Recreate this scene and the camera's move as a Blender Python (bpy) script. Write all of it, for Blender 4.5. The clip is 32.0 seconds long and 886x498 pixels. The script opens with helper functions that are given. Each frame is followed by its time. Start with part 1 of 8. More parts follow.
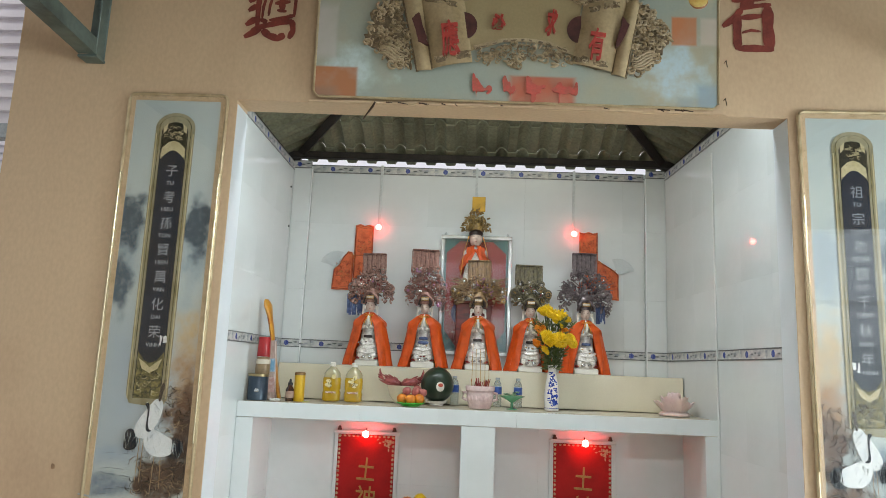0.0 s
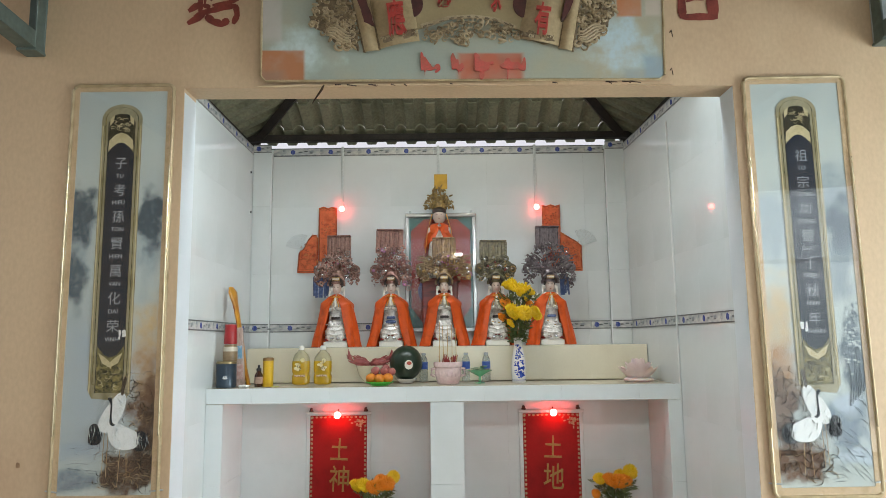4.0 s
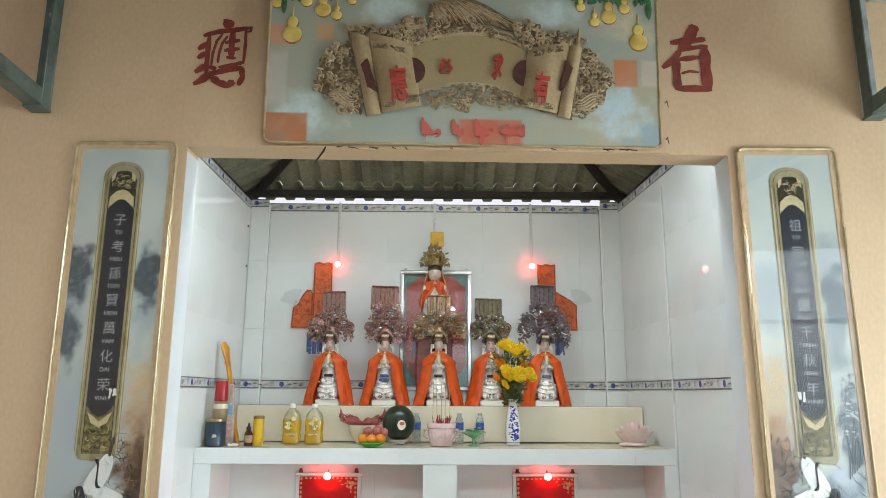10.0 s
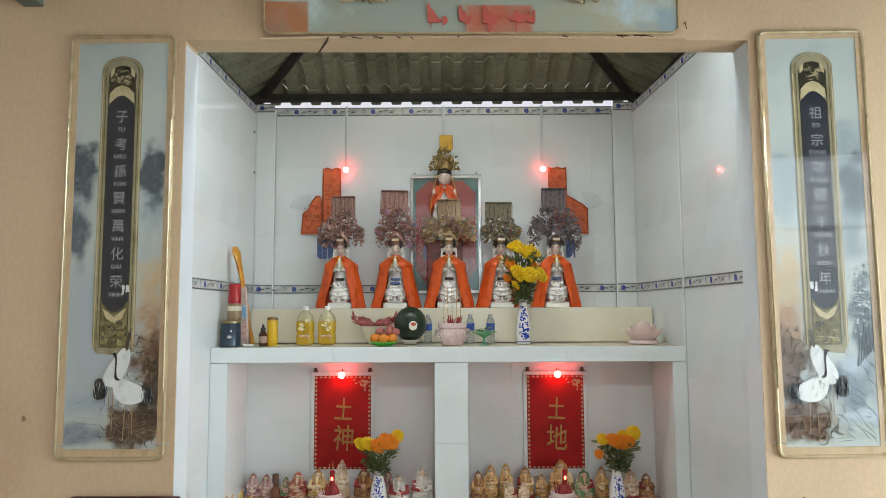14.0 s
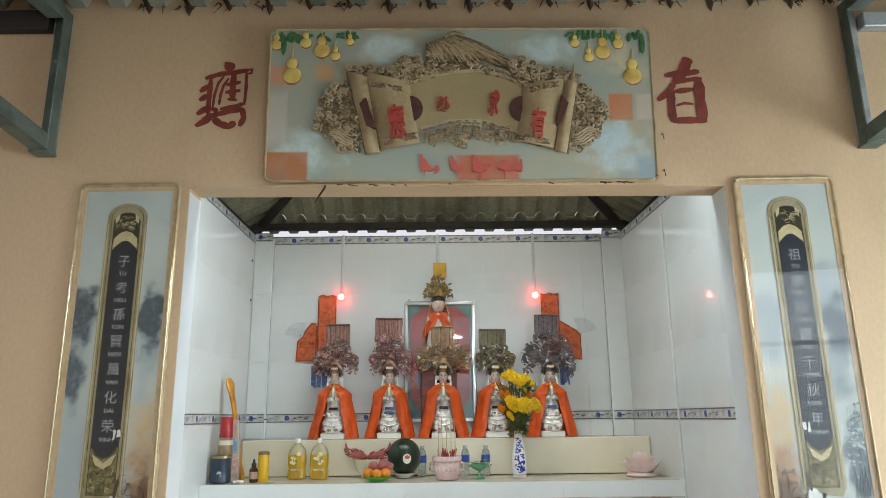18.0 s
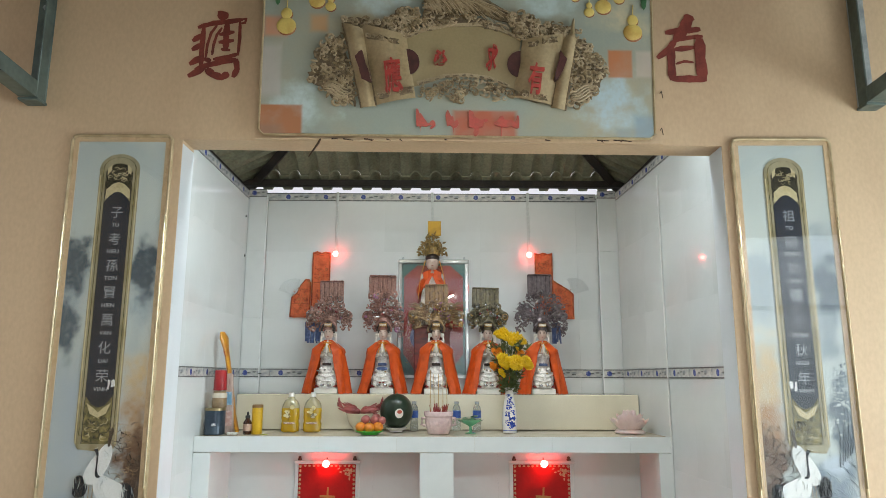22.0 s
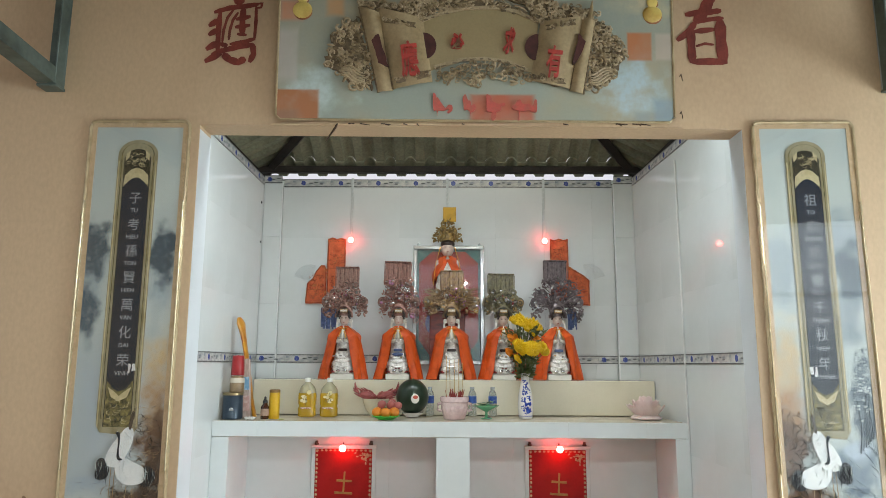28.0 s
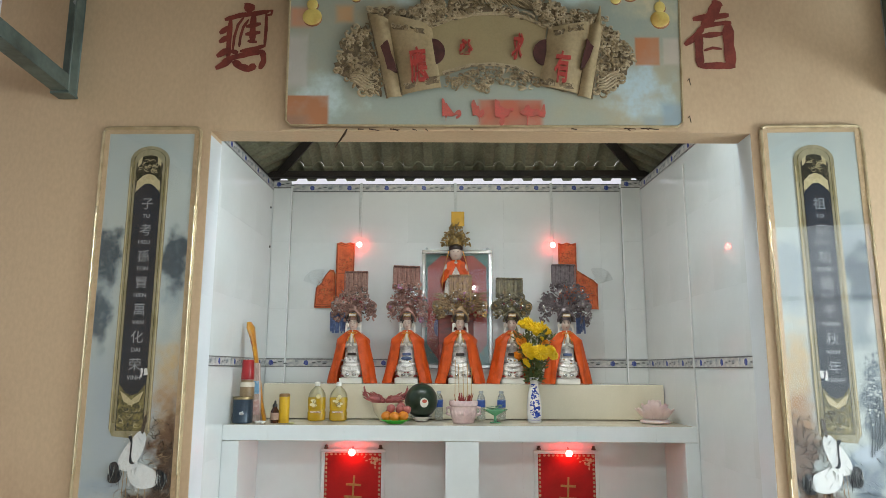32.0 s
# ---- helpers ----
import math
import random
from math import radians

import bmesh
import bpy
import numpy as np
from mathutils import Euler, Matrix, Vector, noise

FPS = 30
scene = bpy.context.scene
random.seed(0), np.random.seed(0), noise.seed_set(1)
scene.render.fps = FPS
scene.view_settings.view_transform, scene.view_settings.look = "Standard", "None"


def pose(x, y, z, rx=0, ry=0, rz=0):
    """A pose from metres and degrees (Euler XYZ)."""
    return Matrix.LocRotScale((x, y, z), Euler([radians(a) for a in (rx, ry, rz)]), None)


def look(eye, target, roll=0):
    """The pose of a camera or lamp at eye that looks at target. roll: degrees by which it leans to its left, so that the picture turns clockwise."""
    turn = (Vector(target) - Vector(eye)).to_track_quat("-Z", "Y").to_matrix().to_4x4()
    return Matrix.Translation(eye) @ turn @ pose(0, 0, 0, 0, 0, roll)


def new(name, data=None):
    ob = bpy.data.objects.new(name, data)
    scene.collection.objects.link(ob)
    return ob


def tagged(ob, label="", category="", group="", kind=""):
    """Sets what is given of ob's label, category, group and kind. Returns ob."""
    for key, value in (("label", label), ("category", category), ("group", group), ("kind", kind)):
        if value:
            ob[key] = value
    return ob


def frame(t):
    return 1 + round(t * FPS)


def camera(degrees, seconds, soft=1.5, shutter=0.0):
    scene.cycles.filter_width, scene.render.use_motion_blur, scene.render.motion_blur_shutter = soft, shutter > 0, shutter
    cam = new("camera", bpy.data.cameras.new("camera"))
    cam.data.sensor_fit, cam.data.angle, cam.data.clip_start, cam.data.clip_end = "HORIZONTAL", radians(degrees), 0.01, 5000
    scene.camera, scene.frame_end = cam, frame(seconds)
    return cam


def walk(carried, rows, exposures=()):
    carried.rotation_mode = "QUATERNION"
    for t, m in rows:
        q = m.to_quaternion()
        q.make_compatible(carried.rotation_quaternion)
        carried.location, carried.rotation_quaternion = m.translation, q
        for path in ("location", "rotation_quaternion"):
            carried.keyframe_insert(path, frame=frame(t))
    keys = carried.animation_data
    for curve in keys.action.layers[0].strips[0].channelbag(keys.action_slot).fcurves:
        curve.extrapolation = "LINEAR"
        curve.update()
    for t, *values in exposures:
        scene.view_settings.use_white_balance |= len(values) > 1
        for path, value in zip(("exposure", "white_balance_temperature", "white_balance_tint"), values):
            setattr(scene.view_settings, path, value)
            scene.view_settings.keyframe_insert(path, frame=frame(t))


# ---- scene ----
# Metres, z up; the altar wall stands across +y.
cam = camera(65.53, 32.0, soft=0.8)
PATH = [
    (0, look((-0.084, 0.281, 1.618), (-0.152, 2.251, 1.952), 2.29)),
    (0.5, look((-0.061, 0.265, 1.632), (-0.112, 2.236, 1.965), 0.84)),
    (1, look((-0.054, 0.257, 1.653), (-0.083, 2.224, 2.012), 0.39)),
    (1.5, look((-0.030, 0.254, 1.663), (-0.054, 2.224, 2.005), -0.28)),
    (2, look((-0.018, 0.238, 1.658), (-0.060, 2.209, 1.999), -0.07)),
    (2.5, look((-0.018, 0.265, 1.621), (-0.052, 2.249, 1.869), 0.55)),
    (4.5, look((0.004, 0.260, 1.644), (0.009, 2.240, 1.930), -0.91)),
    (5, look((0.008, 0.259, 1.660), (0.015, 2.231, 1.992), -0.58)),
    (5.5, look((0.014, 0.241, 1.681), (0.018, 2.202, 2.077), -0.74)),
    (6, look((0.002, 0.235, 1.691), (0.008, 2.188, 2.119), -0.56)),
    (6.5, look((-0.005, 0.231, 1.696), (0.010, 2.179, 2.147), -0.61)),
    (7, look((-0.017, 0.233, 1.700), (0.007, 2.182, 2.151), -0.42)),
    (7.5, look((-0.025, 0.240, 1.700), (-0.004, 2.190, 2.146), -0.34)),
    (8, look((-0.015, 0.235, 1.702), (0.019, 2.181, 2.162), -0.48)),
    (8.5, look((-0.017, 0.233, 1.699), (0.014, 2.182, 2.146), -0.27)),
    (9, look((-0.020, 0.238, 1.697), (0.001, 2.187, 2.146), -0.31)),
    (9.5, look((-0.018, 0.244, 1.691), (0.011, 2.196, 2.129), -0.01)),
    (10, look((-0.024, 0.250, 1.683), (-0.002, 2.208, 2.089), 0.30)),
    (10.5, look((-0.029, 0.269, 1.653), (-0.013, 2.241, 1.981), 0.67)),
    (11, look((-0.024, 0.288, 1.616), (0.005, 2.275, 1.843), 0.82)),
    (11.5, look((-0.024, 0.303, 1.587), (0.008, 2.295, 1.763), 1.04)),
    (12, look((-0.023, 0.314, 1.571), (0.005, 2.310, 1.701), 0.92)),
    (12.5, look((-0.021, 0.314, 1.576), (0.009, 2.309, 1.715), 0.38)),
    (13, look((-0.013, 0.309, 1.584), (0.001, 2.303, 1.736), -0.22)),
    (13.5, look((-0.012, 0.308, 1.583), (-0.008, 2.302, 1.738), -0.24)),
    (14, look((-0.013, 0.298, 1.590), (-0.024, 2.290, 1.766), -0.27)),
    (14.5, look((-0.010, 0.288, 1.601), (-0.034, 2.279, 1.793), -0.16)),
    (16.5, look((0.006, 0.269, 1.659), (-0.004, 2.244, 1.978), -0.50)),
    (17, look((0.008, 0.251, 1.677), (-0.005, 2.217, 2.044), -0.61)),
    (17.5, look((0.008, 0.234, 1.698), (-0.000, 2.191, 2.112), -0.63)),
    (18, look((0.003, 0.221, 1.724), (0.005, 2.164, 2.197), -0.63)),
    (18.5, look((0.012, 0.209, 1.749), (0.020, 2.139, 2.273), -1.04)),
    (19, look((0.015, 0.211, 1.753), (0.019, 2.140, 2.282), -0.98)),
    (19.5, look((0.007, 0.219, 1.744), (0.015, 2.156, 2.243), -1.08)),
    (20, look((0.011, 0.222, 1.731), (0.010, 2.172, 2.174), -0.65)),
    (20.5, look((0.013, 0.222, 1.718), (0.001, 2.179, 2.130), -0.61)),
    (21, look((0.014, 0.215, 1.715), (0.008, 2.173, 2.121), -0.47)),
    (21.5, look((0.008, 0.213, 1.714), (0.008, 2.175, 2.105), -0.01)),
    (22, look((0.004, 0.230, 1.703), (0.021, 2.197, 2.068), 0.16)),
    (22.5, look((0.000, 0.236, 1.701), (0.013, 2.203, 2.062), 0.34)),
    (23, look((0.001, 0.235, 1.701), (0.012, 2.202, 2.058), 0.12)),
    (23.5, look((0.001, 0.227, 1.701), (-0.004, 2.194, 2.062), 0.08)),
    (24, look((0.002, 0.229, 1.700), (-0.002, 2.198, 2.055), 0.02)),
    (24.5, look((-0.000, 0.230, 1.702), (0.001, 2.197, 2.061), -0.00)),
    (25, look((-0.005, 0.228, 1.701), (-0.010, 2.195, 2.058), 0.09)),
    (25.5, look((-0.005, 0.226, 1.700), (-0.012, 2.194, 2.055), 0.26)),
    (27.5, look((-0.016, 0.233, 1.696), (-0.032, 2.204, 2.035), 0.39)),
    (28, look((-0.018, 0.238, 1.693), (-0.035, 2.211, 2.023), 0.28)),
    (28.5, look((-0.017, 0.239, 1.692), (-0.037, 2.212, 2.020), 0.30)),
    (29, look((-0.015, 0.240, 1.691), (-0.048, 2.213, 2.017), 0.35)),
    (29.5, look((-0.012, 0.239, 1.689), (-0.051, 2.212, 2.014), 0.28)),
    (30, look((-0.012, 0.232, 1.693), (-0.049, 2.204, 2.021), 0.29)),
    (30.5, look((-0.008, 0.226, 1.694), (-0.061, 2.199, 2.018), 0.14)),
    (31, look((-0.015, 0.226, 1.690), (-0.055, 2.198, 2.021), 0.08)),
    (31.5, look((-0.020, 0.223, 1.695), (-0.054, 2.195, 2.029), 0.03)),
    (32, look((-0.027, 0.224, 1.693), (-0.064, 2.194, 2.034), 0.22)),
]
walk(cam, PATH, ((0.0, 0.0), (5.0, -0.03), (6.0, 0.08), (7.0, 0.16), (10.0, 0.17), (11.0, 0.22), (12.0, -0.03), (14.0, -0.04), (18.0, -0.02), (21.0, 0.02), (25.0, -0.03), (32.0, -0.03)))


# ---- world and light ----
world = bpy.data.worlds.new("sky")
scene.world = world
world.use_nodes = True
_nt = world.node_tree
_bg = _nt.nodes["Background"]
_sky = _nt.nodes.new("ShaderNodeTexSky")
_sky.sky_type = "NISHITA"
_sky.sun_disc = False
_sky.sun_elevation, _sky.sun_rotation = radians(52), radians(215)
_veil = _nt.nodes.new("ShaderNodeMix")   # thin even cloud over the blue
_veil.data_type = "RGBA"
_veil.inputs[0].default_value, _veil.inputs[7].default_value = 0.75, (9.0, 8.6, 8.8, 1)
_nt.links.new(_sky.outputs[0], _veil.inputs[6])
_nt.links.new(_veil.outputs[2], _bg.inputs[0])
_bg.inputs[1].default_value = 0.11

_sun = bpy.data.lights.new("sun", "SUN")
_sun.energy, _sun.angle, _sun.color = 1.0, radians(12), (1, 0.96, 0.9)
_sun_ob = new("sun", _sun)
_sun_ob.matrix_world = pose(0, 0, 8, 38, 0, -35)


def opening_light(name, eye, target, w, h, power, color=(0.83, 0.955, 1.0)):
    """Area lamp that stands in for sky light at an opening of the hall."""
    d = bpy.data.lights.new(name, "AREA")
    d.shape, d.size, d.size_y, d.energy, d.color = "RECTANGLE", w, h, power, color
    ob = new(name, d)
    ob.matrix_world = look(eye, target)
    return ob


opening_light("yard_daylight", (2.6, -2.98, 1.4), (1.7, 2.0, 0.8), 5.3, 2.2, 44)
opening_light("sky_over_yard", (3.1, -2.98, 2.98), (2.0, 2.0, 1.0), 4.4, 0.86, 18)
# Fill from the right; the opening it sits in is made up.
opening_light("right_fill", (5.45, 0.60, 1.4), (1.4, 2.9, 0.7), 2.2, 1.6, 110)
# Fill lamp that brightens the lower right wall, set in an added doorway.
opening_light("side_wall_fill", (3.575, 1.42, 1.1), (1.3, 2.6, 0.7), 1.4, 2.0, 78)
opening_light("side_daylight", (-2.75, 1.95, 1.3), (0.5, 2.6, 1.3), 1.7, 2.2, 1.5)
# Area lamp in an assumed, unseen roof gap; brightens the top of the alcove.
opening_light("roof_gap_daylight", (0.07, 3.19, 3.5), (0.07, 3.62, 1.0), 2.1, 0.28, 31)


# ---- mesh tools ----
class Shape:
    """Collects vertices and faces; each face carries a material slot."""

    def __init__(self):
        self.v, self.f, self.m = [], [], []

    def add(self, verts, faces, mat=0):
        n = len(self.v)
        self.v += [tuple(p) for p in verts]
        self.f += [tuple(i + n for i in f) for f in faces]
        self.m += [mat] * len(faces)
        return self

    def box(self, x0, x1, y0, y1, z0, z1, mat=0, b=0.0, at=None):
        """A box with chamfered edges of width b."""
        c = ((x0 + x1) / 2, (y0 + y1) / 2, (z0 + z1) / 2)
        h = ((x1 - x0) / 2, (y1 - y0) / 2, (z1 - z0) / 2)
        b = min(b, 0.45 * min(h) * 2)
        if b <= 0:
            vs = [(c[0] + sx * h[0], c[1] + sy * h[1], c[2] + sz * h[2]) for sx in (-1, 1) for sy in (-1, 1) for sz in (-1, 1)]
            fs = [(0, 1, 3, 2), (4, 6, 7, 5), (0, 4, 5, 1), (2, 3, 7, 6), (0, 2, 6, 4), (1, 5, 7, 3)]
        else:
            vs, idx, fs = [], {}, []
            for s in [(sx, sy, sz) for sx in (-1, 1) for sy in (-1, 1) for sz in (-1, 1)]:
                for a in range(3):
                    p = [c[k] + s[k] * (h[k] - (0 if k == a else b)) for k in range(3)]
                    idx[s, a] = len(vs)
                    vs.append(p)
            for a in range(3):
                u, w = [k for k in range(3) if k != a]
                for sg in (-1, 1):
                    q = []
                    for su, sw in ((-1, -1), (1, -1), (1, 1), (-1, 1)):
                        s = [0, 0, 0]
                        s[a], s[u], s[w] = sg, su, sw
                        q.append(idx[tuple(s), a])
                    fs.append(q)
                for su in (-1, 1):
                    for sw in (-1, 1):
                        s0, s1 = [0, 0, 0], [0, 0, 0]
                        s0[a], s1[a] = -1, 1
                        s0[u] = s1[u] = su
                        s0[w] = s1[w] = sw
                        fs.append([idx[tuple(s0), u], idx[tuple(s1), u], idx[tuple(s1), w], idx[tuple(s0), w]])
            for s in [(sx, sy, sz) for sx in (-1, 1) for sy in (-1, 1) for sz in (-1, 1)]:
                fs.append([idx[s, 0], idx[s, 1], idx[s, 2]])
        if at is not None:
            vs = [at @ Vector(p) for p in vs]
        return self.add(vs, fs, mat)

    def lathe(self, profile, c=(0, 0, 0), seg=24, mat=0, sx=1.0, sy=1.0, at=None, wob=None):
        """Turns (radius, height) pairs round the z axis; mats may be one per ring."""
        vs, fs, ms = [], [], []
        for r, z in profile:
            for k in range(seg):
                a = 2 * math.pi * k / seg
                rr = r * (wob(a, z) if wob else 1)
                vs.append((c[0] + rr * sx * math.cos(a), c[1] + rr * sy * math.sin(a), c[2] + z))
        for i in range(len(profile) - 1):
            for k in range(seg):
                fs.append((i * seg + k, i * seg + (k + 1) % seg, (i + 1) * seg + (k + 1) % seg, (i + 1) * seg + k))
                ms.append(mat[min(i, len(mat) - 1)] if isinstance(mat, (list, tuple)) else mat)
        first, last = tuple(range(seg))[::-1], tuple(range((len(profile) - 1) * seg, len(profile) * seg))
        if profile[0][0] > 1e-5:
            fs.append(first), ms.append(ms[0])
        if profile[-1][0] > 1e-5:
            fs.append(last), ms.append(ms[len(ms) - 1])
        if at is not None:
            vs = [at @ Vector(p) for p in vs]
        n = len(self.v)
        self.v += [tuple(p) for p in vs]
        self.f += [tuple(i + n for i in f) for f in fs]
        self.m += ms
        return self

    def ball(self, c, rx, ry=None, rz=None, mat=0, seg=14, rings=9, at=None, wob=None):
        ry, rz = ry or rx, rz or rx
        prof = [(max(1e-6, math.sin(math.pi * i / rings)), -math.cos(math.pi * i / rings)) for i in range(rings + 1)]
        vs, fs = [], []
        for r, z in prof:
            for k in range(seg):
                a = 2 * math.pi * k / seg
                q = wob(a, z) if wob else 1
                vs.append((c[0] + r * rx * q * math.cos(a), c[1] + r * ry * q * math.sin(a), c[2] + z * rz))
        for i in range(rings):
            for k in range(seg):
                fs.append((i * seg + k, i * seg + (k + 1) % seg, (i + 1) * seg + (k + 1) % seg, (i + 1) * seg + k))
        if at is not None:
            vs = [at @ Vector(p) for p in vs]
        return self.add(vs, fs, mat)

    def tube(self, pts, r, seg=8, mat=0, flat=1.0):
        """A round bar along points; r may be a list."""
        pts = [Vector(p) for p in pts]
        rs = r if isinstance(r, (list, tuple)) else [r] * len(pts)
        vs, fs = [], []
        up = Vector((0, 0, 1))
        for i, p in enumerate(pts):
            d = (pts[min(i + 1, len(pts) - 1)] - pts[max(i - 1, 0)]).normalized()
            a = d.cross(up if abs(d.z) < 0.95 else Vector((1, 0, 0))).normalized()
            e = d.cross(a).normalized()
            for k in range(seg):
                t = 2 * math.pi * k / seg
                vs.append(p + rs[i] * (math.cos(t) * a + flat * math.sin(t) * e))
        for i in range(len(pts) - 1):
            for k in range(seg):
                fs.append((i * seg + k, i * seg + (k + 1) % seg, (i + 1) * seg + (k + 1) % seg, (i + 1) * seg + k))
        fs.append(tuple(range(seg))[::-1])
        fs.append(tuple(range((len(pts) - 1) * seg, len(pts) * seg)))
        return self.add(vs, fs, mat)

    def slab(self, pts, y, t, mat=0, at=None):
        """An upright plate from (x, z) outline points, its face at y and t thick behind."""
        n = len(pts)
        vs = [(p[0], y, p[1]) for p in pts] + [(p[0], y + t, p[1]) for p in pts]
        fs = [tuple(range(n)), tuple(range(n, 2 * n))[::-1]]
        fs += [(k, n + k, n + (k + 1) % n, (k + 1) % n) for k in range(n)]
        if at is not None:
            vs = [at @ Vector(p) for p in vs]
        return self.add(vs, fs, mat)

    def sheet(self, grid, t=0.0, mat=0):
        """A cloth or leaf from rows of points; t gives it thickness."""
        h, w = len(grid), len(grid[0])
        vs = [Vector(p) for row in grid for p in row]
        fs = [(i * w + k, i * w + k + 1, (i + 1) * w + k + 1, (i + 1) * w + k) for i in range(h - 1) for k in range(w - 1)]
        if t:
            nor = []
            for i in range(h):
                for k in range(w):
                    a = vs[i * w + min(k + 1, w - 1)] - vs[i * w + max(k - 1, 0)]
                    e = vs[min(i + 1, h - 1) * w + k] - vs[max(i - 1, 0) * w + k]
                    nor.append(a.cross(e).normalized())
            n = h * w
            vs = vs + [p + t * q for p, q in zip(vs, nor)]
            fs = fs + [tuple(i + n for i in f[::-1]) for f in fs]
            rim = [k for k in range(w)] + [i * w + w - 1 for i in range(1, h)] + [(h - 1) * w + k for k in range(w - 2, -1, -1)] + [i * w for i in range(h - 2, 0, -1)]
            fs += [(rim[k], n + rim[k], n + rim[(k + 1) % len(rim)], rim[(k + 1) % len(rim)]) for k in range(len(rim))]
        return self.add(vs, fs, mat)

    def mesh(self, name, mats, smooth=True, angle=40):
        me = bpy.data.meshes.new(name)
        me.from_pydata(self.v, [], self.f)
        for m in mats if isinstance(mats, (list, tuple)) else [mats]:
            me.materials.append(m)
        me.polygons.foreach_set("material_index", self.m)
        bm = bmesh.new()
        bm.from_mesh(me)
        bmesh.ops.recalc_face_normals(bm, faces=bm.faces)
        bm.to_mesh(me)
        bm.free()
        if smooth:
            me.polygons.foreach_set("use_smooth", [True] * len(me.polygons))
            me.set_sharp_from_angle(angle=radians(angle))
        return me


def part(name, sh, mats, parent=None, label="", smooth=True, at=None):
    """Links a shape as one mesh object under a thing or a part."""
    ob = new(name, sh.mesh(name, mats, smooth) if isinstance(sh, Shape) else sh)
    if parent is not None:
        ob.parent = parent
    if at is not None:
        ob.matrix_basis = at
    return tagged(ob, label)


def thing(name, label, category, at=None, group="", kind=""):
    """An Empty at a thing's base, to carry its parts."""
    ob = new(name)
    ob.empty_display_size = 0.05
    if at is not None:
        ob.matrix_basis = at
    return tagged(ob, label, category, group, kind)


def solid(name, sh, mats, label, category, at=None, group="", kind="", smooth=True):
    """A thing that is one single mesh."""
    return tagged(part(name, sh, mats, None, "", smooth, at), label, category, group, kind)


def glyphs(text, size, mat, name="lettering", bold=0.0, depth=0.002):
    """The outline of written characters as a thin raised mesh, centred on its own origin, upright in x and z."""
    cu = bpy.data.curves.new("t", "FONT")
    cu.body, cu.size, cu.align_x, cu.align_y = text, size, "CENTER", "CENTER"
    cu.offset, cu.extrude, cu.resolution_u = bold, depth / 2, 3
    ob = bpy.data.objects.new("t", cu)
    scene.collection.objects.link(ob)
    bpy.context.view_layer.update()
    me = bpy.data.meshes.new_from_object(ob.evaluated_get(bpy.context.evaluated_depsgraph_get()))
    bpy.data.objects.remove(ob)
    bpy.data.curves.remove(cu)
    xs = [v.co.x for v in me.vertices]
    ys = [v.co.y for v in me.vertices]
    cx, cy = (min(xs) + max(xs)) / 2, (min(ys) + max(ys)) / 2
    for v in me.vertices:
        v.co = (v.co.x - cx, -v.co.z, v.co.y - cy)
    me.name = name
    me.materials.clear()
    me.materials.append(mat)
    return me


# ---- materials ----
def rgb(h, k=1.0):
    """A linear colour from a hex string."""
    c = [int(h[i:i + 2], 16) / 255 for i in (0, 2, 4)]
    return tuple(k * (x / 12.92 if x <= 0.04045 else ((x + 0.055) / 1.055) ** 2.4) for x in c) + (1,)


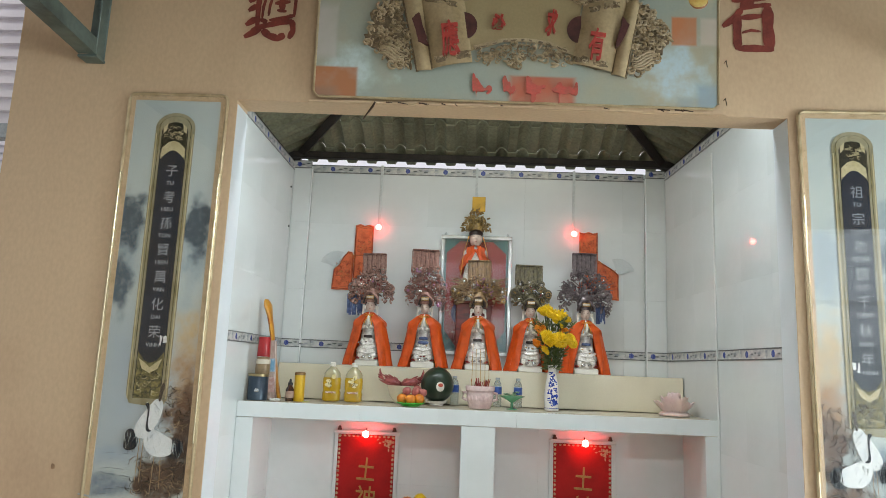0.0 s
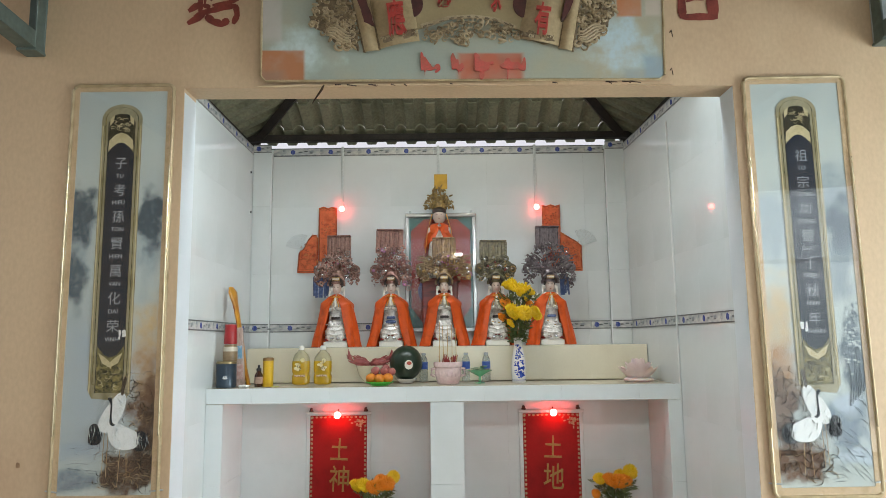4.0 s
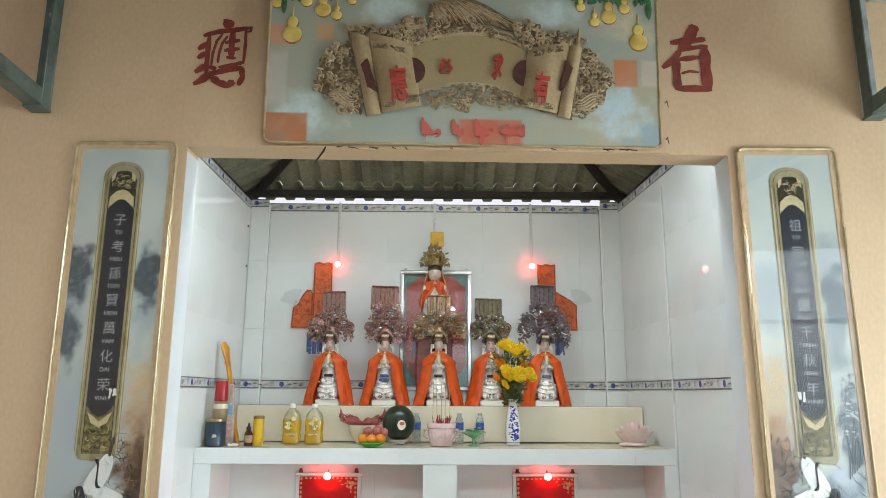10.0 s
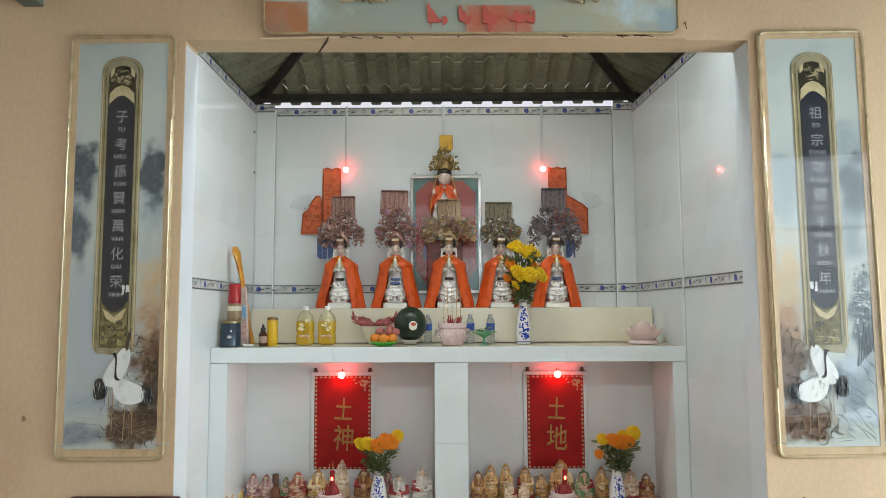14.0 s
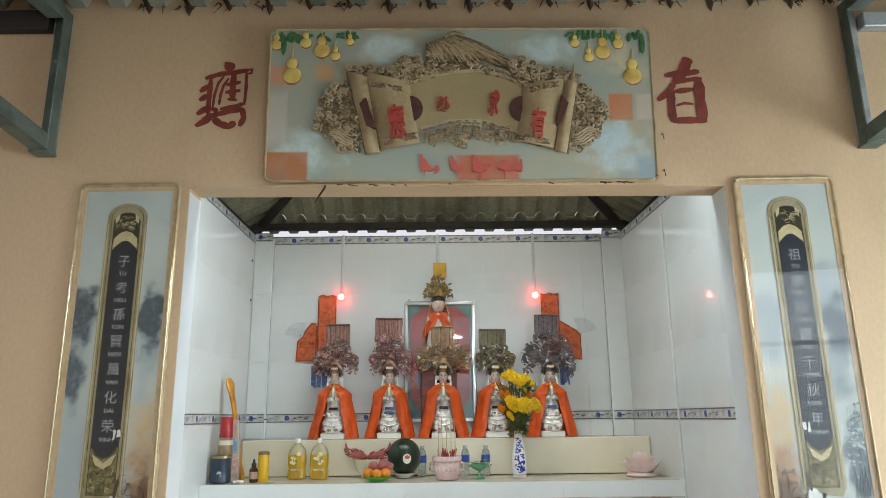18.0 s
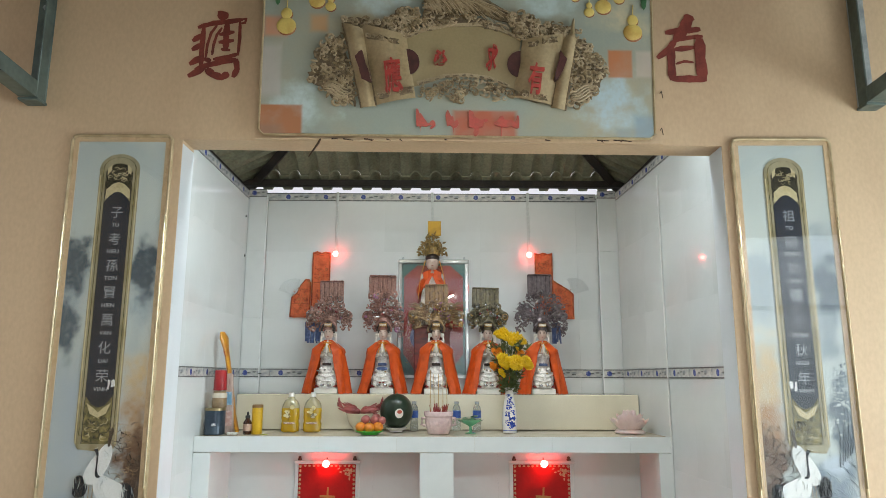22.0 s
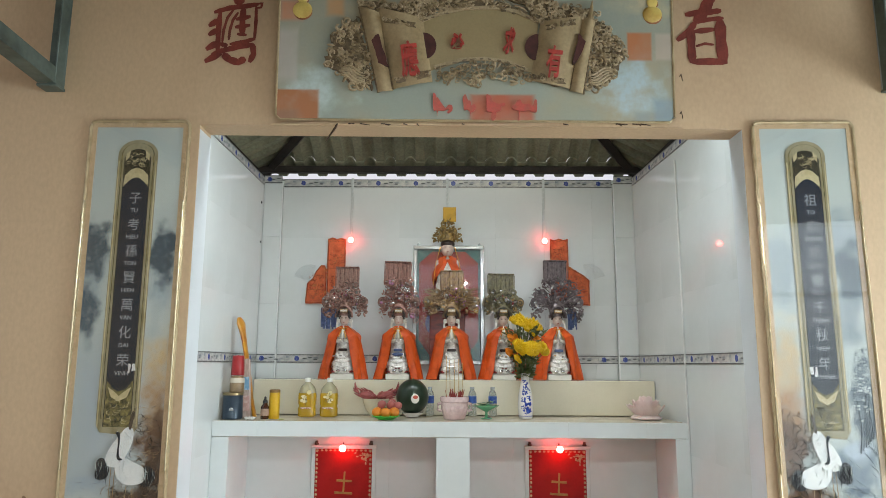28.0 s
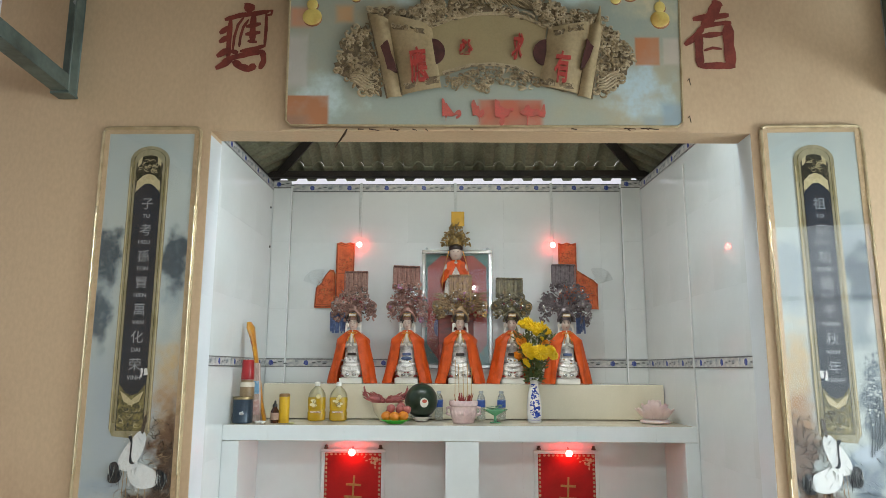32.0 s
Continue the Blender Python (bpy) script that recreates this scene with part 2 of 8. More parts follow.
def mat(name, col, rough=0.5, metal=0.0, col2=None, scale=8.0, mix=0.5, grain=0.0, gscale=120.0, bump=0.0, bscale=60.0, spec=0.5,
        coat=0.0, emit=0.0, trans=0.0, stretch=(1, 1, 1), rand=0.0, sss=0.0, rvar=0.0):
    """A surface with two scales of variation: stains between col and col2, and fine grain; bump is fine relief."""
    m = bpy.data.materials.new(name)
    m.use_nodes = True
    nt = m.node_tree
    b = nt.nodes["Principled BSDF"]
    b.inputs["Roughness"].default_value, b.inputs["Metallic"].default_value = rough, metal
    b.inputs["Specular IOR Level"].default_value = spec
    b.inputs["Coat Weight"].default_value, b.inputs["Coat Roughness"].default_value = coat, 0.06
    b.inputs["Transmission Weight"].default_value = trans
    if sss:
        b.inputs["Subsurface Weight"].default_value = sss
        b.inputs["Subsurface Radius"].default_value = (0.01, 0.006, 0.004)
    if emit:
        b.inputs["Emission Color"].default_value, b.inputs["Emission Strength"].default_value = col, emit
    co = nt.nodes.new("ShaderNodeTexCoord")
    mp = nt.nodes.new("ShaderNodeMapping")
    mp.inputs["Scale"].default_value = stretch
    nt.links.new(co.outputs["Object"], mp.inputs["Vector"])

    def noisy(sc, detail=4):
        n = nt.nodes.new("ShaderNodeTexNoise")
        n.inputs["Scale"].default_value, n.inputs["Detail"].default_value = sc, detail
        nt.links.new(mp.outputs[0], n.inputs["Vector"])
        return n.outputs["Fac"]

    def blend(a, c, fac, mode="MIX"):
        x = nt.nodes.new("ShaderNodeMix")
        x.data_type, x.blend_type = "RGBA", mode
        for sock, val in ((x.inputs[0], fac), (x.inputs[6], a), (x.inputs[7], c)):
            if isinstance(val, bpy.types.NodeSocket):
                nt.links.new(val, sock)
            else:
                sock.default_value = val
        return x.outputs[2]

    def ramp(fac, lo, hi, a=0.0, c=1.0):
        r = nt.nodes.new("ShaderNodeMapRange")
        r.inputs[1].default_value, r.inputs[2].default_value, r.inputs[3].default_value, r.inputs[4].default_value = lo, hi, a, c
        nt.links.new(fac, r.inputs[0])
        return r.outputs[0]

    out = col
    if col2 is not None:
        out = blend(out, col2, ramp(noisy(scale, 5), 0.62 - 0.3 * mix, 0.9 - 0.3 * mix))
    if grain:
        g = ramp(noisy(gscale, 3), 0.3, 0.7, 1 - grain, 1 + grain)
        gm = nt.nodes.new("ShaderNodeVectorMath")
        gm.operation = "SCALE"
        if isinstance(out, bpy.types.NodeSocket):
            nt.links.new(out, gm.inputs[0])
        else:
            gm.inputs[0].default_value = out[:3]
        nt.links.new(g, gm.inputs["Scale"])
        out = gm.outputs[0]
    if rand:
        oi = nt.nodes.new("ShaderNodeObjectInfo")
        rm = nt.nodes.new("ShaderNodeVectorMath")
        rm.operation = "SCALE"
        if isinstance(out, bpy.types.NodeSocket):
            nt.links.new(out, rm.inputs[0])
        else:
            rm.inputs[0].default_value = out[:3]
        nt.links.new(ramp(oi.outputs["Random"], 0, 1, 1 - rand, 1 + rand), rm.inputs["Scale"])
        out = rm.outputs[0]
    if isinstance(out, bpy.types.NodeSocket):
        nt.links.new(out, b.inputs["Base Color"])
    else:
        b.inputs["Base Color"].default_value = out
    if rvar:
        nt.links.new(ramp(noisy(scale * 1.7, 4), 0.3, 0.7, max(0.02, rough - rvar), rough + rvar), b.inputs["Roughness"])
    if bump:
        bn = nt.nodes.new("ShaderNodeBump")
        bn.inputs["Strength"].default_value, bn.inputs["Distance"].default_value = min(1, bump), 0.004
        nt.links.new(noisy(bscale, 5), bn.inputs["Height"])
        nt.links.new(bn.outputs[0], b.inputs["Normal"])
    return m


def pane_glass(name, tint=(1, 1, 1, 1), rough=0.02):
    """Clear thin glass: lets light straight through and mirrors by Fresnel."""
    m = bpy.data.materials.new(name)
    m.use_nodes = True
    nt = m.node_tree
    nt.nodes.remove(nt.nodes["Principled BSDF"])
    out = nt.nodes["Material Output"]
    tr, gl, mx, fr = (nt.nodes.new(k) for k in ("ShaderNodeBsdfTransparent", "ShaderNodeBsdfGlossy", "ShaderNodeMixShader", "ShaderNodeFresnel"))
    tr.inputs[0].default_value = tint
    gl.inputs["Roughness"].default_value = rough
    fr.inputs["IOR"].default_value = 1.5
    nt.links.new(fr.outputs[0], mx.inputs[0])
    nt.links.new(tr.outputs[0], mx.inputs[1])
    nt.links.new(gl.outputs[0], mx.inputs[2])
    nt.links.new(mx.outputs[0], out.inputs[0])
    return m


M_WALL = mat("beige_paint", rgb("c2a98a"), 0.62, col2=rgb("b2977a"), scale=1.6, mix=0.55, grain=0.05, gscale=70, bump=0.05, bscale=45, stretch=(1, 1, 0.6))
M_TILE = mat("white_wall_tile", rgb("d7dcdc"), 0.02, col2=rgb("ccd2d1"), scale=2.2, grain=0.012, gscale=20, bump=0.003, bscale=5, rand=0.006, spec=0.5)
M_GROUT = mat("pale_grout", rgb("dde6e3"), 0.8, grain=0.1, gscale=200)
M_BORDER = mat("border_tile", rgb("c9cac6"), 0.12, col2=rgb("8e949a"), scale=22, mix=0.7, grain=0.1, gscale=90, stretch=(1, 1, 2.2), rand=0.06)
M_LINE = mat("border_grey_line", rgb("55585a"), 0.3, grain=0.15)
M_BLUE = mat("border_blue_flower", rgb("3b4a8c"), 0.2, col2=rgb("7d86b8"), scale=60, mix=0.6)
M_CREAM = mat("cream_tile", rgb("d9d2bb"), 0.14, col2=rgb("cfc7ae"), scale=3, grain=0.02, rand=0.02)
M_STONE = mat("cream_worktop", rgb("d3c9b6"), 0.18, col2=rgb("c4b8a2"), scale=14, mix=0.6, grain=0.06, gscale=160)
M_FLOOR = mat("floor_tile", rgb("c2b6a4"), 0.3, col2=rgb("b0a28f"), scale=5, grain=0.05, rand=0.06)
M_ROOF = mat("fibre_cement", rgb("7f806b"), 0.85, col2=rgb("525342"), scale=2.4, mix=0.55, grain=0.18, gscale=60, bump=0.4, bscale=90)
M_HALLROOF = mat("hall_roof_sheet", rgb("86877c"), 0.7, col2=rgb("63655b"), scale=3, mix=0.6, grain=0.12)
M_STEEL = mat("green_grey_steel", rgb("5d6b66"), 0.45, metal=0.25, col2=rgb("3c4743"), scale=7, mix=0.55, grain=0.12, gscale=45, bump=0.1, rvar=0.15)
M_GALV = mat("galvanised_steel", rgb("a9b1b4"), 0.42, metal=0.35, col2=rgb("858d91"), scale=12, mix=0.5, grain=0.1)
M_RAFTER = mat("dark_rafter", rgb("2c2621"), 0.8, col2=rgb("18140f"), scale=9, grain=0.25)
M_GOLDF = mat("gilt_frame", rgb("b6a482"), 0.35, metal=0.3, col2=rgb("9a8763"), scale=15, mix=0.5, grain=0.1, bump=0.06)
M_WHITEP = mat("white_paint", rgb("d9dcdb"), 0.35, col2=rgb("c5c8c6"), scale=4, grain=0.03)
M_BULB = mat("red_lamp_glow", (1.0, 0.085, 0.07, 1), 0.4, emit=30.0)
M_BULB2 = mat("red_lamp_glow_low", (1.0, 0.06, 0.05, 1), 0.4, emit=80.0)
M_TUBE = mat("tube_glow", (0.92, 0.99, 1.0, 1), 0.4, emit=400.0)
M_WIRE = mat("grey_cable", rgb("c6cccb"), 0.5, grain=0.1)
M_BLACK = mat("black_plastic", rgb("1b1b1c"), 0.5)
M_TRIM = mat("white_plastic_trim", rgb("dfe3e4"), 0.12, grain=0.02)
M_GLASS = pane_glass("picture_glass")


# ---- the hall and its walls ----
YF, YR = 2.912, 3.042            # altar wall, its face and its back
XL, XR = -1.033, 1.166           # opening in it
ZL = 2.634                       # lintel's underside
YS, YN, YB = 3.88, 4.24, 4.695   # shelf front, niche back, alcove back
ZS, ZN, ZT = 1.400, 0.562, 1.600  # shelf top, niche floor, step top


def side_x(y):
    """The right wall of the alcove stands a little askew."""
    return 1.256 - 0.0431 * (y - YR)


XA = -1.238


def structure(name, sh, mats, label, smooth=False):
    return solid(name, sh, mats, label, "", kind="structure", smooth=smooth)


# Floor is out of view; its pale colour is chosen to bounce light upward.
structure("floor", Shape().box(-2.9, 5.6, -3.1, 5.0, -0.1, 0.0), M_FLOOR, "unseen tiled hall floor kept pale to bounce light")
structure("ground", Shape().box(-60, 60, -60, 60, -0.25, -0.12), mat("yard_earth", rgb("8a8172"), 0.9, col2=rgb("6d6658"), scale=0.6, grain=0.2, gscale=6), "dusty yard round the hall")
front = Shape()
front.box(-1.97, XL, YF, YR, 0, 3.53).box(XR, 5.5, YF, YR, 0, 3.53).slab([(XL, ZL + 0.016), (XR, ZL), (XR, 3.53), (XL, 3.53)], YF, YR - YF)
structure("wall_front", front, M_WALL, "beige painted plaster wall with a wide altar opening")
rear = Shape()
rear.box(-2.9, -1.4, -3.1, -3.0, 0, 5.3).box(5.4, 5.6, -3.1, -3.0, 0, 5.3).box(-1.4, 5.4, -3.1, -3.0, 3.44, 5.3)
structure("wall_rear", rear, M_WALL, "beige plaster wall with a wide open front")
# Unseen right wall, assumed; its opening was made for the right fill lamp.
right = Shape()
right.box(5.5, 5.6, -3.0, -2.4, 0, 5.0).box(5.5, 5.6, 1.8, YF, 0, 5.0).box(5.5, 5.6, -2.4, 1.8, 3.0, 5.0).box(5.5, 5.6, -2.4, 1.8, 0, 0.4)
structure("wall_right", right, M_WALL, "unseen beige plaster wall assumed for the hall")
# Unseen side wall, added to give the fill lamp a doorway.
side = Shape()
side.box(3.6, 3.72, 2.2, YF, 0, 3.62).box(3.6, 3.72, 0.62, 2.2, 2.3, 3.9).box(3.6, 3.72, 0.45, 0.62, 0, 4.1)
structure("wall_side", side, M_WALL, "unseen beige side wall added to hold a fill lamp in its doorway")
structure("yard_wall", Shape().box(-8, 16, -9.2, -9.0, -0.12, 2.45), mat("yard_wall_paint", rgb("b9b6ac"), 0.8, col2=rgb("8f8d83"), scale=1.2, mix=0.6, grain=0.1), "pale wall across the yard")
left = Shape()
left.box(-2.9, -2.8, -3.0, 1.0, 0, 4.6)
structure("wall_left", left, M_WALL, "unseen beige plaster wall assumed for the hall")

# Hall roof: trapezoid sheet falling towards the altar wall.
sheet = Shape()
pitch, x = 0.176, -3.2
prof = []
while x < 5.8:
    for dx, dz in ((0.0, 0.0), (0.062, 0.0), (0.092, 0.052), (0.146, 0.052)):
        prof.append((x + dx, dz))
    x += pitch
grid = [[(px, y, 3.49 + 0.28 * (YF - y) + pz) for px, pz in prof] for y in (3.08, 2.0, 0.5, -1.5, -3.4)]
sheet.sheet(grid, 0.004)
structure("ceiling", sheet, M_HALLROOF, "grey trapezoid roof sheets over the hall")
purlin = thing("roof_beam", "grey-green steel roof beam under the sheets", "beam", kind="structure")
part("web", Shape().box(-2.4, 5.4, 2.76, 2.772, 3.443, 3.53, b=0.002), M_STEEL, purlin)
part("flange", Shape().box(-2.4, 5.4, 2.73, 2.76, 3.443, 3.449, b=0.001), M_STEEL, purlin)
part("flange", Shape().box(-2.4, 5.4, 2.73, 2.76, 3.523, 3.53, b=0.001), M_STEEL, purlin)


def roof_truss(sx, x_post, dx, face, label):
    """The end of a steel roof truss: a post on the wall with an upper and a lower chord."""
    t = thing("roof_truss", label, "truss", kind="structure")
    w = 0.07
    x0, x1 = (x_post - w, x_post) if sx < 0 else (x_post, x_post + w)
    part("post", Shape().box(x0, x1, 2.902, YF - 0.001, 2.80, 3.45, b=0.002), face, t)
    part("flange", Shape().box(x0 if sx > 0 else x1 - 0.008, x0 + 0.008 if sx > 0 else x1, 2.842, 2.902, 2.80, 3.45, b=0.002), M_STEEL, t, "dark steel flange")
    part("base_plate", Shape().box(x0 - 0.005, x1 + 0.005, 2.84, YF - 0.002, 2.788, 2.80, b=0.002), M_STEEL, t)
    for z0, z1, slope in ((2.80, 2.865, 0.06), (3.395, 3.46, -0.05)):
        yy = (2.84, 0.2)
        g = Shape()
        xs = (x0, x1)
        pts = []
        for y in yy:
            k = 2.84 - y
            for xx in xs:
                for zz in (z0, z1):
                    pts.append((xx + dx * k, y, zz + slope * k))
        g.add(pts, [(0, 1, 3, 2), (4, 6, 7, 5), (0, 4, 5, 1), (2, 3, 7, 6), (0, 2, 6, 4), (1, 5, 7, 3)])
        part("chord", g, M_STEEL, t)
    for z in (2.86, 3.22):
        part("bolt", Shape().lathe([(0.011, 0), (0.011, 0.006), (0.007, 0.009)], seg=6, at=pose((x0 + x1) / 2 + sx * 0.004, 2.901, z, 90)), M_GALV, t)
    return t


roof_truss(-1, -1.602, -0.02, M_STEEL, "dark grey-green steel truss end bolted to the wall")
roof_truss(1, 1.742, 0.03, M_GALV, "pale galvanised steel truss end bolted to the wall")
structure("wall_beam_left", Shape().box(-1.97, -1.68, 2.86, YF - 0.002, 3.36, 3.45, b=0.004), M_RAFTER, "dark timber beam on the wall head")
structure("wall_beam_right", Shape().box(1.82, 2.9, 2.86, YF - 0.002, 3.33, 3.40, b=0.004), M_GALV, "pale steel beam on the wall head")

# Ribbed sheets of the neighbouring shed, seen past the wall's open end.
shed = thing("shed_wall", "white ribbed metal sheets of a neighbouring shed", "shed", kind="structure")
M_SHED = mat("white_sheet_metal", rgb("e4e2ea"), 0.4, col2=rgb("cfcdd6"), scale=2, grain=0.02)
for nm, y, z0, z1, pt, x0, x1 in (("upper_sheet", 3.5, 2.72, 3.9, 0.072, -4.2, -2.02), ("lower_sheet", 4.6, 1.2, 2.95, 0.05, -5.2, -2.3)):
    rows, z = [], z0
    while z < z1:
        for dz, dy in ((0, 0), (0.45, 0), (0.5, 0.022), (0.95, 0.022)):
            rows.append([(x0, y + dy, z + dz * pt), (x1, y + dy, z + dz * pt)])
        z += pt
    part(nm, Shape().sheet(rows, 0.003), M_SHED, shed, smooth=False)
structure("shed_rail", Shape().box(-4.2, -2.02, 3.47, 3.53, 2.64, 2.715, b=0.003), M_GALV, "grey steel rail of the neighbouring shed")

# ---- alcove shell behind the tiles ----
shell = Shape().box(XA - 0.12, XA - 0.008, YR, YB + 0.12, 0, 2.91)
structure("wall_alcove_left", shell, M_GROUT, "white tiled side wall of the altar alcove")
g = Shape()
pts = [(side_x(YR) + o, YR, z) for z in (0, 2.91) for o in (0.008, 0.12)] + [(side_x(YB + 0.12) + o, YB + 0.12, z) for z in (0, 2.91) for o in (0.008, 0.12)]
g.add(pts, [(0, 1, 3, 2), (4, 6, 7, 5), (0, 4, 5, 1), (2, 3, 7, 6), (0, 2, 6, 4), (1, 5, 7, 3)])
structure("wall_alcove_right", g, M_GROUT, "white tiled side wall of the altar alcove")
structure("wall_alcove_back", Shape().box(XA - 0.008, side_x(YB) + 0.008, YB + 0.008, YB + 0.12, 0, 2.91), M_GROUT, "white tiled back wall of the altar alcove")
structure("alcove_return_left", Shape().box(XA - 0.12, XL - 0.008, YR, YR + 0.02, 0, 2.91), M_WHITEP, "white return behind the altar opening")

# Corrugated hip roof over the alcove; it stops short of the altar wall, at an unseen sky gap assumed there.
ZE, SLOPE, YE, WAVE, HIP = 2.970, 0.42, YB + 0.16, 0.135, 0.83


def wave(n):
    """(distance, height) pairs across n corrugations: half-round ridges with flats between them."""
    out = []
    for k in range(n):
        out += [(WAVE * k, 0.0)] + [(WAVE * (k + 0.21 + 0.58 * q / 8), 0.036 * math.sin(math.pi * q / 8) ** 0.7) for q in range(9)] + [(WAVE * (k + 0.999), 0.0)]
    return out


sh = Shape()
for r0, r1, lift in ((0.046, 0.185, -0.028), (0.165, 0.39, -0.008), (0.37, 1.4, 0.008)):
    cols, rows = wave(23), 9
    vs, fs = [], []
    for r in range(rows + 1):
        run = r0 + (r1 - r0) * r / rows
        vs += [(-1.56 + d, YE - run, ZE + SLOPE * run + h + lift) for d, h in cols]
    w = len(cols)
    for r in range(rows):
        for k in range(w - 1):
            p = vs[r * w + k]
            run = YE - p[1]
            if -1.345 + HIP * run <= p[0] <= 1.315 - HIP * run:
                fs.append((r * w + k, r * w + k + 1, (r + 1) * w + k + 1, (r + 1) * w + k))
    sh.add(vs, fs)
for run, lift in ((0.185, -0.028), (0.39, -0.008)):
    edge = [(-1.56 + d, ZE + SLOPE * run + h + lift) for d, h in wave(23)]
    edge = [(x, z) for x, z in edge if -1.345 + HIP * run <= x <= 1.315 - HIP * run]
    sh.sheet([[(x, YE - run - 0.002, z + dz) for x, z in edge] for dz in (-0.003, 0.006)])
structure("alcove_ceiling_back", sh, M_ROOF, "mossy grey corrugated fibre-cement roof slope", smooth=True)
for sgn, xe in ((-1, -1.325), (1, 1.295)):
    sh = Shape()
    cols, rows = wave(12), 14
    vs, fs = [], []
    for r in range(rows + 1):
        run = 1.39 * r / rows
        vs += [(xe - sgn * HIP * run, 3.33 + d, ZE + SLOPE * run + h) for d, h in cols]
    w = len(cols)
    for r in range(rows):
        for k in range(w - 1):
            if vs[r * w + k][1] < YE - 1.39 * r / rows:
                fs.append((r * w + k, r * w + k + 1, (r + 1) * w + k + 1, (r + 1) * w + k))
    sh.add(vs, fs)
    side = "left" if sgn < 0 else "right"
    structure("alcove_ceiling_" + side, sh, M_ROOF, "mossy grey corrugated fibre-cement roof slope", smooth=True)
    hip = Shape()
    a, c = Vector((xe, YE, ZE - 0.03)), Vector((xe - sgn * 1.3 * HIP, YE - 1.3, ZE + 1.3 * SLOPE - 0.03))
    hip.tube([a, c], 0.036, seg=4)
    structure("hip_rafter_" + side, hip, M_RAFTER, "dark hip rafter under the alcove roof")
    structure("wall_plate_" + side, Shape().box(xe - 0.03, xe + 0.03, 3.3, YB + 0.02, 2.94, 2.985, b=0.004), M_RAFTER, "dark wall plate under the alcove roof")
structure("eave_batten", Shape().box(-1.32, 1.29, YB + 0.0, YB + 0.05, 2.960, 3.003, b=0.003), M_RAFTER, "dark batten along the alcove eave")

# ---- altar shelf, niches and step ----
niche = structure("niche_wall_back", Shape().box(XA + 0.001, side_x(YN) - 0.001, YN + 0.006, YN + 0.05, ZN, 1.319), M_GROUT, "white tiled back wall of the lower niches")
for a, c in ((XA + 0.002, -0.75), (-0.75, -0.35), (-0.35, 0.006), (0.006, 0.35), (0.35, 0.75), (0.75, side_x(YN) - 0.002)):
    for z0, z1 in ((ZN + 0.001, 0.962), (0.962, 1.318)):
        part("tile", Shape().box(a + 0.0001, c - 0.0001, YN, YN + 0.006, z0 + 0.0001, z1 - 0.0001, b=0.0003), M_TILE, niche, "", False)
structure("lower_base", Shape().box(XA + 0.001, side_x(YS) - 0.001, YS + 0.004, YN + 0.05, 0, ZN), M_STONE, "cream stone slab floor of the lower niches")
structure("altar_step", Shape().box(-1.165, 1.192, 4.36, YB - 0.001, ZS, ZT, b=0.003), M_CREAM, "cream tiled step along the back of the altar shelf")

shelf = thing("altar_shelf", "white tiled altar shelf with a cream top", "shelf", kind="structure")
part("slab", Shape().box(XA + 0.002, side_x(YS) - 0.004, YS + 0.006, YB - 0.002, 1.320, ZS - 0.004, b=0.002), M_STONE, shelf)
xs = [XA + 0.002, -1.0, -0.6, -0.2, 0.2, 0.6, 1.0, side_x(YS) - 0.003]
for a, c in zip(xs, xs[1:]):
    part("tile", Shape().box(a + 0.0002, c - 0.0002, YS, YS + 0.006, 1.322, ZS, b=0.0004), M_TILE, shelf)


def tiled_post(name, x0, x1, label):
    p = thing(name, label, "post", kind="structure")
    part("core", Shape().box(x0 + 0.006, x1 - 0.006, YS + 0.006, YN, ZN, 1.319), M_GROUT, p)
    for z0, z1 in ((ZN - 0.3, 0.5028), (0.5034, 0.9108), (0.9114, 1.319)):
        z0 = max(z0, ZN - 0.06)
        if z1 < ZN - 0.05:
            continue
        part("tile", Shape().box(x0, x1, YS, YS + 0.006, z0, z1, b=0.0004), M_TILE, p)
        for xa, xb in ((x0, x0 + 0.006), (x1 - 0.006, x1)):
            part("tile", Shape().box(xa, xb, YS + 0.007, YN - 0.001, max(z0, ZN + 0.001), z1, b=0.0004), M_TILE, p)
    return p


tiled_post("altar_post_left", XA + 0.002, -1.148, "white tiled post under the altar shelf")
tiled_post("altar_post_middle", -0.079, 0.092, "white tiled post between the two niches")
tiled_post("altar_post_right", 1.146, side_x(YS) - 0.003, "white tiled post under the altar shelf")
structure("base_front", Shape().box(XA + 0.002, side_x(YS) - 0.003, YS - 0.004, YS + 0.004, 0, ZN - 0.002, b=0.001), M_CREAM, "cream tiled front below the niches")


# ---- lamps ----
tl = thing("tube_lamp", "short white fluorescent lamp hanging from the roof", "lamp")
LAMP = pose(0.05, 0.98, 2.645, 0, 0, 8)
part("tube", Shape().lathe([(0.012, -0.16), (0.024, -0.155), (0.024, 0.155), (0.012, 0.16)], seg=14, at=LAMP @ pose(0, 0, 0, 0, 90, 0)), M_TUBE, tl)
part("housing", Shape().box(-0.18, 0.18, -0.03, 0.03, 0.026, 0.055, b=0.004, at=LAMP), M_WHITEP, tl)
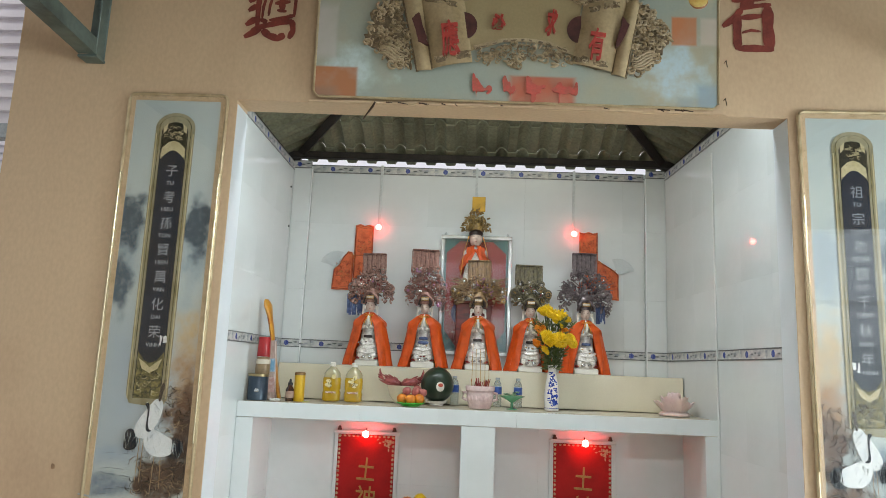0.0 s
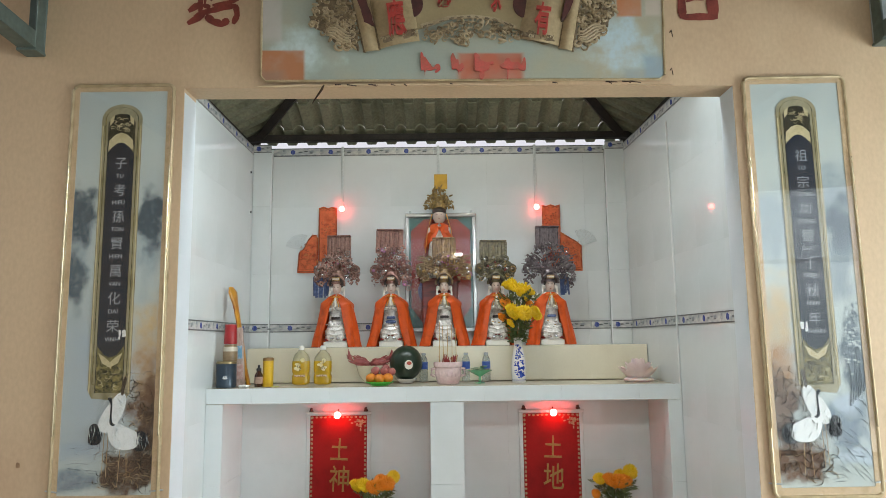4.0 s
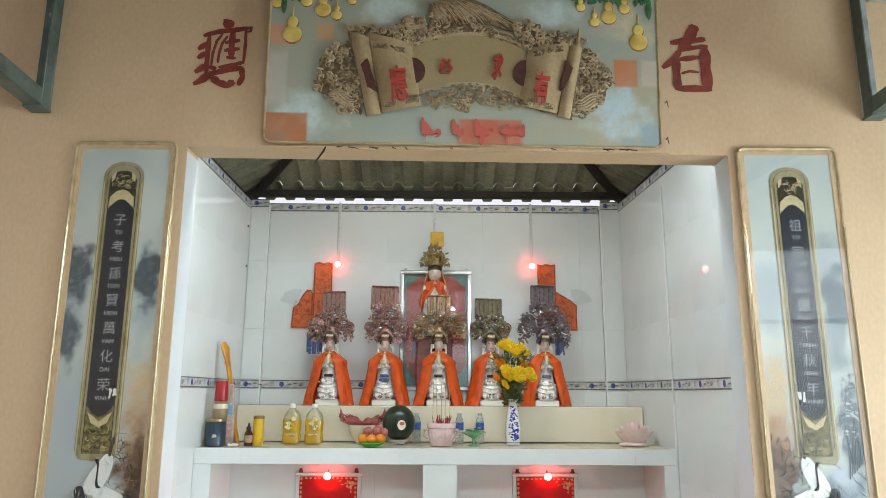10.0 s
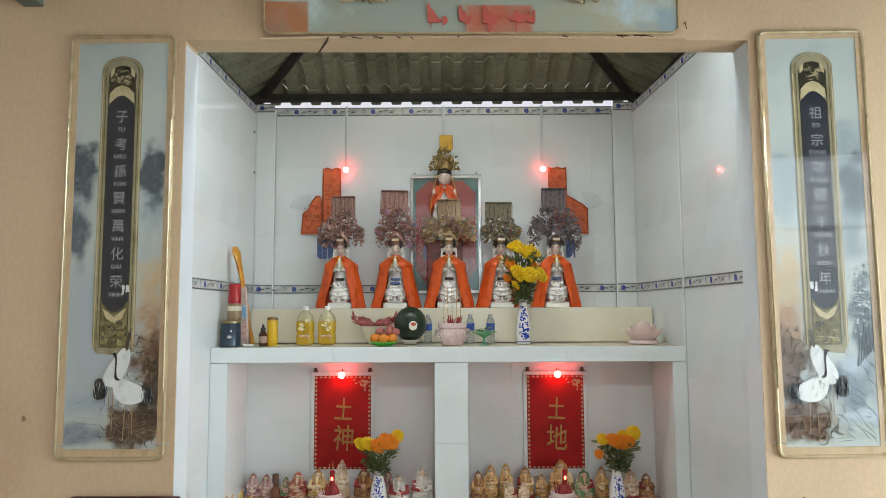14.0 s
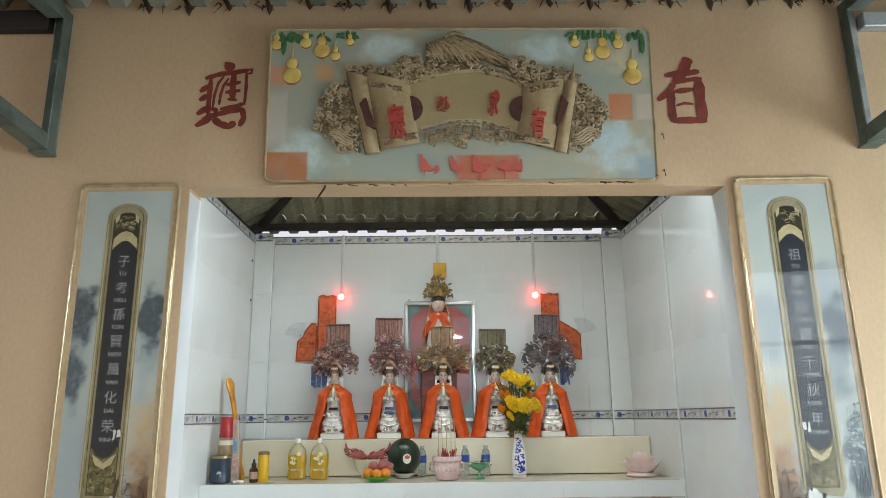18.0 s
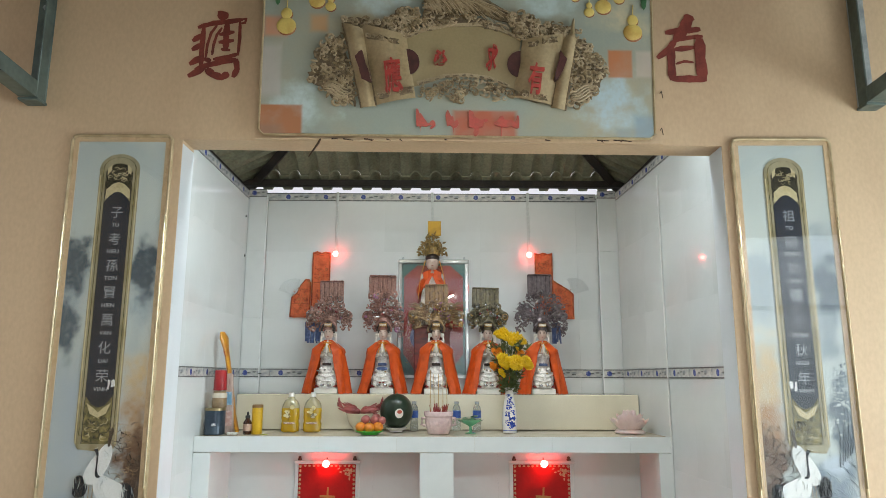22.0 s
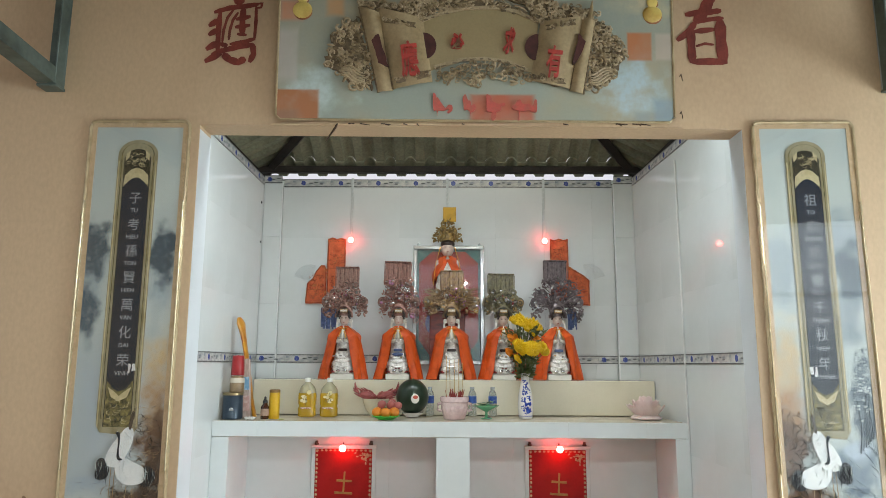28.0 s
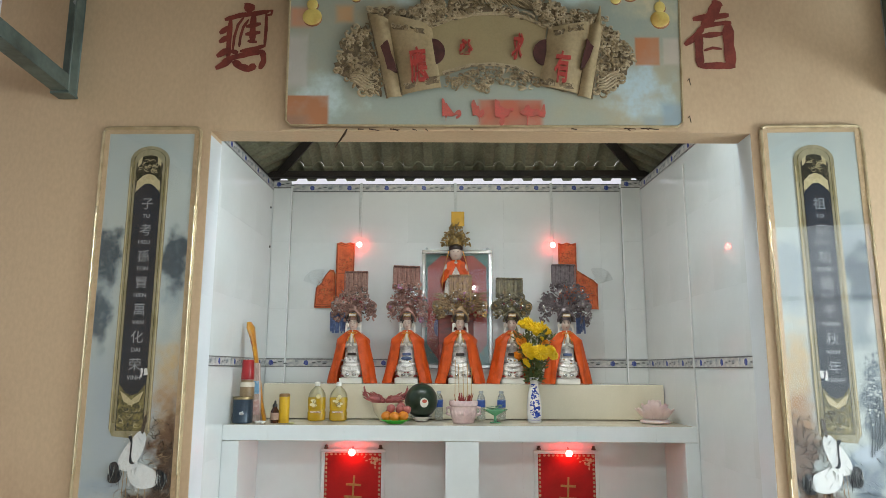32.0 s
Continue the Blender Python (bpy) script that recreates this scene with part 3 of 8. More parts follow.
for s in (-1, 1):
    # Unseen wing, added to keep the lamp's light off the upper wall.
    wing = [[(q, s * v, w) for q in (-0.18, 0.18)] for v, w in ((0.028, 0.028), (0.06, 0.018), (0.085, -0.001))]
    part("reflector", Shape().sheet(wing, 0.0015), M_WHITEP, tl, "added white wing that cuts off upward light", at=LAMP)
    part("end_cap", Shape().box(s * 0.162, s * 0.182, -0.018, 0.018, -0.018, 0.026, b=0.003, at=LAMP), M_WHITEP, tl)
    a = LAMP @ Vector((s * 0.15, 0, 0.055))
    part("hanger", Shape().tube([a, (a.x, a.y, 4.07)], 0.003, seg=5), M_WIRE, tl)


def red_lamp(x, y, z, top, mat_w, wide, label, glow=M_BULB):
    """A small round red bulb in a black holder with its cable up the wall."""
    t = thing("red_lamp", label, "lamp", pose(x, y, z), group="red lamps")
    part("bulb", Shape().ball((0, -0.028, 0), 0.019, 0.019, 0.019), glow, t, "glowing red bulb")
    part("holder", Shape().lathe([(0.016, 0), (0.016, 0.012), (0.011, 0.016)], seg=12, at=pose(0, 0.0, 0, 90)), M_BLACK, t)
    if top:
        part("conduit", Shape().box(-wide, wide, -0.006, 0.0015, 0.02, top - z, b=0.003), mat_w, t, "grey cable cover up the wall")
    else:
        part("hook", Shape().tube([(0, 0.0, 0.0), (0, 0.01, 0.03)], 0.003, seg=5), M_BLACK, t)
    return t


red_lamp(-0.66, YB - 0.004, 2.49, 2.915, M_WIRE, 0.009, "small glowing red bulb on the tiled back wall")
red_lamp(0.607, YB - 0.004, 2.488, 2.915, M_WIRE, 0.009, "small glowing red bulb on the tiled back wall")
red_lamp(-0.605, YN - 0.022, 1.228, 0, M_WIRE, 0, "small glowing red bulb over a red plaque", M_BULB2)
red_lamp(0.602, YN - 0.022, 1.229, 0, M_WIRE, 0, "small glowing red bulb over a red plaque", M_BULB2)
solid("cable_cover", Shape().box(-0.039, -0.021, YB - 0.008, YB - 0.001, 2.3, 2.915, b=0.003), M_WIRE, "grey cable cover up the tiled back wall", "cable")


# ---- things on the altar wall ----
def wobble(pts, amp, seed, n=3):
    """Roughens an outline: n points an edge, each pushed at random."""
    rnd = random.Random(seed)
    out = []
    for a, c in zip(pts, pts[1:] + pts[:1]):
        for k in range(n):
            t = k / n
            out.append((a[0] + (c[0] - a[0]) * t + rnd.uniform(-amp, amp), a[1] + (c[1] - a[1]) * t + rnd.uniform(-amp, amp)))
    return out


def arc(cx, cz, rx, rz, a0, a1, n=14):
    return [(cx + rx * math.cos(radians(a0 + (a1 - a0) * k / n)), cz + rz * math.sin(radians(a0 + (a1 - a0) * k / n))) for k in range(n + 1)]


P_MIST2 = mat("print_far_mountain", rgb("c2cac6"), 0.35, col2=rgb("98a5a9"), scale=11, mix=0.6, grain=0.05, gscale=40)
P_MIST3 = mat("print_mist", rgb("c9d0ca"), 0.35, col2=rgb("9fadb2"), scale=13, mix=0.5, grain=0.04, gscale=40)
P_CREAM = mat("print_cream", rgb("c9bb93"), 0.35, col2=rgb("b3a376"), scale=20, mix=0.5, grain=0.1)
P_OLIVE = mat("print_dark_olive", rgb("22231a"), 0.35, col2=rgb("3c3a26"), scale=40, mix=0.6, grain=0.2)
P_GOLD = mat("print_old_gold", rgb("a0977a"), 0.35, col2=rgb("7f754f"), scale=20, mix=0.6, grain=0.12, gscale=70, stretch=(1, 1, 0.5))
P_DARKG = mat("print_carving", rgb("4d4a2e"), 0.35, col2=rgb("8f8350"), scale=60, mix=0.75, grain=0.3, gscale=110)
P_NAVY = mat("print_navy", rgb("182330"), 0.3, col2=rgb("24313f"), scale=8, grain=0.05)
P_INK = mat("print_silver_ink", rgb("a3a9ad"), 0.35, grain=0.12)
P_ROCK = mat("print_rock", rgb("6f5a49"), 0.4, col2=rgb("382c25"), scale=30, mix=0.8, grain=0.35, gscale=70)
P_ROCK2 = mat("print_pale_rock", rgb("c4a983"), 0.4, col2=rgb("a08059"), scale=14, mix=0.7, grain=0.15)
P_WHITE = mat("print_white_feather", rgb("e6e6e2"), 0.4, col2=rgb("c3c9cc"), scale=22, mix=0.4, grain=0.05, gscale=80)
P_BLACK = mat("print_black_feather", rgb("22272e"), 0.4, grain=0.2)
P_TREE = mat("print_grey_tree", rgb("5f6a73"), 0.4, col2=rgb("8f9aa1"), scale=40, mix=0.7, grain=0.2)


def print_sheet(name, base, base2, stamps, cloud=3.0, rough=0.35, spec=0.5):
    """A printed sheet: cloudy ground with soft round washes and square tints.
    A stamp is (kind, x, z, half width, half height, colour, strength, softness)."""
    m = mat(name, base, rough, col2=base2, scale=cloud, mix=0.6, grain=0.02, spec=spec)
    nt = m.node_tree
    b = nt.nodes["Principled BSDF"]
    col = b.inputs["Base Color"].links[0].from_socket

    def math_node(op, a, c=None):
        n = nt.nodes.new("ShaderNodeMath")
        n.operation = op
        for k, v in enumerate((a, c)):
            if isinstance(v, bpy.types.NodeSocket):
                nt.links.new(v, n.inputs[k])
            elif v is not None:
                n.inputs[k].default_value = v
        return n.outputs[0]

    def noise(sc, detail):
        n = nt.nodes.new("ShaderNodeTexNoise")
        n.inputs["Scale"].default_value, n.inputs["Detail"].default_value = sc, detail
        nt.links.new(co.outputs["Object"], n.inputs["Vector"])
        return n

    co = nt.nodes.new("ShaderNodeTexCoord")
    sep = nt.nodes.new("ShaderNodeSeparateXYZ")
    nt.links.new(co.outputs["Object"], sep.inputs[0])
    ragged = nt.nodes.new("ShaderNodeSeparateColor")
    nt.links.new(noise(10, 4).outputs["Color"], ragged.inputs[0])
    fine = noise(55, 6).outputs["Fac"]
    for kind, x, z, rx, rz, c, strength, soft in stamps:
        dx = math_node("MULTIPLY", math_node("SUBTRACT", sep.outputs[0], x), 1 / rx)
        dz = math_node("MULTIPLY", math_node("SUBTRACT", sep.outputs[2], z), 1 / rz)
        if kind == "wash":
            dx = math_node("ADD", dx, math_node("MULTIPLY", math_node("SUBTRACT", ragged.outputs[0], 0.5), 2.0))
            dz = math_node("ADD", dz, math_node("MULTIPLY", math_node("SUBTRACT", ragged.outputs[1], 0.5), 1.6))
            d = math_node("SQRT", math_node("ADD", math_node("MULTIPLY", dx, dx), math_node("MULTIPLY", dz, dz)))
        else:
            d = math_node("MAXIMUM", math_node("ABSOLUTE", dx), math_node("ABSOLUTE", dz))
        r = nt.nodes.new("ShaderNodeMapRange")
        r.interpolation_type = "SMOOTHSTEP"
        r.inputs[1].default_value, r.inputs[2].default_value, r.inputs[3].default_value, r.inputs[4].default_value = 1.0, 1.0 - soft, 0.0, strength
        nt.links.new(d, r.inputs[0])
        f = math_node("MULTIPLY", r.outputs[0], math_node("ADD", math_node("MULTIPLY", fine if kind == "wash" else ragged.outputs[2], 1.3), 0.35))
        f = math_node("MINIMUM", f, 1.0)
        x_ = nt.nodes.new("ShaderNodeMix")
        x_.data_type = "RGBA"
        nt.links.new(f, x_.inputs[0])
        nt.links.new(col, x_.inputs[6])
        x_.inputs[7].default_value = rgb(c)
        col = x_.outputs[2]
    nt.links.new(col, b.inputs["Base Color"])
    return m


def rounded(pts, n=4):
    """A closed smooth curve through the points."""
    out, m = [], len(pts)
    for k in range(m):
        a, b, c, d = (Vector(pts[(k + q) % m]) for q in (-1, 0, 1, 2))
        for q in range(n):
            t = q / n
            out.append(tuple(0.5 * (2 * b + (c - a) * t + (2 * a - 5 * b + 4 * c - d) * t * t + (3 * b - a - 3 * c + d) * t ** 3)))
    return out


def crane_pair(f, y):
    """Two printed white cranes: bodies, bent necks, dark tails and thin legs as flat layers."""
    w = Shape()

    def layer(pts, dy, m):
        pts = rounded(pts)
        w.slab([(f * ((60 + a / 2.47 - 173) * 0.00216), -0.807 + (764 - 400 - e / 2.47) * 0.00215) for a, e in pts], y + dy, 0.0005, mat=m)

    for a in ((272, 600, 268, 765), (288, 600, 286, 765), (342, 670, 336, 810), (368, 670, 374, 790)):
        layer([(a[0] - 1.1, a[1]), (a[0] + 1.1, a[1]), (a[2] + 1.1, a[3]), (a[2] - 1.1, a[3])], 0.0, 2)
    layer([(208, 575), (236, 562), (264, 605), (256, 640), (232, 650), (206, 640)], -0.0006, 1)
    layer([(244, 560), (262, 515), (292, 472), (322, 436), (346, 432), (358, 455), (352, 505), (326, 560), (290, 596), (256, 592)], -0.0012, 0)
    layer([(336, 436), (338, 400), (346, 368), (353, 362), (358, 376), (352, 404), (346, 440)], -0.0016, 4)
    layer([(412, 598), (440, 596), (460, 622), (458, 655), (438, 676), (402, 668)], -0.0018, 1)
    layer([(288, 590), (296, 556), (330, 560), (374, 580), (412, 600), (424, 632), (408, 662), (364, 672), (322, 662), (296, 632)], -0.0022, 0)
    layer([(281, 454), (296, 452), (302, 478), (301, 528), (306, 556), (318, 566), (304, 570), (293, 556), (294, 520), (294, 482), (286, 464)], -0.0028, 1)
    rnd = random.Random(4)
    for k in range(16):
        a, e = (rnd.uniform(300, 410), rnd.uniform(575, 660)) if k % 2 else (rnd.uniform(262, 345), rnd.uniform(450, 585))
        q = [(f * ((60 + (a + dx) / 2.47 - 173) * 0.00216), y - 0.0030, -0.807 + (764 - 400 - (e + dz) / 2.47) * 0.00215) for dx, dz in ((0, 0), (6, 7 + rnd.uniform(0, 6)), (rnd.uniform(6, 16), 16))]
        w.tube(q, [0.0004, 0.0012, 0.0004], seg=4, flat=0.4, mat=3)
    for cx, cz in ((230, 616), (438, 636)):
        for k in range(30):
            a, e0 = cx - 26 + 52 * rnd.random(), cz + rnd.uniform(-34, 10)
            q = [(f * ((60 + (a + dx) / 2.47 - 173) * 0.00216), y - 0.0026 - 0.0003 * (k % 3), -0.807 + (764 - 400 - (e0 + dz) / 2.47) * 0.00215) for dx, dz in ((0, -12), (2, 6), (rnd.uniform(-12, 12), rnd.uniform(18, 46)))]
            w.tube(q, [0.0008, 0.0022, 0.0005], seg=4, flat=0.4, mat=1 if k % 4 else 3)
    for k in range(60):
        a0 = rnd.uniform(0, 6.28)
        ca, ce, ra, re = ((354, 616, 66, 54), (302, 520, 40, 74))[k % 2]
        a, e = ca + ra * math.cos(a0), ce + re * math.sin(a0)
        L = rnd.uniform(8, 20)
        q = [(f * ((60 + (a + dx * L) / 2.47 - 173) * 0.00216), y - 0.0024, -0.807 + (764 - 400 - (e + dz * L) / 2.47) * 0.00215) for dx, dz in ((0, 0), (0.5 * math.cos(a0), 0.3 + 0.4 * math.sin(a0)), (0.9 * math.cos(a0), 0.6 + 0.5 * math.sin(a0)))]
        w.tube(q, [0.0022, 0.0014, 0.0003], seg=4, flat=0.4, mat=0)
    return w


# Ink-wash landscapes behind the banners: grey-blue crags that melt into mist, gold haze and a pale lake.
P_LAND = {
    False: print_sheet("print_left_landscape", rgb("c0c7c1"), rgb("b0bab9"), [
        ("wash", -0.140, 0.190, 0.090, 0.250, "9eabaf", 0.8, 0.9), ("wash", -0.142, 0.300, 0.072, 0.150, "46565f", 1.0, 0.5), ("wash", 0.128, 0.160, 0.090, 0.250, "9eabaf", 0.8, 0.9),
        ("wash", 0.130, 0.260, 0.068, 0.140, "46565f", 1.0, 0.5), ("wash", -0.158, 0.020, 0.060, 0.170, "4f606a", 1.0, 0.6), ("tint", 0.0, -0.350, 0.30, 0.34, "aab5c0", 0.6, 0.9), ("wash", 0.140, -0.170, 0.110, 0.190, "cbb082", 0.8, 0.9),
        ("wash", 0.140, -0.330, 0.080, 0.170, "ad8a62", 0.8, 0.8), ("wash", 0.150, -0.440, 0.075, 0.150, "6b4f3b", 1.0, 0.5), ("wash", 0.090, -0.690, 0.150, 0.100, "5f4a3c", 1.0, 0.4), ("wash", 0.150, -0.580, 0.080, 0.130, "4a392f", 1.0, 0.5),
        ("wash", -0.120, -0.720, 0.110, 0.060, "7d8b95", 0.9, 0.6), ("wash", -0.100, -0.600, 0.150, 0.060, "a3b0bb", 0.8, 0.9)]),
    True: print_sheet("print_right_landscape", rgb("c0c7c1"), rgb("b0bab9"), [
        ("wash", -0.130, 0.190, 0.120, 0.200, "98a4a8", 0.85, 0.7), ("wash", 0.110, 0.330, 0.120, 0.160, "98a4a8", 0.8, 0.7), ("wash", 0.135, 0.200, 0.075, 0.150, "46565f", 1.0, 0.5),
        ("wash", 0.130, 0.030, 0.090, 0.160, "7f8d94", 0.8, 0.7), ("wash", -0.135, -0.130, 0.100, 0.200, "cbb082", 0.8, 0.9), ("wash", -0.140, -0.330, 0.090, 0.200, "a98158", 0.9, 0.8),
        ("wash", 0.150, -0.320, 0.080, 0.200, "5f6e78", 1.0, 0.6), ("wash", 0.090, -0.560, 0.150, 0.150, "73828e", 1.0, 0.7), ("wash", -0.150, -0.480, 0.075, 0.170, "6b4f3b", 1.0, 0.5), ("wash", -0.100, -0.680, 0.110, 0.110, "6f523e", 1.0, 0.5),
        ("wash", 0.120, -0.660, 0.090, 0.040, "c3ced6", 0.9, 0.7), ("wash", 0.100, -0.470, 0.060, 0.050, "b4c0c9", 0.9, 0.7)]),
}


def couplet(x0, x1, chars, sounds, flip, label, lean):
    """A tall framed and glazed couplet panel with a printed landscape; local origin at the middle of its back."""
    cx, w, z0, z1 = (x0 + x1) / 2, x1 - x0, 1.046, 2.660
    cz, h = (z0 + z1) / 2, z1 - z0
    p = thing("couplet_panel", label, "couplet panel", pose(cx, YF - 0.002, cz, 0, lean, 0), group="couplet panels")
    part("backing", Shape().box(-w / 2 + 0.006, w / 2 - 0.006, -0.008, 0, -h / 2 + 0.006, h / 2 - 0.006), P_LAND[flip], p)
    # mounting strip round the print and the thin rounded frame
    rim = Shape()
    m = 0.026
    for a in ((-w / 2 + 0.004, w / 2 - 0.004, h / 2 - m, h / 2 - 0.004), (-w / 2 + 0.004, w / 2 - 0.004, -h / 2 + 0.004, -h / 2 + m + 0.008), (-w / 2 + 0.004, -w / 2 + m, -h / 2 + m + 0.008, h / 2 - m), (w / 2 - m, w / 2 - 0.004, -h / 2 + m + 0.008, h / 2 - m)):
        rim.box(a[0], a[1], -0.0105, -0.008, a[2], a[3])
    part("mount", rim, mat("gold_mount", rgb("c9ae8a"), 0.5, col2=rgb("b99e78"), scale=30, mix=0.5, grain=0.08, gscale=150), p, "gold paper mount")
    r, loop = 0.025, []
    for qx, qz, a0 in ((1, 1, 0), (-1, 1, 90), (-1, -1, 180), (1, -1, 270)):
        loop += [(qx * (w / 2 - r) + r * math.cos(radians(a0 + d)), -0.010, qz * (h / 2 - r) + r * math.sin(radians(a0 + d))) for d in range(0, 91, 18)]
    loop.append(loop[0])
    part("frame", Shape().tube(loop, 0.0075, seg=8), M_GOLDF, p, "thin gilt metal frame")
    y = -0.0088
    f = -1 if flip else 1

    def lay_print(name, mats, *slabs, dy=0.0, lab=""):
        g = Shape()
        for pts in slabs:
            g.slab(rounded(pts, 3) if name in ("rock", "cliff", "seal") else pts, y + dy, 0.0005)
        return part(name, g, mats, p, lab, False)

    iw = w / 2 - m
    # shore, rocks and water at the foot
    rnd = random.Random(31 if flip else 32)
    tw = Shape()
    for k in range(300):
        bx, bz = f * rnd.uniform(-0.03, iw - 0.012), rnd.uniform(-0.75, -0.33)
        if f * bx < 0.07 and bz > -0.62:
            continue
        r, a0, d = rnd.uniform(0.008, 0.034), rnd.uniform(0, 6.28), rnd.choice((-1, 1))
        g0 = [(bx + r * math.cos(a0 + d * q * 0.42), y - 0.0016 - 0.0002 * (k % 3), bz + 0.8 * r * math.sin(a0 + d * q * 0.42)) for q in range(6)]
        g0 = [(min(iw - 0.004, max(-iw + 0.004, q[0])), q[1], min(-0.30, max(-0.765, q[2]))) for q in g0]
        tw.tube(g0, [0.0005, 0.0016, 0.0024, 0.0022, 0.0016, 0.0005], seg=4, mat=rnd.choice((0, 1, 1, 2, 2, 3)), flat=0.4)
    for k in range(16):
        e, L = rnd.uniform(-0.755, -0.60), rnd.uniform(0.015, 0.06)
        bx = -f * rnd.uniform(-0.01, iw - 0.01 - L)
        tw.tube([(bx - f * L * t, y - 0.0012, e + 0.004 * math.sin(2.0 * t + k)) for t in (0, 0.3, 0.7, 1)], [0.0004, 0.0018, 0.0014, 0.0004], seg=4, mat=4, flat=0.4)
    tagged(part("roots", tw, [P_OLIVE, P_ROCK2, P_ROCK, mat("print_dark_root", rgb("2c231d"), 0.4, grain=0.2), P_TREE], p), kind="stuff")
    if flip:
        ln = Shape()
        for k in range(230):
            t = rnd.random()
            a, e = rnd.uniform(0.095 + 0.03 * t, iw - 0.008), -0.36 + 0.26 * t + rnd.uniform(-0.02, 0.02)
            r = rnd.uniform(0.002, 0.007)
            ln.ball((a, y - 0.001 - 0.0004 * rnd.random(), e), r, 0.0005, r * rnd.uniform(0.4, 0.9), mat=rnd.choice((0, 0, 1)), seg=6, rings=4)
        for k in range(6):
            a = 0.11 + 0.010 * k
            ln.tube([(a, y - 0.001, -0.48 + 0.01 * k), (a + 0.012, y - 0.001, -0.38), (a + rnd.uniform(-0.01, 0.03), y - 0.001, -0.26)], [0.003, 0.002, 0.0006], seg=4, flat=0.5)
        for k in range(52):
            e, a = rnd.uniform(-0.74, -0.42), rnd.uniform(0.03, 0.15)
            L, a0 = rnd.uniform(0.012, 0.05), rnd.uniform(-0.9, 0.3)
            pts = [(min(iw - 0.006, a + L * t / 4), y - 0.001 - 0.0003 * (k % 2), e + L * (math.sin(a0) * t / 4 - 0.5 * (t / 4) ** 2)) for t in range(5)]
            ln.tube(pts, [0.0004, rnd.uniform(0.0008, 0.0022), rnd.uniform(0.0008, 0.0022), 0.001, 0.0004], seg=4, flat=0.4, mat=rnd.choice((0, 0, 1)))
        tagged(part("pine", ln, [P_TREE, P_MIST2], p, "grey printed pine and rocks"), kind="stuff")
    # the arched banner: gold outer band, carving, navy field, carving
    bw, bt, bb = 0.080, 0.746, -0.42
    head = arc(0, bt - bw, bw, bw * 0.78, 0, 180, 16)
    lay_print("banner_border", P_GOLD, [(bw, bb + 0.02)] + head + [(-bw, bb + 0.03), (-bw * 0.8, bb), (bw * 0.75, bb - 0.012)], dy=-0.0018, lab="gold printed banner border")
    iw2 = bw - 0.018
    lay_print("banner_line", P_DARKG, [(iw2 + 0.004, bb + 0.05)] + arc(0, bt - bw, iw2 + 0.004, iw2 * 0.8, 0, 180, 16) + [(-iw2 - 0.004, bb + 0.05)], dy=-0.0022)
    lay_print("banner_inner", P_GOLD, [(iw2, bb + 0.054)] + arc(0, bt - bw, iw2, iw2 * 0.78, 0, 180, 16) + [(-iw2, bb + 0.054)], dy=-0.0026)
    arch = arc(0, 0.655, 0.050, 0.034, 0, 180, 14)
    lay_print("carved_panel", P_OLIVE, [(0.050, 0.56)] + arch + [(-0.050, 0.56)], dy=-0.0029, lab="dark carved panel")
    lay_print("carved_panel", P_DARKG, [(0.050, -0.40), (0.050, -0.22), (-0.050, -0.22), (-0.050, -0.40)], dy=-0.0029)
    lay_print("cream_cap", P_CREAM, [(-0.048, 0.545), (-0.047, 0.580), (-0.024, 0.603), (0, 0.612), (0.024, 0.603), (0.047, 0.580), (0.048, 0.545)], dy=-0.0032)
    lay_print("cream_cap", P_CREAM, [(-0.046, -0.25), (-0.02, -0.268), (0, -0.285), (0.02, -0.268), (0.046, -0.25), (0.03, -0.29), (0, -0.305), (-0.03, -0.29)], dy=-0.0032)
    for q in (-1, 1):
        lay_print("cream_cap", P_CREAM, [(q * 0.047, 0.640), (q * 0.047, 0.668), (q * 0.030, 0.684), (q * 0.034, 0.655)], dy=-0.0032)
    cv = Shape()
    for k in range(52):
        up = k < 24
        a, e = rnd.uniform(-0.036, 0.036), rnd.uniform(0.618, 0.668) if up else rnd.uniform(-0.385, -0.305)
        r0, a0 = rnd.uniform(0.006, 0.013), rnd.uniform(0, 6.28)
        cv.tube([(a + r0 * math.cos(a0 + q * 0.6), y - 0.0034, e + r0 * 0.7 * math.sin(a0 + q * 0.6)) for q in range(7)], [0.0008, 0.002, 0.0026, 0.0026, 0.002, 0.0016, 0.0008], seg=5, flat=0.5, mat=0 if up or k % 2 else 1)
    tagged(part("carving", cv, [P_CREAM, P_OLIVE], p, "printed carved ornament"), kind="stuff")
    for q in (-1, 1):
        lay_print("banner_line", P_OLIVE, [(q * 0.0505, -0.40), (q * 0.0535, -0.40), (q * 0.0535, 0.655), (q * 0.0505, 0.655)], dy=-0.0031)
        lay_print("banner_line", P_CREAM, [(q * 0.072, -0.40), (q * 0.077, -0.40), (q * 0.077, 0.64), (q * 0.072, 0.64)], dy=-0.0031)
    fw = 0.051
    lay_print("banner_field", P_NAVY, [(fw, -0.225), (fw, 0.530), (0.034, 0.552), (0.014, 0.568), (0, 0.571), (-0.014, 0.568), (-0.034, 0.552), (-fw, 0.530), (-fw, -0.225), (-0.025, -0.258), (0, -0.268), (0.025, -0.258)], dy=-0.0038, lab="navy banner field")
    for k, (c, sd) in enumerate(zip(chars, sounds)):
        zc = 0.486 - k * 0.106
        part("character", glyphs(c, 0.052, P_INK, "character", bold=-0.0001, depth=0.0008), None, p, "", at=pose(0.004, y - 0.0047, zc))
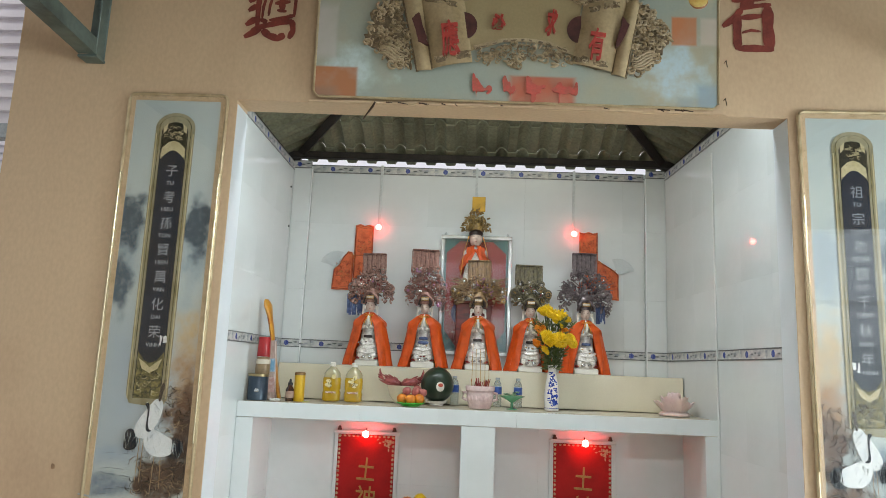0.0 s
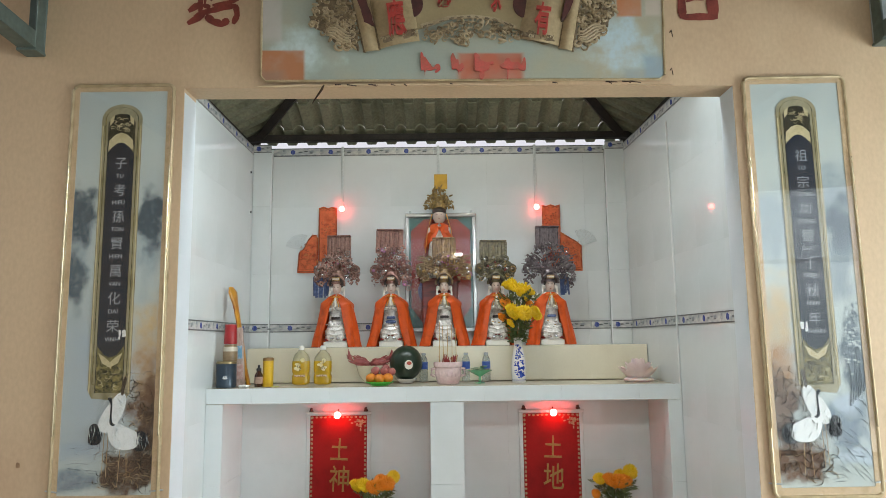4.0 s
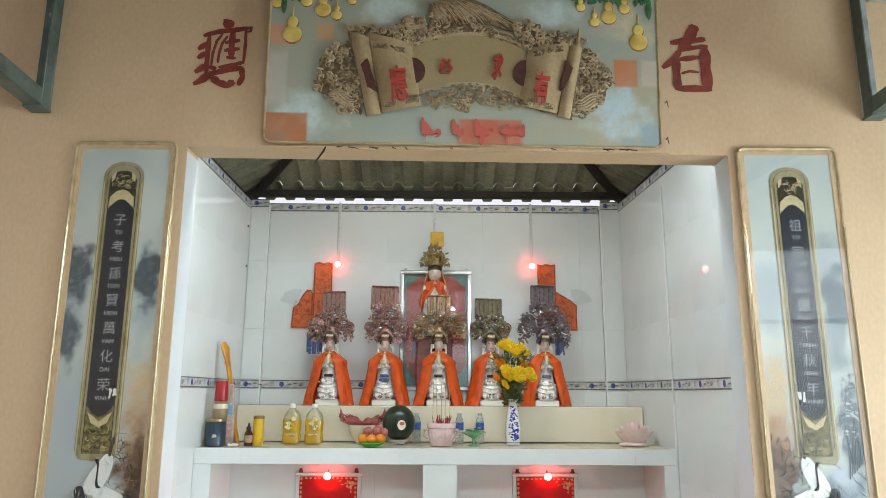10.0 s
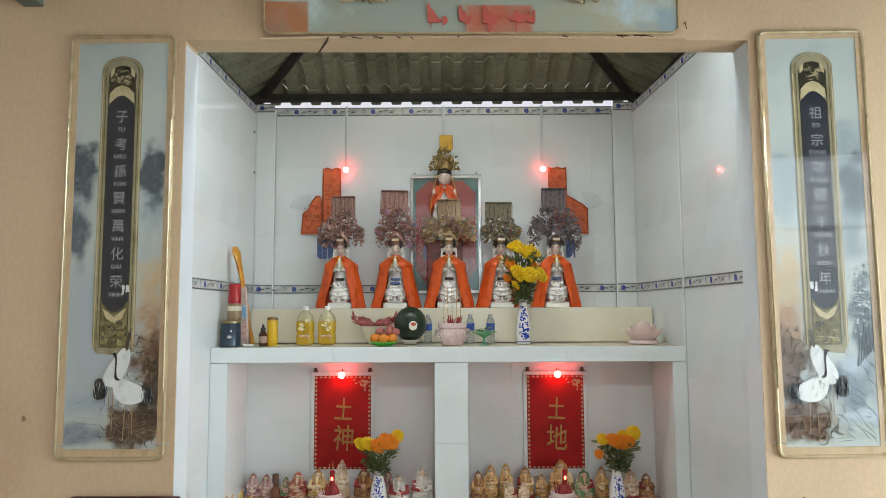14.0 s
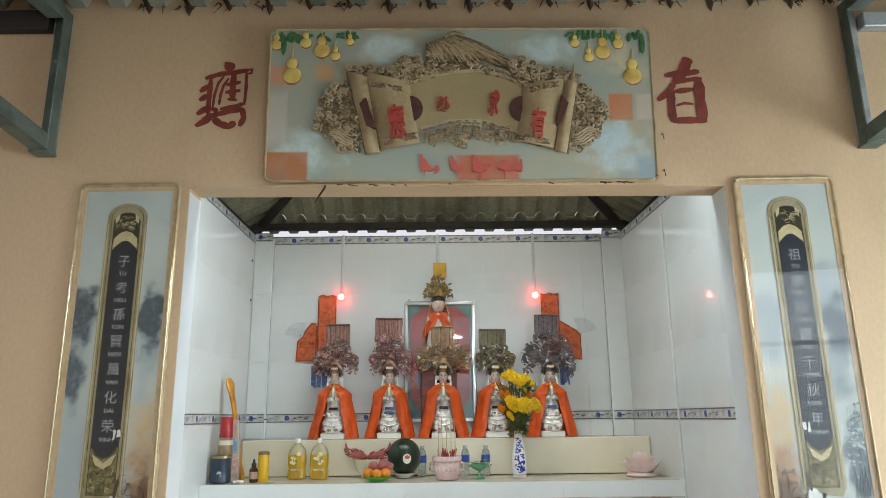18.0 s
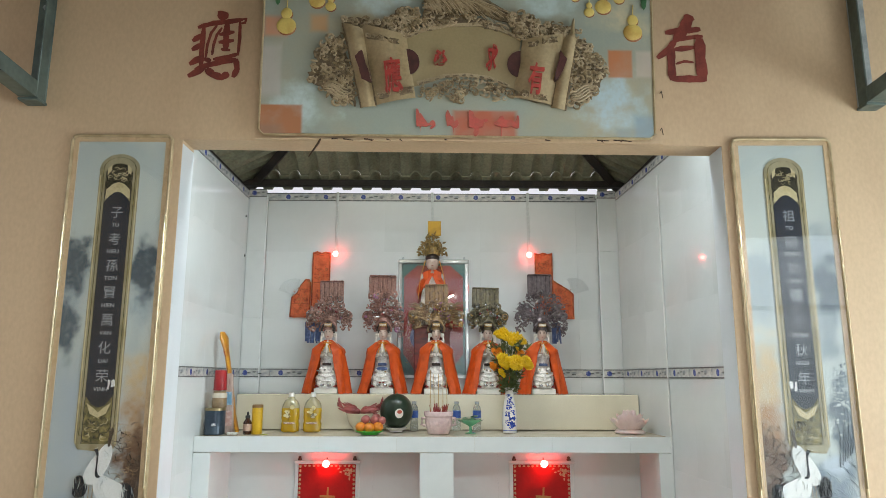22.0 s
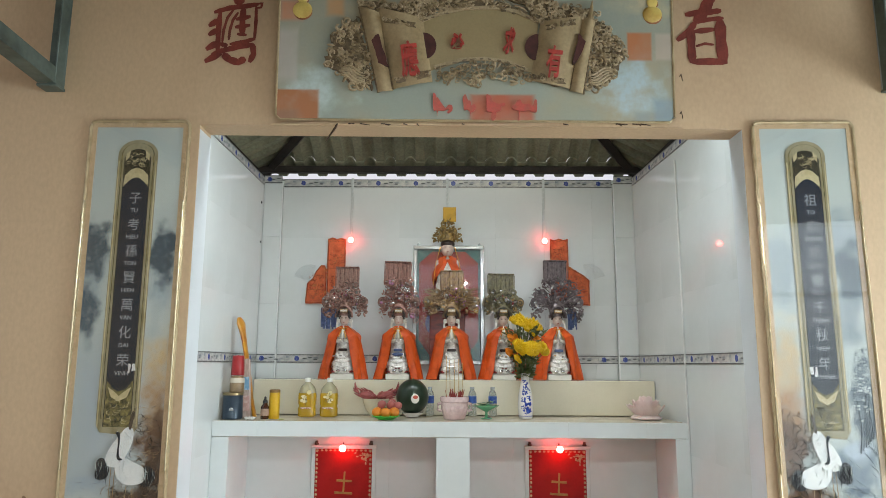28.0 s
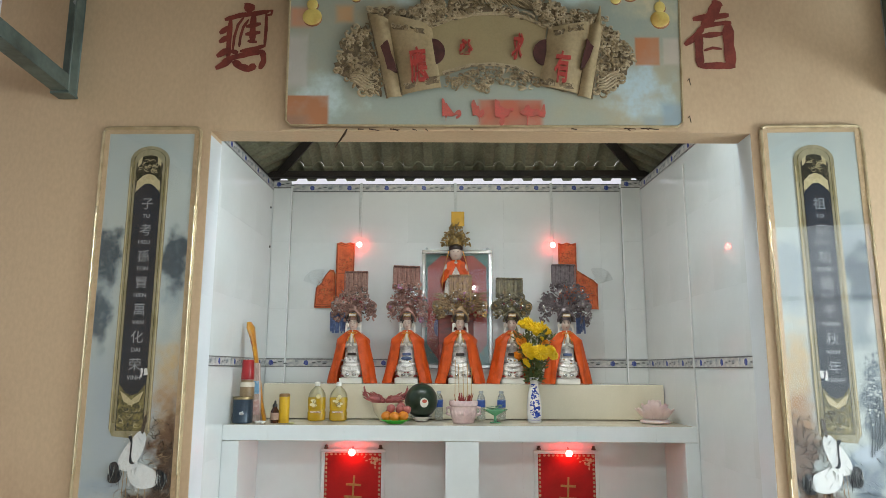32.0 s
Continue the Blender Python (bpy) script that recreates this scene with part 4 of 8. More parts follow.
        part("word", glyphs(sd, 0.023, P_INK, "word", bold=0.0002, depth=0.0008), None, p, "", at=pose(0.002, y - 0.0047, zc - 0.05))
    # seal marks and cranes
    lay_print("seal", P_WHITE, wobble([(f * 0.028, -0.20), (f * 0.036, -0.20), (f * 0.036, -0.165), (f * 0.028, -0.165)], 0.002, 3), wobble([(f * 0.042, -0.19), (f * 0.055, -0.19), (f * 0.055, -0.165), (f * 0.042, -0.165)], 0.002, 4), dy=-0.0052)
    part("crane_pair", crane_pair(f, y - 0.0052), [P_WHITE, P_BLACK, P_ROCK2, P_MIST3, mat("print_brown_neck", rgb("4a3f35"), 0.4, grain=0.2)], p, "two printed white cranes", False)
    # pane in front, its clips
    pane = part("glass", Shape().box(-w / 2 + 0.010, w / 2 - 0.010, -0.0185, -0.0165, -h / 2 + 0.010, h / 2 - 0.010), M_GLASS, p, "clear glass pane", False)
    pane.visible_shadow = False
    for s in (-1, 1):
        part("clip", Shape().tube([(s * (w / 2 + 0.018), -0.006, -h / 2 + 0.052), (s * (w / 2 - 0.03), -0.014, -h / 2 + 0.048)], 0.003, seg=5), M_GALV, p)
        part("edge_bead", Shape().tube([(s * (w / 2 - 0.003), -0.019, -h / 2 + 0.25), (s * (w / 2 - 0.003), -0.019, h / 2 - 0.33)], 0.0032, seg=6), mat("bright_brass", rgb("cfc3a0"), 0.25, metal=0.7), p, "bright brass edge strip")
    return p


couplet(-1.470, -1.069, "子考孫賢萬化荣", ("TU", "HIEU", "TON", "HIEN", "VAN", "DAI", "VINH"), False, "tall glazed couplet panel with printed cranes and navy banner", 0.0)
couplet(1.206, 1.606, "祖宗功德千秋年", ("TO", "TONG", "CONG", "DUC", "THIEN", "NIEN", "THINH"), True, "tall glazed couplet panel with printed cranes and grey pine", -0.35)

# Large painted characters on the plaster, brushed stroke by stroke: (half width, points) in hundredths of a metre.
M_PAINTCH = mat("oxblood_paint", rgb("7c352a"), 0.6, col2=rgb("5a221b"), scale=12, mix=0.6, grain=0.15)


def brushed(x, z, strokes, label):
    g = Shape()
    for n, (hw, pts) in enumerate(strokes):
        q = []
        for a, e in zip(pts, pts[1:]):
            q += [Vector(a).lerp(Vector(e), k / 3) for k in range(3)]
        q.append(Vector(pts[-1]))
        rows = []
        for k, c in enumerate(q):
            d = (q[min(k + 1, len(q) - 1)] - q[max(k - 1, 0)]).normalized()
            w = hw * (0.55 if k in (0, len(q) - 1) else 1.0 + 0.10 * math.sin(k * 2.1 + n))
            side = Vector((-d.y, d.x)) * w
            rows.append([((c + side).x / 100, -0.0006 - 0.00008 * n, (c + side).y / 100), ((c - side).x / 100, -0.0006 - 0.00008 * n, (c - side).y / 100)])
        g.sheet(rows, 0.0004)
    ob = part("painted_character", g, M_PAINTCH, None, "", False, at=pose(x, YF - 0.002, z))
    tagged(ob, label, "painted writing", kind="structure")


brushed(-0.915, 3.066, [(2.2, [(1.3, 15.0), (1.0, 13.6), (2.6, 11.3)]), (1.1, [(-8.9, 7.5), (-2.4, 9.5), (4.0, 10.2), (9.7, 11.3)]), (0.5, [(9.4, 11.3), (11.2, 11.6), (10.7, 9.7), (9.1, 9.5)]), (1.1, [(-6.3, 8.0), (-6.6, -0.4), (-6.5, -10.2)]), (1.2, [(-6.6, 4.4), (-10.7, 1.3)]),
    (1.2, [(-6.6, 0.0), (-10.7, -2.7)]), (1.4, [(-6.5, -5.8), (-11.3, -9.1)]), (1.5, [(-4.9, -10.6), (-11.5, -14.4)]), (0.6, [(-0.8, 8.6), (-3.1, 5.1), (-4.4, -0.4), (-4.7, -6.2)]), (0.6, [(1.3, 7.5), (-0.8, 4.0), (-1.8, -0.4), (-2.1, -4.9)]),
    (1.3, [(3.4, 10.2), (3.2, 4.0), (3.4, -2.7)]), (1.0, [(0.3, 4.3), (6.6, 5.6)]), (1.0, [(0.2, 0.8), (6.6, 1.7)]), (0.8, [(1.3, -2.2), (5.3, -2.7)]), (0.7, [(8.7, 10.6), (8.9, 3.1), (8.6, -5.1)]),
    (0.9, [(-1.6, -6.8), (4.0, -5.8), (8.9, -4.3)]), (1.2, [(-8.9, -11.5), (-4.0, -9.5), (1.6, -8.1), (8.1, -6.8)]), (1.5, [(-4.2, -11.1), (-1.2, -13.6), (2.4, -14.8), (5.3, -13.0)]), (1.2, [(7.9, -6.5), (8.6, -11.1), (7.1, -14.8)]), (1.0, [(-2.4, -7.5), (-5.7, -6.6)])],
        "large dark red brushed character with comb-like strokes on the beige wall")
brushed(1.023, 3.066, [(2.3, [(4.9, 14.8), (3.5, 11.8), (1.2, 7.5), (-2.0, 3.1)]), (1.4, [(-2.0, 3.3), (-5.3, -1.3), (-10.1, -4.9)]), (1.3, [(-6.2, 6.5), (-1.2, 7.4), (4.0, 7.7), (8.9, 8.4)]), (1.0, [(-2.8, 3.1), (2.8, 4.3), (9.7, 5.1)]), (1.7, [(-4.0, 1.3), (-4.3, -6.6), (-4.3, -14.8)]),
    (2.3, [(8.2, 4.2), (8.0, -4.9), (8.5, -15.1)]), (1.2, [(-2.8, -1.0), (6.1, 0.1)]), (0.6, [(-2.5, -7.5), (1.2, -6.3), (5.1, -6.8)]), (1.5, [(-4.5, -14.3), (2.8, -14.1), (10.1, -14.3)])],
        "large dark red brushed character with a boxed foot on the beige wall")


# ---- carved name board over the opening ----
def board():
    """The name board, tilted forward at its top. Local u to the right, v up, front towards -y."""
    L = 0.668
    b = thing("name_board", "pale printed name board with carved gilt scrolls over the opening", "sign board", pose(0.083, 2.887, 2.656, 3.2, 0, 0.0) @ pose(0, 0, 0, 0, 0.4, 0))
    w, h = 1.60, L

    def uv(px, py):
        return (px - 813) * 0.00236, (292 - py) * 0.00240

    out = [(w / 2 - 0.02, 0.0), (w / 2, 0.02), (w / 2, h - 0.02), (w / 2 - 0.02, h), (-w / 2 + 0.02, h), (-w / 2, h - 0.02), (-w / 2, 0.02), (-w / 2 + 0.02, 0)]
    def stamp(x0, y0, x1, y1, c, strength=0.9, soft=0.25, kind="tint"):
        a, e = uv(x0, y1), uv(x1, y0)
        return kind, (a[0] + e[0]) / 2, (a[1] + e[1]) / 2, (e[0] - a[0]) / 2, (e[1] - a[1]) / 2, c, strength, soft

    m_face = print_sheet("board_print", rgb("929a90"), rgb("a49a80"), [
        stamp(470, 180, 610, 300, "b2c2c0", 0.9, 0.8, "wash"), stamp(600, 20, 760, 90, "b2c2c0", 0.9, 0.8, "wash"), stamp(900, 20, 1040, 90, "b2c2c0", 0.9, 0.8, "wash"), stamp(560, 70, 760, 140, "bfae88", 0.8, 0.9, "wash"),
        stamp(1000, 160, 1150, 300, "a9bcc2", 0.9, 0.8, "wash"), stamp(1040, 30, 1160, 130, "c0b596", 0.7, 0.9, "wash"), stamp(470, 78, 520, 124, "c0886a", 0.8, 0.5), stamp(550, 74, 592, 116, "bf9468", 0.8, 0.6),
        stamp(470, 122, 512, 236, "b0aaa4", 0.8, 0.4), stamp(462, 238, 550, 300, "a5704f", 0.95, 0.15), stamp(462, 270, 520, 300, "8f7464", 0.7, 0.7), stamp(1072, 134, 1118, 188, "b07450", 0.9, 0.2),
        stamp(1120, 134, 1152, 188, "b3a79b", 0.8, 0.3), stamp(800, 244, 920, 300, "ad634b", 0.9, 0.2), stamp(1110, 244, 1160, 300, "8296a2", 0.8, 0.6), stamp(1078, 270, 1120, 300, "8f9a9a", 0.7, 0.7)], 2.6, 0.6, 0.25)
    part("panel", Shape().slab(out, -0.012, 0.012), m_face, b, "", False)
    loop = [(a, -0.012, e) for a, e in out + out[:1]]
    part("edge_trim", Shape().tube(loop, 0.005, seg=6), M_GOLDF, b, "thin gilt edge")
    m_gilt = mat("carved_gilt", rgb("8f7d5e"), 0.5, metal=0.05, col2=rgb("574730"), scale=30, mix=0.65, grain=0.25, gscale=110, bump=0.2)
    m_gilt2 = mat("carved_pale_gilt", rgb("a8977a"), 0.5, metal=0.05, col2=rgb("7f6d4e"), scale=16, mix=0.5, grain=0.15, gscale=120)
    m_page = mat("scroll_page_tan", rgb("a08e6d"), 0.5, col2=rgb("867452"), scale=9, mix=0.6, grain=0.12, gscale=80)
    # Brown for painted crevice and edge shade, and for the small edge ornament.
    m_shade = mat("crevice_shade_ornament_brown", rgb("665742"), 0.6, col2=rgb("7d6c50"), scale=40, mix=0.6, grain=0.25)
    m_olive = mat("scroll_paper_olive", rgb("92825f"), 0.5, col2=rgb("9b8d6a"), scale=5, grain=0.05)
    m_maroon = mat("scroll_maroon", rgb("4c2622"), 0.5, col2=rgb("331815"), scale=30, grain=0.2)
    m_redm = mat("worn_red_mark", rgb("b0483c"), 0.5, col2=rgb("94503c"), scale=40, mix=0.6, grain=0.1)
    m_redl = mat("red_raised_letter", rgb("a5382f"), 0.45, col2=rgb("843029"), scale=30, grain=0.08)
    y = -0.016
    rnd = random.Random(8)

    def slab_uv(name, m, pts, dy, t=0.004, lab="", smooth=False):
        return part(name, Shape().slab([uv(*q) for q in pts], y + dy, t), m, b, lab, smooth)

    def page(name, q, bulge, m, lab, lean=0.0):
        """A curled sheet between four corners: top left, top right, foot right, foot left."""
        q = [Vector((uv(*c)[0], 0, uv(*c)[1])) for c in q]
        rows = []
        for t in range(11):
            a, e = q[0].lerp(q[3], t / 10), q[1].lerp(q[2], t / 10)
            rows.append([(a.x + (e.x - a.x) * k / 12, y - 0.006 - bulge * math.sin(math.pi * min(1, max(0, k / 12 + lean * (k / 12) * (1 - k / 12)))) ** 0.7, a.z + (e.z - a.z) * k / 12 - 0.006 * math.sin(math.pi * k / 12)) for k in range(13)])
        part(name, Shape().sheet(rows, 0.003), m, b, lab)

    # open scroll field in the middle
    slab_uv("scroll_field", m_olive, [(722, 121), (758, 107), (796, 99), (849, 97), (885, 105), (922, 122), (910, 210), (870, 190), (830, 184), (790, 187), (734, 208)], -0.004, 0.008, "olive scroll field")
    page("scroll_roll", ((612, 96), (650, 108), (674, 243), (648, 246)), 0.026, m_page, "rolled tan scroll end")
    page("scroll_page", ((642, 98), (723, 117), (741, 227), (673, 241)), 0.030, m_page, "curved tan scroll page")
    page("scroll_roll", ((996, 112), (1020, 120), (997, 246), (973, 241)), 0.024, m_page, "rolled tan scroll end")
    page("scroll_page", ((925, 122), (1001, 111), (976, 238), (907, 224)), 0.030, m_page, "curved tan scroll page")
    part("scroll_roll", Shape().tube([(uv(1010, 118)[0], y - 0.012, uv(1010, 118)[1]), (uv(1014, 84)[0], y - 0.012, uv(1014, 84)[1])], [0.014, 0.003], seg=8), m_page, b)
    # Thin brown bars paint the shadow along the scroll edges.
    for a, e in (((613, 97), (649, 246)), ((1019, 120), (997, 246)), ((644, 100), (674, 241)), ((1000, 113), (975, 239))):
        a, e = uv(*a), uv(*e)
        part("scroll_shadow_line", Shape().tube([(a[0], y - 0.008, a[1]), (e[0], y - 0.008, e[1])], 0.006, seg=6), m_shade, b, "painted shadow along a scroll edge")
    for cx, cy, a0, a1 in ((724, 160, -90, 90), (921, 161, 90, 270)):
        q = uv(cx, cy)
        part("scroll_end", Shape().slab(arc(q[0], q[1] - 0.012, 0.054, 0.056, a0, a1), y - 0.012, 0.006), m_maroon, b, "maroon scroll end", False)
    for pts in ([(637, 161), (647, 148), (653, 161), (662, 192), (666, 205), (649, 200), (643, 180)], [(989, 146), (999, 159), (993, 181), (979, 199), (977, 193), (985, 165)]):
        part("scroll_end", Shape().slab([uv(*q) for q in wobble(pts, 1.2, 4)], y - 0.036, 0.02), m_maroon, b, "maroon scroll end", False)

    def ornament(name, outline, curls, leaves, rosettes, lift, lab, size=1.0, heart=None, ground=True):
        """Pierced carving: curls, leaves and rosettes standing proud of a dark ground coloured as crevice shade, inside
        an outline.
        """
        gx, gy = sum(q[0] for q in outline) / len(outline), sum(q[1] for q in outline) / len(outline)
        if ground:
            part("carved_ground", Shape().slab([uv(*q) for q in wobble([(gx + (q[0] - gx) * 0.92, gy + (q[1] - gy) * 0.92) for q in outline], 3.0, len(outline) + curls, 4)], y - lift, 0.003 + lift), m_shade, b, "dark backing coloured as crevice shade", False)
        g = Shape()
        xs, ys = [q[0] for q in outline], [q[1] for q in outline]

        def inside():
            while True:
                px, py = rnd.uniform(min(xs) - 4, max(xs) + 4), rnd.uniform(min(ys) - 4, max(ys) + 4)
                hit = False
                for (ax, ay), (ex, ey) in zip(outline, outline[1:] + outline[:1]):
                    if (ay > py) != (ey > py) and px < (ex - ax) * (py - ay) / (ey - ay) + ax:
                        hit = not hit
                if hit:
                    return px, py

        mid = heart or (sum(xs) / len(xs), sum(ys) / len(ys))
        for k in range(curls):
            px, py = inside()
            a, e = uv(px, py)
            r, a0, d = size * rnd.uniform(0.011, 0.022), rnd.uniform(0, 6.28), rnd.choice((-1, 1))
            n = 11
            g.tube([(a + r * (1 - 0.07 * q) * math.cos(a0 + d * q * 0.55), y - lift - 0.004 - 0.0004 * q, e + r * (1 - 0.07 * q) * math.sin(a0 + d * q * 0.55)) for q in range(n)], [r * (0.10 + 0.20 * math.sin(math.pi * q / n)) for q in range(n)], seg=6, mat=k % 2)
        for k in range(leaves):
            px, py = inside()
            a, e = uv(px, py)
            turn = math.degrees(math.atan2(py - mid[1], px - mid[0])) + rnd.uniform(-45, 45)
            s1 = size * rnd.uniform(0.007, 0.014)
            g.ball((0, 0, 0), s1 * 1.5, s1 * 0.4, s1 * 0.55, seg=8, rings=5, mat=k % 2, at=Matrix.Translation((a, y - lift - 0.003, e)) @ pose(0, 0, 0, rnd.uniform(-20, 20), turn, 0))
        for k in range(rosettes):
            px, py = inside()
            a, e = uv(px, py)
            s1 = size * rnd.uniform(0.008, 0.012)
            for q in range(6):
                g.ball((a + s1 * math.cos(q * 1.047), y - lift - 0.005, e + s1 * math.sin(q * 1.047)), s1 * 0.62, s1 * 0.4, s1 * 0.62, seg=7, rings=5, mat=1)
            g.ball((a, y - lift - 0.008, e), s1 * 0.5, s1 * 0.5, s1 * 0.5, seg=7, rings=5, mat=0)
        tagged(part(name, g, [m_gilt, m_gilt2], b, lab), kind="stuff")

    ornament("carved_foliage", [(612, 112), (632, 180), (644, 240), (620, 240), (600, 236), (584, 218), (560, 202), (554, 184), (566, 170), (564, 150), (578, 132), (598, 116)], 75, 34, 12, 0.006, "carved gilt foliage")
    ornament("carved_foliage", [(1018, 112), (1044, 124), (1048, 140), (1062, 156), (1072, 180), (1062, 200), (1046, 214), (1036, 236), (1004, 240), (1008, 190), (1014, 150)], 70, 30, 11, 0.006, "carved gilt foliage")
    wave = Shape()
    for cx, d in ((606, 1), (1028, -1)):
        for k in range(5):
            q = [uv(cx + d * (t * 7 - 22), 208 + 4 * k - 7 * math.sin(t * 0.8 + 0.3 * k)) for t in range(7)]
            wave.tube([(c[0], y - 0.014, c[1]) for c in q], [0.002, 0.004, 0.005, 0.005, 0.005, 0.004, 0.001], seg=6)
    tagged(part("carved_wave", wave, m_gilt2, b, "pale carved waves"), kind="stuff")
    ornament("carved_crest", [(606, 90), (640, 88), (668, 96), (694, 88), (706, 72), (740, 70), (748, 92), (740, 112), (722, 117), (680, 107), (640, 100)], 48, 26, 16, 0.010, "carved gilt crest of leaves")
    ornament("carved_crest", [(900, 74), (930, 78), (948, 84), (960, 94), (990, 92), (1010, 100), (1026, 106), (1000, 116), (960, 116), (925, 122), (905, 110)], 40, 22, 13, 0.010, "carved gilt crest of leaves")
    ornament("carved_crest", [(742, 92), (760, 66), (800, 74), (860, 84), (905, 102), (918, 118), (885, 102), (849, 95), (796, 97), (745, 112)], 20, 60, 4, 0.008, "carved gilt crest of leaves", 0.8)
    ornament("carved_fringe", [(745, 206), (790, 193), (830, 190), (870, 193), (906, 208), (904, 224), (880, 230), (850, 226), (825, 234), (795, 228), (770, 232), (748, 226)], 80, 26, 0, 0.004, "carved gilt fringe", 0.9, None, False)
    for o in ([(655, 118), (712, 131), (712, 138), (656, 126)], [(676, 224), (736, 212), (738, 222), (680, 232)], [(932, 130), (985, 122), (984, 130), (934, 138)], [(908, 214), (966, 226), (966, 234), (912, 222)]):
        ornament("carved_band", o, 9, 8, 0, 0.034, "dark ornament band", 0.55)
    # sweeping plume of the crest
    # Dark slab under the plume, coloured as the shade between its strands.
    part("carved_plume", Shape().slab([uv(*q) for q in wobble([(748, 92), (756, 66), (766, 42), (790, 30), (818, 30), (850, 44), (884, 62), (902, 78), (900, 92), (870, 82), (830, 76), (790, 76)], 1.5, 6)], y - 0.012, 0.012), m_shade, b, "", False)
    fan = Shape()
    for k in range(190):
        t = rnd.random()
        w = rnd.random()
        a, e = uv(752 + 70 * t + rnd.uniform(-6, 6), 60 - 28 * math.sin(0.3 + t * 2.2) + 14 * w)
        q = uv(766 + 140 * t + rnd.uniform(-10, 4), 74 + 14 * t + rnd.uniform(-12, 8))
        lift = 0.012 + 0.010 * rnd.random()
        fan.tube([(a, y - lift, e), (a * 0.7 + q[0] * 0.3, y - lift - 0.006, e * 0.7 + q[1] * 0.3 + 0.010), (a * 0.3 + q[0] * 0.7, y - lift - 0.005, e * 0.3 + q[1] * 0.7 + 0.008), (q[0], y - lift, q[1])], [0.0012, 0.0034, 0.0030, 0.0008], seg=5, mat=k % 2)
    for k in range(60):
        a, e = uv(rnd.uniform(752, 840), rnd.uniform(44, 78))
        r = rnd.uniform(0.006, 0.012)
        fan.ball((0, 0, 0), r * 1.4, r * 0.6, r * 0.6, seg=8, rings=5, mat=k % 2, at=Matrix.Translation((a, y - 0.020, e)) @ pose(0, 0, 0, 0, rnd.uniform(10, 60), 0))
    fan.tube([(uv(786, 34)[0], y - 0.02, uv(786, 34)[1]), (uv(800, 27)[0], y - 0.022, uv(800, 27)[1]), (uv(822, 29)[0], y - 0.02, uv(822, 29)[1])], [0.006, 0.009, 0.002], seg=6, mat=0)
    tagged(part("carved_plume", fan, [m_gilt, m_gilt2], b, "carved gilt plume"), kind="stuff")
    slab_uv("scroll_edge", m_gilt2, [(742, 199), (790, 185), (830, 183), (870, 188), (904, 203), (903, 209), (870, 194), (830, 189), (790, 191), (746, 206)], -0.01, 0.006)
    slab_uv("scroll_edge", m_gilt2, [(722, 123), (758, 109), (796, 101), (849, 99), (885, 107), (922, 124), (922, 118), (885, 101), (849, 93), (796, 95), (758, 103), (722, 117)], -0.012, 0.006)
    dash = Shape()
    for k in range(11):
        t = min(1, max(0, k / 10 + rnd.uniform(-0.04, 0.04)))
        for py, bow in ((119, 20), (203, 16)):
            if 0.25 < t < 0.6 and py < 150:
                continue
            q = uv(728 + 190 * t if py < 150 else 750 + 148 * t, py - bow * math.sin(math.pi * t))
            dash.ball((0, 0, 0), 0.013 * rnd.uniform(0.5, 1.2), 0.002, 0.004 * rnd.uniform(0.6, 1.3), seg=7, rings=4, at=Matrix.Translation((q[0], y - 0.012, q[1])) @ pose(0, 0, 0, 0, -18 + 36 * t + rnd.uniform(-15, 15), 0))
    tagged(part("edge_ornament", dash, m_shade, b, "small maroon ornament on the scroll edges"), kind="stuff")
    for ch, px, py, sx, s, dy in (("應", 702, 194, 0.48, 0.150, -0.050), ("必", 782, 156, 0.80, 0.066, -0.010), ("求", 872, 155, 0.36, 0.116, -0.010), ("有", 945, 197, 0.46, 0.136, -0.050)):
        q = uv(px, py)
        part("raised_character", glyphs(ch, s, m_redl, "raised_character", bold=0.0030, depth=0.010), None, b, "raised red character", at=pose(q[0], y + dy, q[1]) @ Matrix.Diagonal((sx, 1, 1.0, 1)) @ pose(0, 0, 0, 0, 5 if px > 820 else -6, 0))
    # worn red marks along the foot
    for k, pts in enumerate((
        [(742, 247), (746, 248), (748, 254), (750, 254), (755, 261), (759, 267), (764, 271), (769, 266), (774, 267), (775, 274), (769, 280), (766, 278), (770, 274), (766, 274), (759, 276), (751, 276), (750, 286), (748, 276), (743, 275)],
        [(793, 254), (796, 248), (799, 251), (802, 258), (806, 259), (807, 267), (812, 265), (815, 271), (811, 277), (807, 279), (807, 288), (805, 279), (801, 274), (796, 275), (794, 266)],
        [(832, 249), (836, 248), (841, 253), (842, 258), (849, 262), (855, 264), (864, 262), (864, 266), (858, 268), (857, 275), (850, 279), (849, 288), (844, 292), (840, 288), (842, 279), (833, 277), (833, 268)],
        [(876, 268), (882, 264), (885, 258), (891, 256), (894, 263), (900, 264), (905, 263), (910, 267), (913, 262), (915, 256), (918, 258), (918, 276), (910, 277), (905, 274), (897, 276), (890, 276), (889, 290), (887, 290), (887, 276), (881, 274), (877, 272)])):
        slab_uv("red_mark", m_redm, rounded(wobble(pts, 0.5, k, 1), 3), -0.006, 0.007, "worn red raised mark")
    # gourds and leaves in the upper corners
    m_gourd = mat("gourd_yellow", rgb("cdb766"), 0.4, col2=rgb("b0863f"), scale=12, mix=0.5, grain=0.06)
    m_gshade = mat("gourd_shade_brown", rgb("7a4426"), 0.4, col2=rgb("9a6430"), scale=12)
    m_leafp = mat("print_leaf", rgb("3d6b45"), 0.4, col2=rgb("24452c"), scale=20, grain=0.2)
